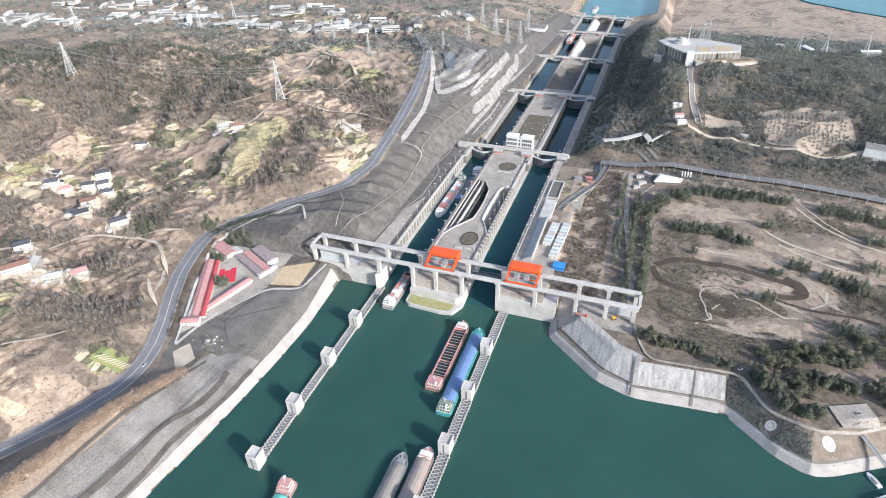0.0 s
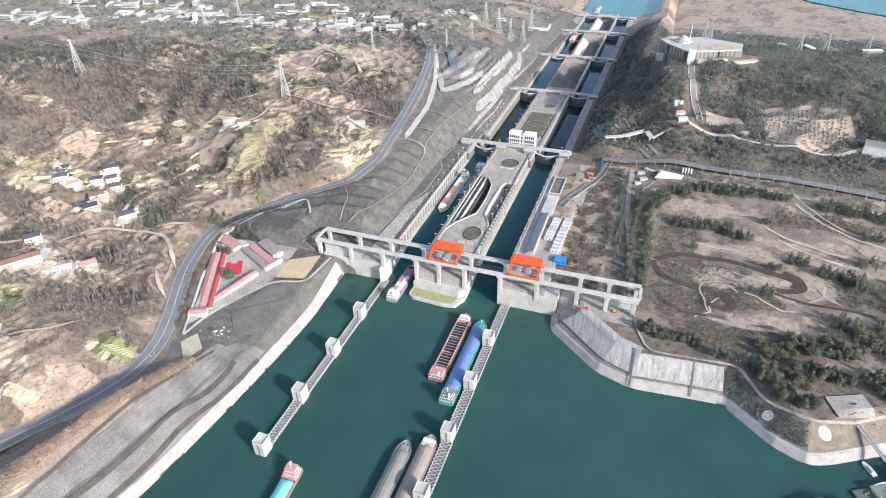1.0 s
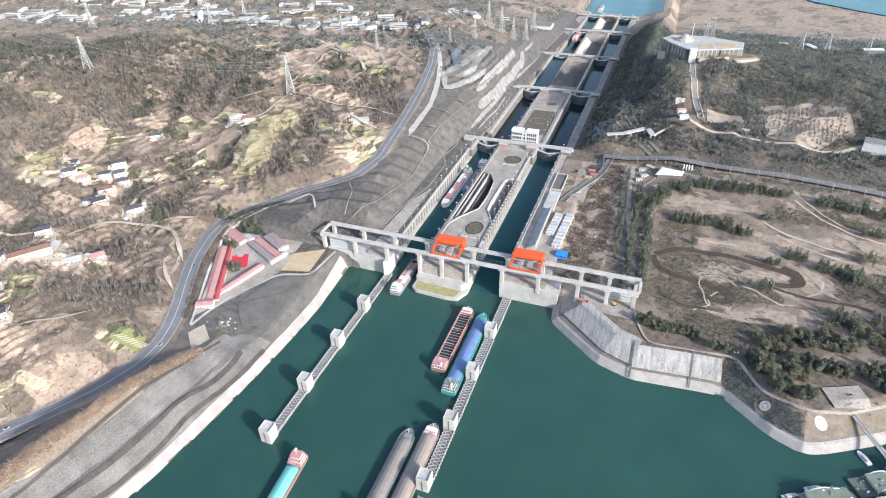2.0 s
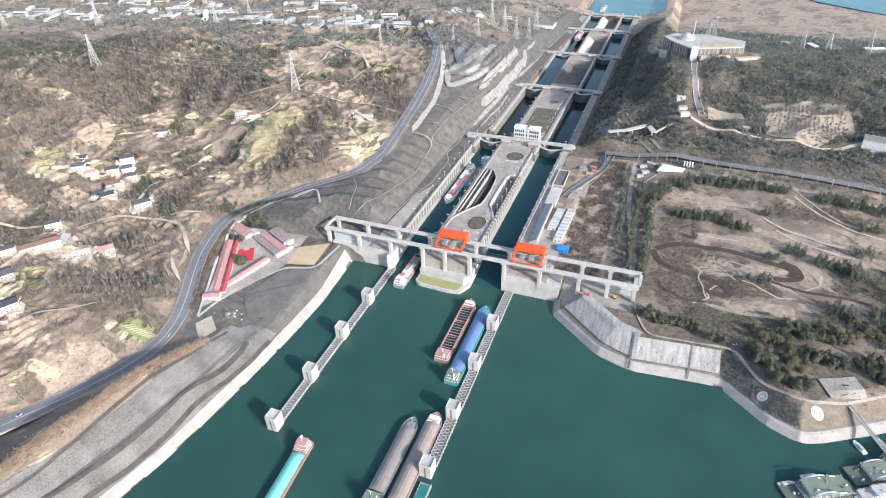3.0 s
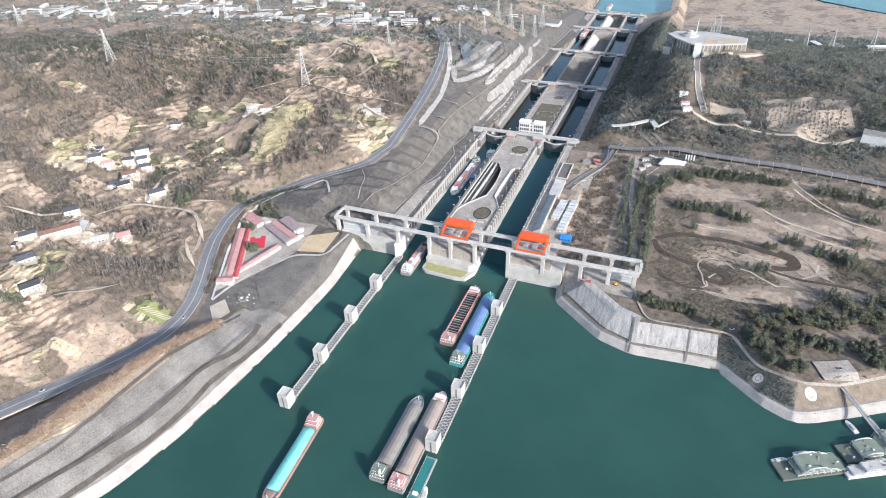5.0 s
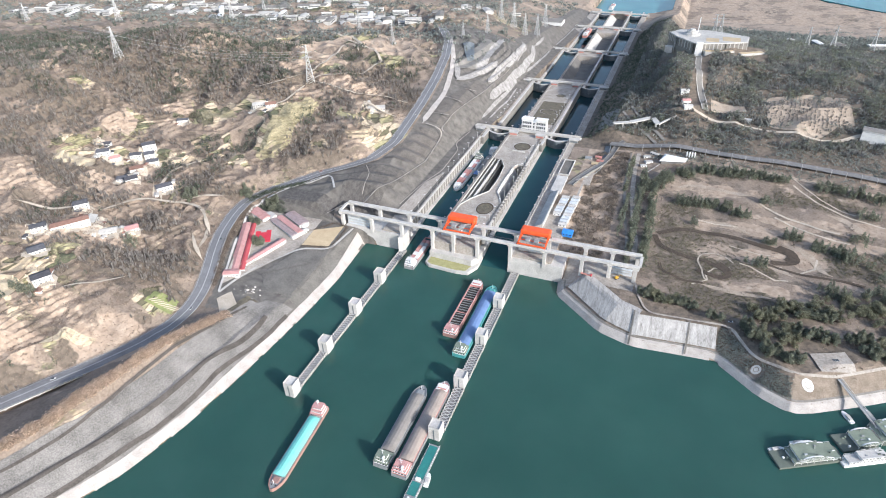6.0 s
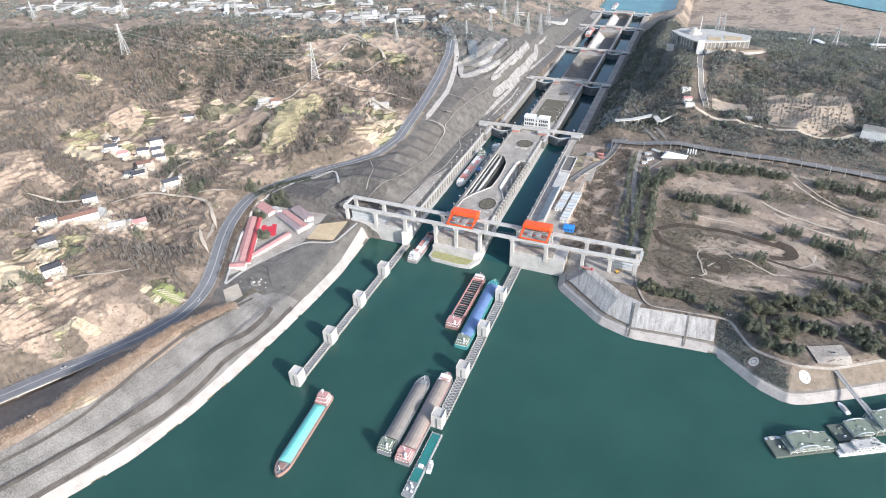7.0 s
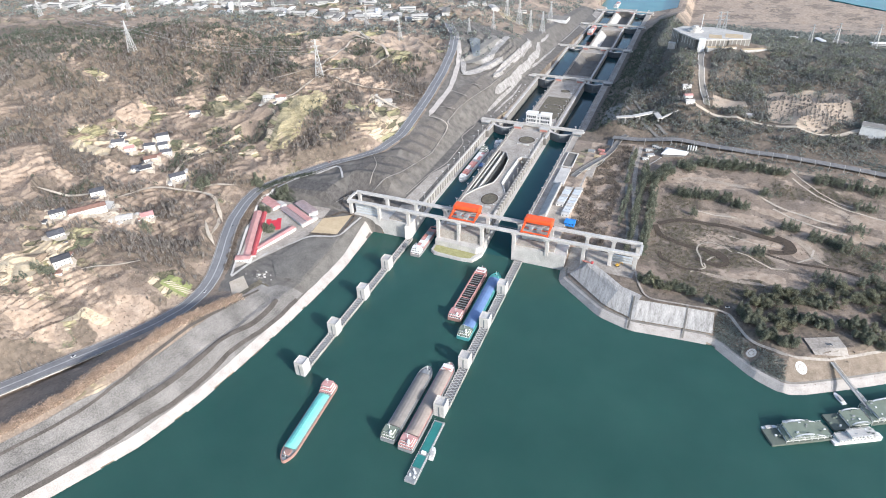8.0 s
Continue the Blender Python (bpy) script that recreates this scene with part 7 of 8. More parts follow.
# ---- far town ----
M["town_wall"] = surface("pale_town_render", (0.40, 0.39, 0.37), (0.62, 0.61, 0.58), 6, 0.9, 1.0, spread=0.2)
def town_block(k):
    g = np.random.RandomState(40 + k)
    L, W, H = g.uniform(18, 44), g.uniform(11, 22), g.choice([5, 8, 8, 11, 14])
    b = thing("town_house", ("pale rendered town building with a grey roof", "white town building with a pale roof", "low workshop with a pale metal roof")[k % 3], "building", "town buildings")
    bm = bmesh.new()
    box(bm, -L / 2, L / 2, -W / 2, W / 2, -3, H)
    part("wall", bm, M["town_wall"], b)
    bm = bmesh.new()
    a = [bm.verts.new(p) for p in ((-L / 2 - .6, -W / 2 - .6, H), (L / 2 + .6, -W / 2 - .6, H), (L / 2 + .6, W / 2 + .6, H), (-L / 2 - .6, W / 2 + .6, H), (-L / 2, 0, H + W * 0.12), (L / 2, 0, H + W * 0.12))]
    for q in ((0, 1, 5, 4), (2, 3, 4, 5), (1, 2, 5), (3, 0, 4), (3, 2, 1, 0)):
        bm.faces.new([a[i] for i in q])
    part("roof", bm, (M["concrete"], M["render_white"], M["concrete_dark"])[k % 3], b)
    for fl in range(int(H / 3.4)):
        bm = bmesh.new()
        box(bm, -L / 2 + 1, L / 2 - 1, -W / 2 - 0.08, -W / 2 + 0.02, fl * 3.3 + 1, fl * 3.3 + 2.5)
        part("window_band", bm, M["window"], b)
    return b


protos = [town_block(k) for k in range(7)]
rt = np.random.RandomState(3)
placed = 0
TOWN = ((-1380, 640, 170, 60, 34), (-1050, 760, 170, 70, 34), (-800, 720, 120, 40, 12), (-560, 760, 110, 45, 22), (-420, 800, 120, 70, 16), (-1250, 880, 260, 80, 30), (-700, 930, 160, 60, 14), (560, 1010, 120, 60, 6), (-300, 1010, 60, 60, 6))
for cx, cy, rx, ry, count in TOWN:
    for _ in range(count):
        x, y = cx + rx * rt.uniform(-1, 1), cy + ry * rt.uniform(-1, 1)
        m = pose(x, y, float(land(x, y)), 0, 0, rt.choice([15, 20, 105, 25, -60]) + rt.uniform(-8, 8))
        if placed < len(protos):
            protos[placed].matrix_basis = m
        else:
            copy_thing(protos[rt.randint(len(protos))], m)
        placed += 1
for x, y, L, W, a in ((-870, 860, 90, 34, 20), (-770, 900, 80, 30, 20), (-985, 830, 70, 30, 20), (-160, 1120, 90, 45, 0)):
    low_house("warehouse", "long grey-roofed warehouse at the edge of town", "warehouse", x, y, L, W, 8, a, M["concrete_dark"], group="warehouses", pitch=0.15, windows=False)

# ---- trees ----
rv = np.random.RandomState(11)


def leaf_cloud(n, rx, rz, leaf, g, cone=0.0):
    """n small leaf sprays in an uneven egg of radius rx and half height rz."""
    th, u, r = g.uniform(0, 2 * math.pi, n), g.uniform(-1, 1, n), g.uniform(0.35, 1.0, n) ** 0.5
    lump = 1 + 0.28 * np.sin(3 * th + 5 * u) + 0.18 * g.randn(n)
    w = np.sqrt(1 - u * u) * (1 - cone * (u + 1) / 2)
    c = np.stack([rx * r * lump * w * np.cos(th), rx * r * lump * w * np.sin(th), rz * u * r], -1)
    return sprays(c, np.full(n, leaf), g)


def sprays(c, size, g):
    n = len(c)
    a = g.randn(n, 3)
    a /= np.linalg.norm(a, axis=1)[:, None]
    b = np.cross(a, g.randn(n, 3))
    b /= np.linalg.norm(b, axis=1)[:, None]
    s = (size * g.uniform(0.6, 1.3, n))[:, None]
    d = np.cross(a, b) * s * 0.35
    v = np.stack([c - a * s, c + b * s * 0.7 + d, c + a * s, c - b * s * 0.7 + d], 1).reshape(-1, 3)
    return v, np.arange(4 * n).reshape(n, 4)


def tree_kind(name, label, H, rx, cone, n, leaf_m, seed):
    g = np.random.RandomState(seed)
    t = thing(name, label, "tree", "park trees")
    bm = bmesh.new()
    ring = [(0.28 * math.cos(k), 0.28 * math.sin(k)) for k in np.arange(0, 6.2, 1.05)]
    prism(bm, ring, -0.8, H * 0.8, 0.3)
    for k in range(5):
        an, z = g.uniform(0, 6.28), H * (0.35 + 0.1 * k)
        beam(bm, (0, 0, z), (rx * 0.6 * math.cos(an), rx * 0.6 * math.sin(an), z + H * 0.12), 0.16)
    part("trunk", bm, M["bark"], t)
    v, q = leaf_cloud(n * 3, rx, H * 0.44, rx * 0.19, g, cone)
    v[:, 2] += H * 0.58
    crown = new("crown", raw_mesh("crown", v, q, leaf_m))
    crown.parent = t
    return t


M["leaf_light"] = surface("olive_leaf", (0.155, 0.16, 0.108), (0.32, 0.315, 0.218), 6, 0.85, 1.0, spread=0.35, island=True)
M["park_leaf"] = surface("park_evergreen_leaf", (0.14, 0.155, 0.118), (0.30, 0.312, 0.23), 6, 0.85, 1.0, spread=0.35, island=True)
M["wood_grey"] = surface("winter_woodland", (0.15, 0.166, 0.148), (0.36, 0.374, 0.335), 38, 0.9, 3.0, spread=0.2, island=True)
kinds = [tree_kind("evergreen_tree", "dark green evergreen tree in the park", H, r, c, n, M["park_leaf"], s) for H, r, c, n, s in ((9, 3.0, 0.6, 110, 1), (7.5, 2.9, 0.45, 100, 2), (10, 3.4, 0.65, 120, 3))]
kinds += [tree_kind("broadleaf_tree", "rounded olive-green tree in the park", H, r, 0.1, n, M["leaf_light"], s) for H, r, n, s in ((8, 3.8, 95, 4), (7, 3.2, 80, 5))]
NORTH_BELT = ((198, 195, 9, 12, 14, 0), (218, 224, 9, 10, 14, 0), (242, 243, 12, 9, 16, 0), (268, 257, 13, 8, 16, 0), (298, 257, 14, 7, 14, 0), (327, 256, 13, 6, 12, 0), (360, 253, 15, 5, 12, 0), (246, 171, 12, 8, 13, 0), (268, 170, 12, 8, 14, 0), (290, 168, 12, 8, 12, 0), (312, 156, 10, 8, 10, 0), (348, 197, 12, 5, 5, 3), (372, 127, 12, 7, 9, 0), (396, 112, 12, 8, 10, 3), (420, 106, 12, 9, 9, 3))
MIDDLE_BELT = ((440, 138, 14, 12, 6, 3), (326, 58, 12, 7, 6, 0), (341, 107, 9, 4, 4, 0), (261, 124, 5, 4, 2, 0), (334, -32, 12, 9, 8, 3), (356, -20, 12, 9, 8, 3), (382, -18, 13, 10, 9, 0), (400, 26, 14, 11, 11, 0), (424, 14, 14, 12, 10, 3), (442, 32, 14, 10, 8, 0), (362, -52, 11, 8, 9, 0), (384, -52, 10, 8, 8, 0), (322, -72, 8, 7, 8, 0), (334, -88, 9, 7, 9, 0), (352, -91, 9, 7, 9, 0))
SHORE_TREES = ((412, -44, 12, 9, 9, 0), (424, -62, 14, 8, 10, 0), (312, -60, 7, 8, 6, 0), (218, -38, 8, 6, 7, 0), (236, -42, 9, 5, 7, 3), (258, -44, 10, 5, 8, 0), (286, -56, 9, 4, 3, 0), (416, 247, 14, 8, 12, 0), (446, 243, 14, 8, 12, 0), (474, 235, 14, 9, 12, 0), (456, 196, 12, 9, 7, 3), (207, 130, 5, 26, 10, 0), (207, 50, 4, 26, 12, 0), (188, 190, 5, 50, 22, 0), (190, 100, 4, 40, 18, 0))
EDGE_TREES = ((191, 30, 3, 30, 12, 0), (168, 230, 3, 50, 14, 3), (174, 120, 3, 50, 14, 3), (345, -60, 14, 12, 8, 3), (395, -5, 16, 14, 10, 3), (440, 0, 14, 14, 8, 3), (450, -40, 14, 14, 9, 3), (460, 60, 16, 16, 9, 3), (470, 110, 14, 14, 7, 3), (-303, -18, 8, 9, 9, 0), (-262, -24, 9, 6, 7, 0), (-232, -98, 6, 6, 6, 0), (-262, -62, 8, 3, 5, 0), (-357, -66, 9, 6, 7, 0), (-343, -178, 7, 6, 4, 0))
WEST_TREES = ((206, 160, 5, 34, 16, 0), (208, 80, 5, 34, 16, 0), (206, 25, 5, 22, 10, 0), (212, 212, 7, 18, 12, 0), (300, 262, 40, 5, 16, 0), (430, 90, 14, 12, 6, 3), (455, 20, 12, 12, 7, 3), (-350, -300, 8, 7, 5, 0),)
BELTS = NORTH_BELT + MIDDLE_BELT + SHORE_TREES + EDGE_TREES + WEST_TREES
used = [0] * len(kinds)
far_trees = []
for cx, cy, rx, ry, count, k0 in BELTS:
    for _ in range(round(count * 2.3)):
        a, r = rv.uniform(0, 6.28), math.sqrt(rv.uniform(0, 1)) * (1.1 if cy > 20 or k0 == 0 else 1.45)
        x, y = cx + rx * r * math.cos(a), cy + ry * r * math.sin(a)
        k = k0 + rv.randint(2) if k0 else rv.randint(3)
        if cy > 20 or cy < -100:
            far_trees.append((x, y))
            continue
        s = rv.uniform(0.75, 1.25)
        m = pose(x, y, float(land(x, y)), rv.uniform(-3, 3), rv.uniform(-3, 3), rv.uniform(0, 360)) @ Matrix.Diagonal((s, s, s * rv.uniform(0.85, 1.2), 1))
        if not used[k]:
            used[k] = 1
            kinds[k].matrix_basis = m
        else:
            sc = kinds[k].scale.copy()
            kinds[k].scale = (1, 1, 1)
            copy_thing(kinds[k], m)
            kinds[k].scale = sc


def thicket(name, label, cat, x, y, size, tall, per, material, seed, leaf=0.42, cone=0.0):
    """Many uneven clumps of small sprays standing on the ground, as one mesh."""
    g = np.random.RandomState(seed)
    n = len(x)
    z = land(x, y)
    c = np.repeat(np.stack([x, y, z], -1), per, 0)
    sz = np.repeat(size, per)
    tl = np.repeat(tall, per)
    up = np.clip(g.beta(1.6, 1.6, n * per), 0.05, 1)
    c[:, 0] += sz * (1 - cone * up) * g.normal(0, 0.55, n * per)
    c[:, 1] += sz * (1 - cone * up) * g.normal(0, 0.55, n * per)
    c[:, 2] += tl * up
    v, q = sprays(c, sz * leaf, g)
    tagged(new(name, raw_mesh(name, v, q, material)), label, cat, kind="stuff")


def scatter(n, x0, x1, y0, y1, seed, keep):
    g = np.random.RandomState(seed)
    x, y = g.uniform(x0, x1, n), g.uniform(y0, y1, n)
    e = 2.0
    sl = np.hypot((land(x + e, y) - land(x - e, y)) / (2 * e), (land(x, y + e) - land(x, y - e)) / (2 * e))
    k = keep(x, y, sl, g.uniform(0, 1, n))
    return x[k], y[k]


ft = np.array(far_trees)
thicket("tree_belt", "belts of dark green conifers round the park", "trees", ft[:, 0], ft[:, 1], rv.uniform(2.4, 3.6, len(ft)), rv.uniform(8, 13.5, len(ft)), 60, M["park_leaf"], 24, 0.28, 0.85)
HOUSES = np.array([(h[0], h[1]) for h in VILLAGE])


def clear(x, y):
    xr, _ = road_at(y)
    ok = (x < xr - 9) | (y > 650)
    d = np.min(np.hypot(x[:, None] - HOUSES[None, :, 0], y[:, None] - HOUSES[None, :, 1]), 1)
    return ok & (d > 13)


def bare_wood(name, label, x, y, tall, spread, per, material, seed, wide=0.26):
    """Leafless trees: each a sheaf of upright twig blades, fanning out from the stem, all in one mesh."""
    g = np.random.RandomState(seed)
    n = len(x) * per
    base = np.repeat(np.stack([x, y, land(x, y)], -1), per, 0)
    h, r = np.repeat(tall, per) * g.uniform(0.55, 1.1, n), np.repeat(spread, per)
    lean = np.stack([g.normal(0, 1, n) * r, g.normal(0, 1, n) * r, np.zeros(n)], -1)
    foot = base + lean * 0.45 + np.stack([0 * h, 0 * h, h * g.uniform(0.0, 0.25, n)], -1)
    tip = base + lean * 1.0 + np.stack([0 * h, 0 * h, h], -1)
    a = g.uniform(0, 2 * math.pi, n)
    w = np.stack([np.cos(a), np.sin(a), 0 * a], -1) * (wide * g.uniform(0.7, 1.5, n) * (0.5 + r))[:, None]
    mid = (foot + tip) / 2 + lean * 0.12
    v = np.stack([foot, mid + w, tip, mid - w], 1).reshape(-1, 3)
    tagged(new(name, raw_mesh(name, v, np.arange(4 * n).reshape(n, 4), material)), label, "trees", kind="stuff")


M["twig"] = surface("winter_twigs", (0.18, 0.162, 0.145), (0.365, 0.33, 0.295), 30, 0.95, 2.0, spread=0.3, island=True)
woods = lambda x, y, s, u: clear(x, y) & (u < 1.0 * zone(x, y, BRUSH) ** 1.5 + 0.30 * zone(x, y, COPSES) + np.clip(0.55 * waves(x, y, 75, 26) - 0.05, 0, 0.5) * (1 - np.maximum(zone(x, y, BARE), zone(x, y, FIELDS))) - 0.9 * zone(x, y, OPEN_SLOPES))
x, y = scatter(29000, -900, -180, -450, 620, 1, woods)
bare_wood("bare_wood", "grey-brown leafless woodland over the hillside", x, y, rv.uniform(4.5, 9.5, len(x)), rv.uniform(0.7, 1.5, len(x)), 9, M["twig"], 2)
brushy = lambda x, y, s, u: clear(x, y) & (zone(x, y, OPEN_SLOPES) < 0.5) & (u < 0.10 + 0.22 * np.clip(s - 0.5, 0, 1) + 0.30 * np.clip(waves(x, y, 45, 27), 0, 1) - 0.10 * zone(x, y, FIELDS) - 0.05 * zone(x, y, BARE))
x, y = scatter(34000, -780, -180, -450, 580, 21, brushy)
thicket("scrub", "low brown scrub on the banks between fields", "scrub", x, y, rv.uniform(0.9, 2.0, len(x)), rv.uniform(1, 3, len(x)), 8, M["scrub"], 2, 0.34)
ever = lambda x, y, s, u: clear(x, y) & (u < 1.2 * zone(x, y, COPSES) ** 1.3 + 0.10 * np.clip(waves(x, y, 70, 42), 0, 1) * (1 - np.maximum(zone(x, y, BARE), zone(x, y, FIELDS))))
x, y = scatter(30000, -1300, -180, -450, 720, 3, ever)
thicket("evergreen_copse", "dark evergreen copses among the fields", "trees", x, y, rv.uniform(2.4, 4.2, len(x)), rv.uniform(5, 11, len(x)), 16, M["leaf"], 4, 0.30, 0.5)
far_w = lambda x, y, s, u: u < np.clip(0.55 + 0.6 * waves(x, y, 260, 43), 0, 1)
x, y = scatter(11000, -1800, -150, 480, 1600, 5, far_w)
x2, y2 = scatter(9000, 240, 1400, 1000, 1450, 6, lambda x, y, s, u: u < np.clip(0.75 + 0.5 * waves(x, y, 200, 65) - np.clip((y - 1200) / 200, 0, 1), 0, 1))
x, y = np.append(x, x2), np.append(y, y2)
thicket("far_wood", "distant grey-green woodland behind the town", "trees", x, y, rv.uniform(4, 8, len(x)), rv.uniform(5, 10, len(x)), 7, M["wood_grey"], 6)
off_stairs = lambda x, y: ~((x > 165) & (x < 345) & (y > 605) & (y < 720)) & ~((x > 228) & (x < 254) & (y > 400) & (y < 620)) & (y > 334)
ORCHARD = ((405, 430, 46, 48), (370, 435, 26, 40), (430, 445, 28, 36), (289, 427, 26, 14))
near_rail = lambda x, y: np.abs(y - np.interp(x, [p[0] for p in RAIL], [p[1] for p in RAIL])) < 10
open_h = lambda x, y: np.maximum(zone(x, y, ORCHARD), np.clip((10 - np.abs(y - np.interp(x, (236, 250, 299, 362, 408, 446, 467, 640), (400, 397, 384, 374, 367, 377, 388, 380)))) / 5, 0, 1))
hill = lambda x, y, s, u: (u < (0.30 + 0.8 * np.clip(0.35 + waves(x, y, 120, 44) + 0.5 * waves(x, y, 45, 67), 0, 1)) * (1 - 0.97 * open_h(x, y))) & off_stairs(x, y) & ~near_rail(x, y)
M["hill_twig"] = surface("grey_hill_twigs", (0.125, 0.125, 0.118), (0.31, 0.30, 0.275), 34, 0.95, 2.5, spread=0.3, island=True)
x, y = scatter(30000, 130, 860, 312, 1150, 27, lambda x, y, s, u: hill(x, y, s, u * 0.85))
thicket("hill_underwood", "grey-green underwood covering the eastern hill", "trees", x, y, rv.uniform(2.6, 4.6, len(x)), rv.uniform(3, 7, len(x)), 11, M["wood_grey"], 28, 0.3)
x, y = scatter(15000, 130, 860, 312, 1150, 7, lambda x, y, s, u: hill(x, y, s, u))
bare_wood("hill_wood", "grey-green winter woodland on the eastern hill", x, y, rv.uniform(4, 9, len(x)), rv.uniform(1.2, 2.4, len(x)), 10, M["hill_twig"], 8, 0.3)
x, y = scatter(22000, 150, 860, 312, 1100, 9, lambda x, y, s, u: hill(x, y, s, 0.1 + u) & (waves(x, y, 90, 63) + 0.6 * waves(x, y, 35, 68) > -0.1))
thicket("hill_evergreens", "dark green evergreens scattered through the hill wood", "trees", x, y, rv.uniform(2.4, 4.4, len(x)), rv.uniform(5, 11, len(x)), 16, M["park_leaf"], 10, 0.30, 0.4)
g = np.random.RandomState(93)
u, v = np.meshgrid(np.arange(-66, 66, 6.0), np.arange(-68, 68, 3.4))
x, y = (405 + u * 0.97 + v * 0.12 + g.normal(0, 0.7, u.shape)).ravel(), (428 + u * 0.15 + v + g.normal(0, 0.7, u.shape)).ravel()
k = (zone(x, y, ORCHARD[:3]) > 0.8) & (g.rand(len(x)) < 0.85)
bare_wood("orchard", "rows of small leafless fruit trees on bare soil", x[k], y[k], g.uniform(2.2, 4.2, k.sum()), g.uniform(0.5, 0.9, k.sum()), 12, M["twig"], 94, 0.3)
# dark sprays added over the bare cut cliff in place of its shadow
x, y = scatter(4200, 84, 160, 335, 1200, 29, lambda x, y, s, u: (u < 0.75 + 0.4 * waves(x, y, 60, 64)) & (s > 0.25))
thicket("cliff_scrub", "dark evergreen sprays added on the cut cliff to stand for its shadow", "scrub", x, y, rv.uniform(1.8, 3.6, len(x)), rv.uniform(1.0, 3, len(x)), 9, M["leaf"], 30, 0.4)
slope_e = lambda x, y, s, u: (u < np.clip(0.55 + 0.6 * waves(x, y, 70, 45), 0, 1)) & ~near_rail(x, y)
x, y = scatter(3600, 190, 700, 278, 336, 12, slope_e)
x2, y2 = scatter(1200, 200, 520, 262, 290, 13, lambda x, y, s, u: slope_e(x, y, s, u * 2.2) & (x > 240))
thicket("slope_scrub", "dark scrub on the slope above the park", "scrub", np.append(x, x2), np.append(y, y2), rv.uniform(1.5, 2.6, len(x) + len(x2)), rv.uniform(1.5, 3.5, len(x) + len(x2)), 7, M["wood_grey"], 14)
M["strip_scrub"] = surface("pale_brown_scrub", (0.18, 0.148, 0.118), (0.37, 0.31, 0.25), 12, 0.95, 1.5, spread=0.25, island=True)
x, y = scatter(4200, 114, 162, 10, 290, 15, lambda x, y, s, u: u < np.clip(0.6 + 0.6 * waves(x, y, 40, 46), 0, 1))
thicket("strip_scrub", "brown scrub between the quay and the road", "scrub", x, y, rv.uniform(1.3, 2.6, len(x)), rv.uniform(1.2, 3, len(x)), 6, M["strip_scrub"], 16)
x, y = scatter(2600, 205, 500, -95, 290, 17, lambda x, y, s, u: u < np.clip(0.6 * waves(x, y, 55, 47) + 0.2 * waves(x, y, 18, 48), 0, 0.7))
thicket("park_scrub", "low leafless bushes in the park", "bushes", x, y, rv.uniform(0.9, 2.0, len(x)), rv.uniform(0.8, 2.2, len(x)), 6, M["scrub"], 18)
TUFT = surface("dry_grass_tufts", (0.19, 0.145, 0.115), (0.38, 0.305, 0.245), 14, 0.95, 1.5, spread=0.3, island=True)
x, y = scatter(90000, -720, -190, -430, 330, 31, lambda x, y, s, u: clear(x, y) & (u < 0.75 - 0.6 * zone(x, y, FIELDS)))
thicket("dry_grass", "pinkish-brown tufts of dry grass on the hillside", "grass", x, y, rv.uniform(0.9, 1.9, len(x)), rv.uniform(0.4, 1.6, len(x)), 2, TUFT, 32, 0.5)
x, y = scatter(30000, 150, 520, -90, 330, 33, lambda x, y, s, u: (shore_distance(x, y) > 48) & (u < 0.22 + 0.4 * waves(x, y, 45, 66)))
PARK_TUFT = surface("brown_park_grass", (0.185, 0.142, 0.10), (0.36, 0.292, 0.215), 14, 0.95, 1.5, spread=0.2, island=True)
thicket("park_grass", "brown tufts of dry grass in the park", "grass", x, y, rv.uniform(0.7, 1.5, len(x)), rv.uniform(0.2, 0.6, len(x)), 2, PARK_TUFT, 34, 0.5)
x, y = scatter(4600, 291, 352, -132, -62, 19, lambda x, y, s, u: (y > np.interp(x, [p[0] for p in EAST_SHORE], [p[1] for p in EAST_SHORE]) + 10) & (y < np.interp(x, [p[0] for p in SHORE_PATH], [p[1] for p in SHORE_PATH]) - 3) & (np.hypot(x - 324, y + 106) > 6.5))
thicket("bank_scrub", "dark scrub on the shore bank", "scrub", x, y, rv.uniform(0.9, 1.7, len(x)), rv.uniform(0.5, 1.6, len(x)), 6, M["wood_grey"], 20)
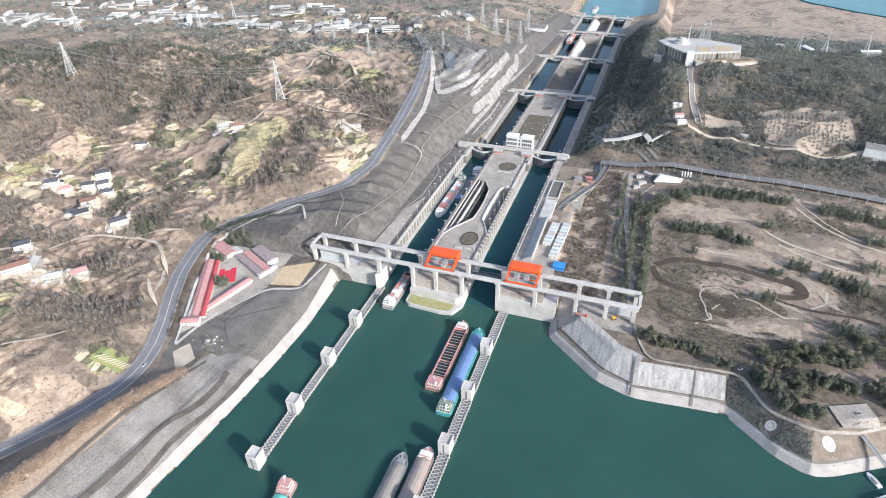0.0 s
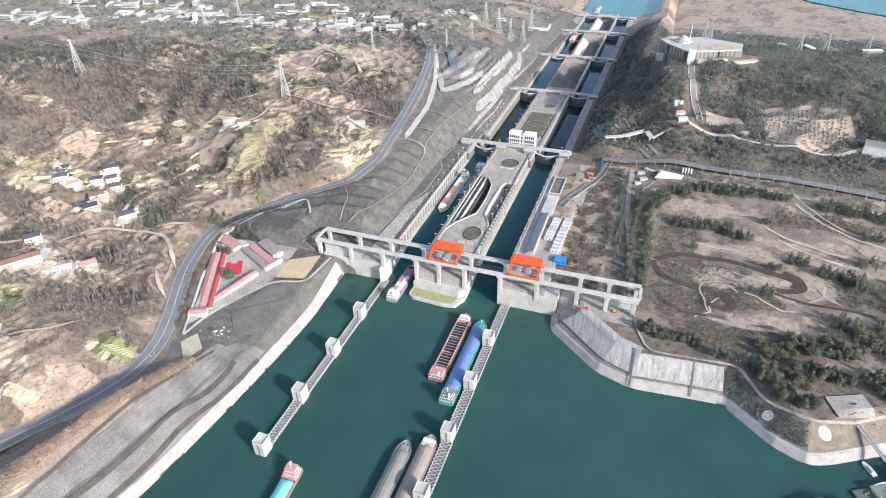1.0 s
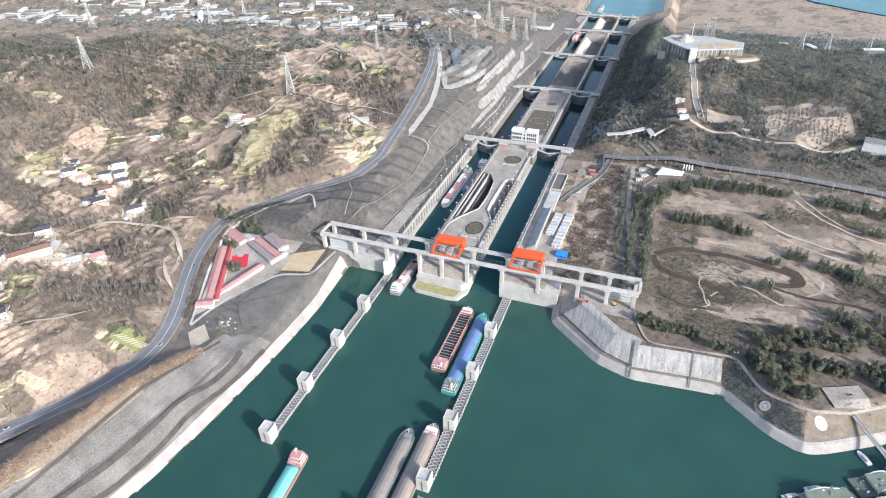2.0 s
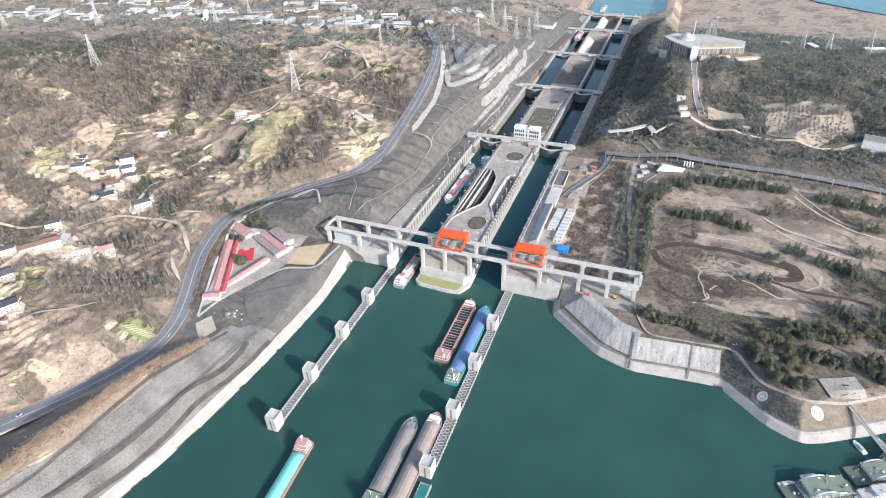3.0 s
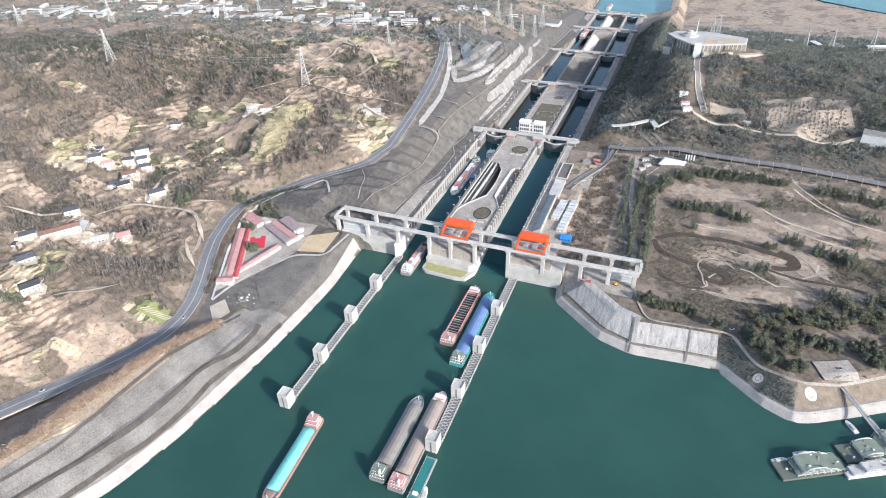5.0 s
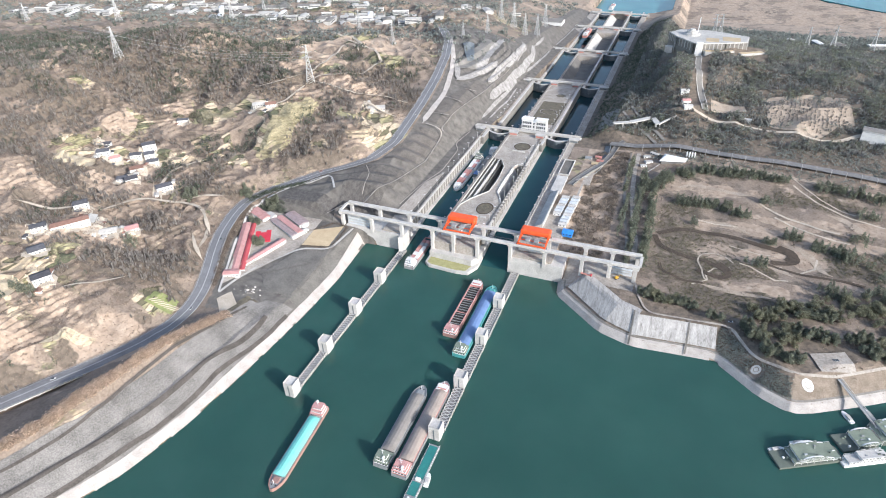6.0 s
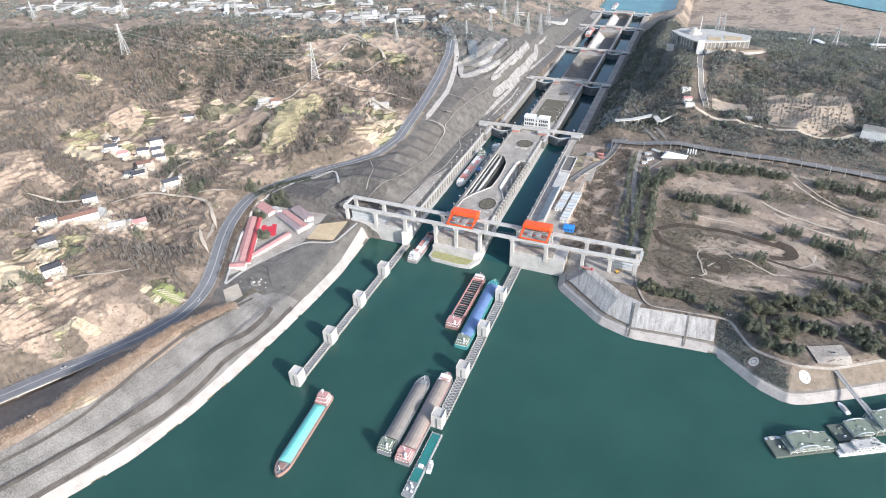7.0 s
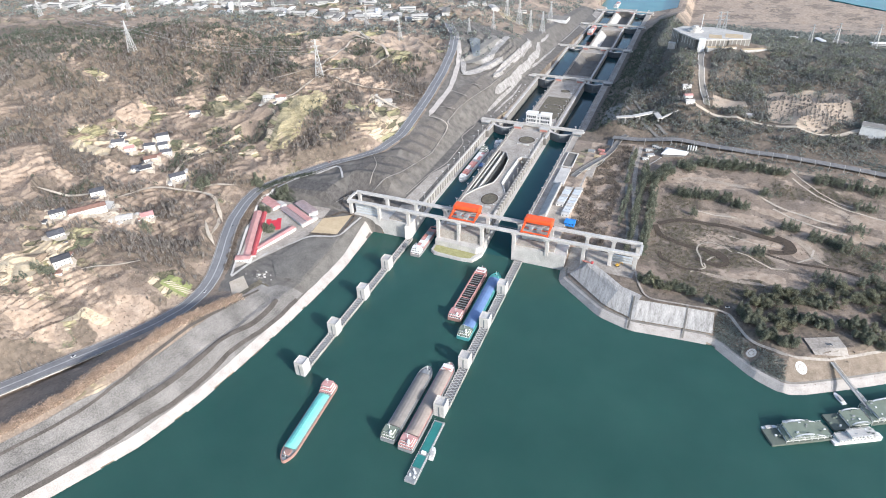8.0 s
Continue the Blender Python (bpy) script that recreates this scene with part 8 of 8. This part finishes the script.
LAWN_TUFT = surface("olive_winter_grass", (0.13, 0.122, 0.075), (0.29, 0.268, 0.175), 16, 0.95, 1.5, spread=0.3, island=True)
x, y = scatter(26000, 205, 480, -60, 245, 35, lambda x, y, s, u: u < 1.2 * zone(x, y, PARK_LAWN) - 0.9 * zone(x, y, PARK_BARE))
thicket("lawn_grass", "olive-brown winter grass of the park lawn", "grass", x, y, rv.uniform(0.7, 1.5, len(x)), rv.uniform(0.15, 0.5, len(x)), 3, LAWN_TUFT, 36, 0.55)
# hedges of the compound
g = np.random.RandomState(71)
q = np.concatenate([smooth_line([(-292, -30), (-283, -8), (-262, 12), (-240, 27)], 0.4), smooth_line([(-278, -27), (-262, -24), (-246, -24)], 0.25)])
thicket("hedge", "dark green hedge inside the road bend", "hedge", q[:, 0] + g.normal(0, 2.4, len(q)), q[:, 1] + g.normal(0, 2.4, len(q)), g.uniform(1.5, 2.6, len(q)), g.uniform(2.5, 5, len(q)), 14, M["leaf"], 72, 0.34)
y = g.uniform(-190, -35, 700)
x = road_at(y)[0] + g.uniform(8, 15, len(y))
thicket("hedge", "brown leafless hedge between road and compound", "hedge", x, y, g.uniform(1.3, 2.2, len(y)), g.uniform(1.5, 3.5, len(y)), 9, M["scrub"], 73, 0.34)
q = smooth_line([(-190, -56), (-168, -24), (-148, -27), (-146, -72), (-180, -82)], 0.5)
thicket("hedge", "dark hedge round the sandy lot", "hedge", q[:, 0] + g.normal(0, 0.9, len(q)), q[:, 1] + g.normal(0, 0.9, len(q)), g.uniform(0.9, 1.5, len(q)), g.uniform(1.0, 2.2, len(q)), 9, M["scrub"], 74, 0.36)
e = np.array(WEST_EDGE)
y = rv.uniform(-520, -222, 1100)
rise_d = np.interp(y, (-380, -290, -250, -215), (66, 64, 58, 50))
x = np.interp(y, e[:, 0], e[:, 1]) - rise_d - np.abs(rv.normal(0, 5.5, len(y))) + 6
thicket("reeds", "tufts of dry straw-coloured reed on the bank top", "reeds", x, y, rv.uniform(1.8, 3.8, len(x)), rv.uniform(1.8, 4.6, len(x)), 30, M["reed"], 22, 0.2)
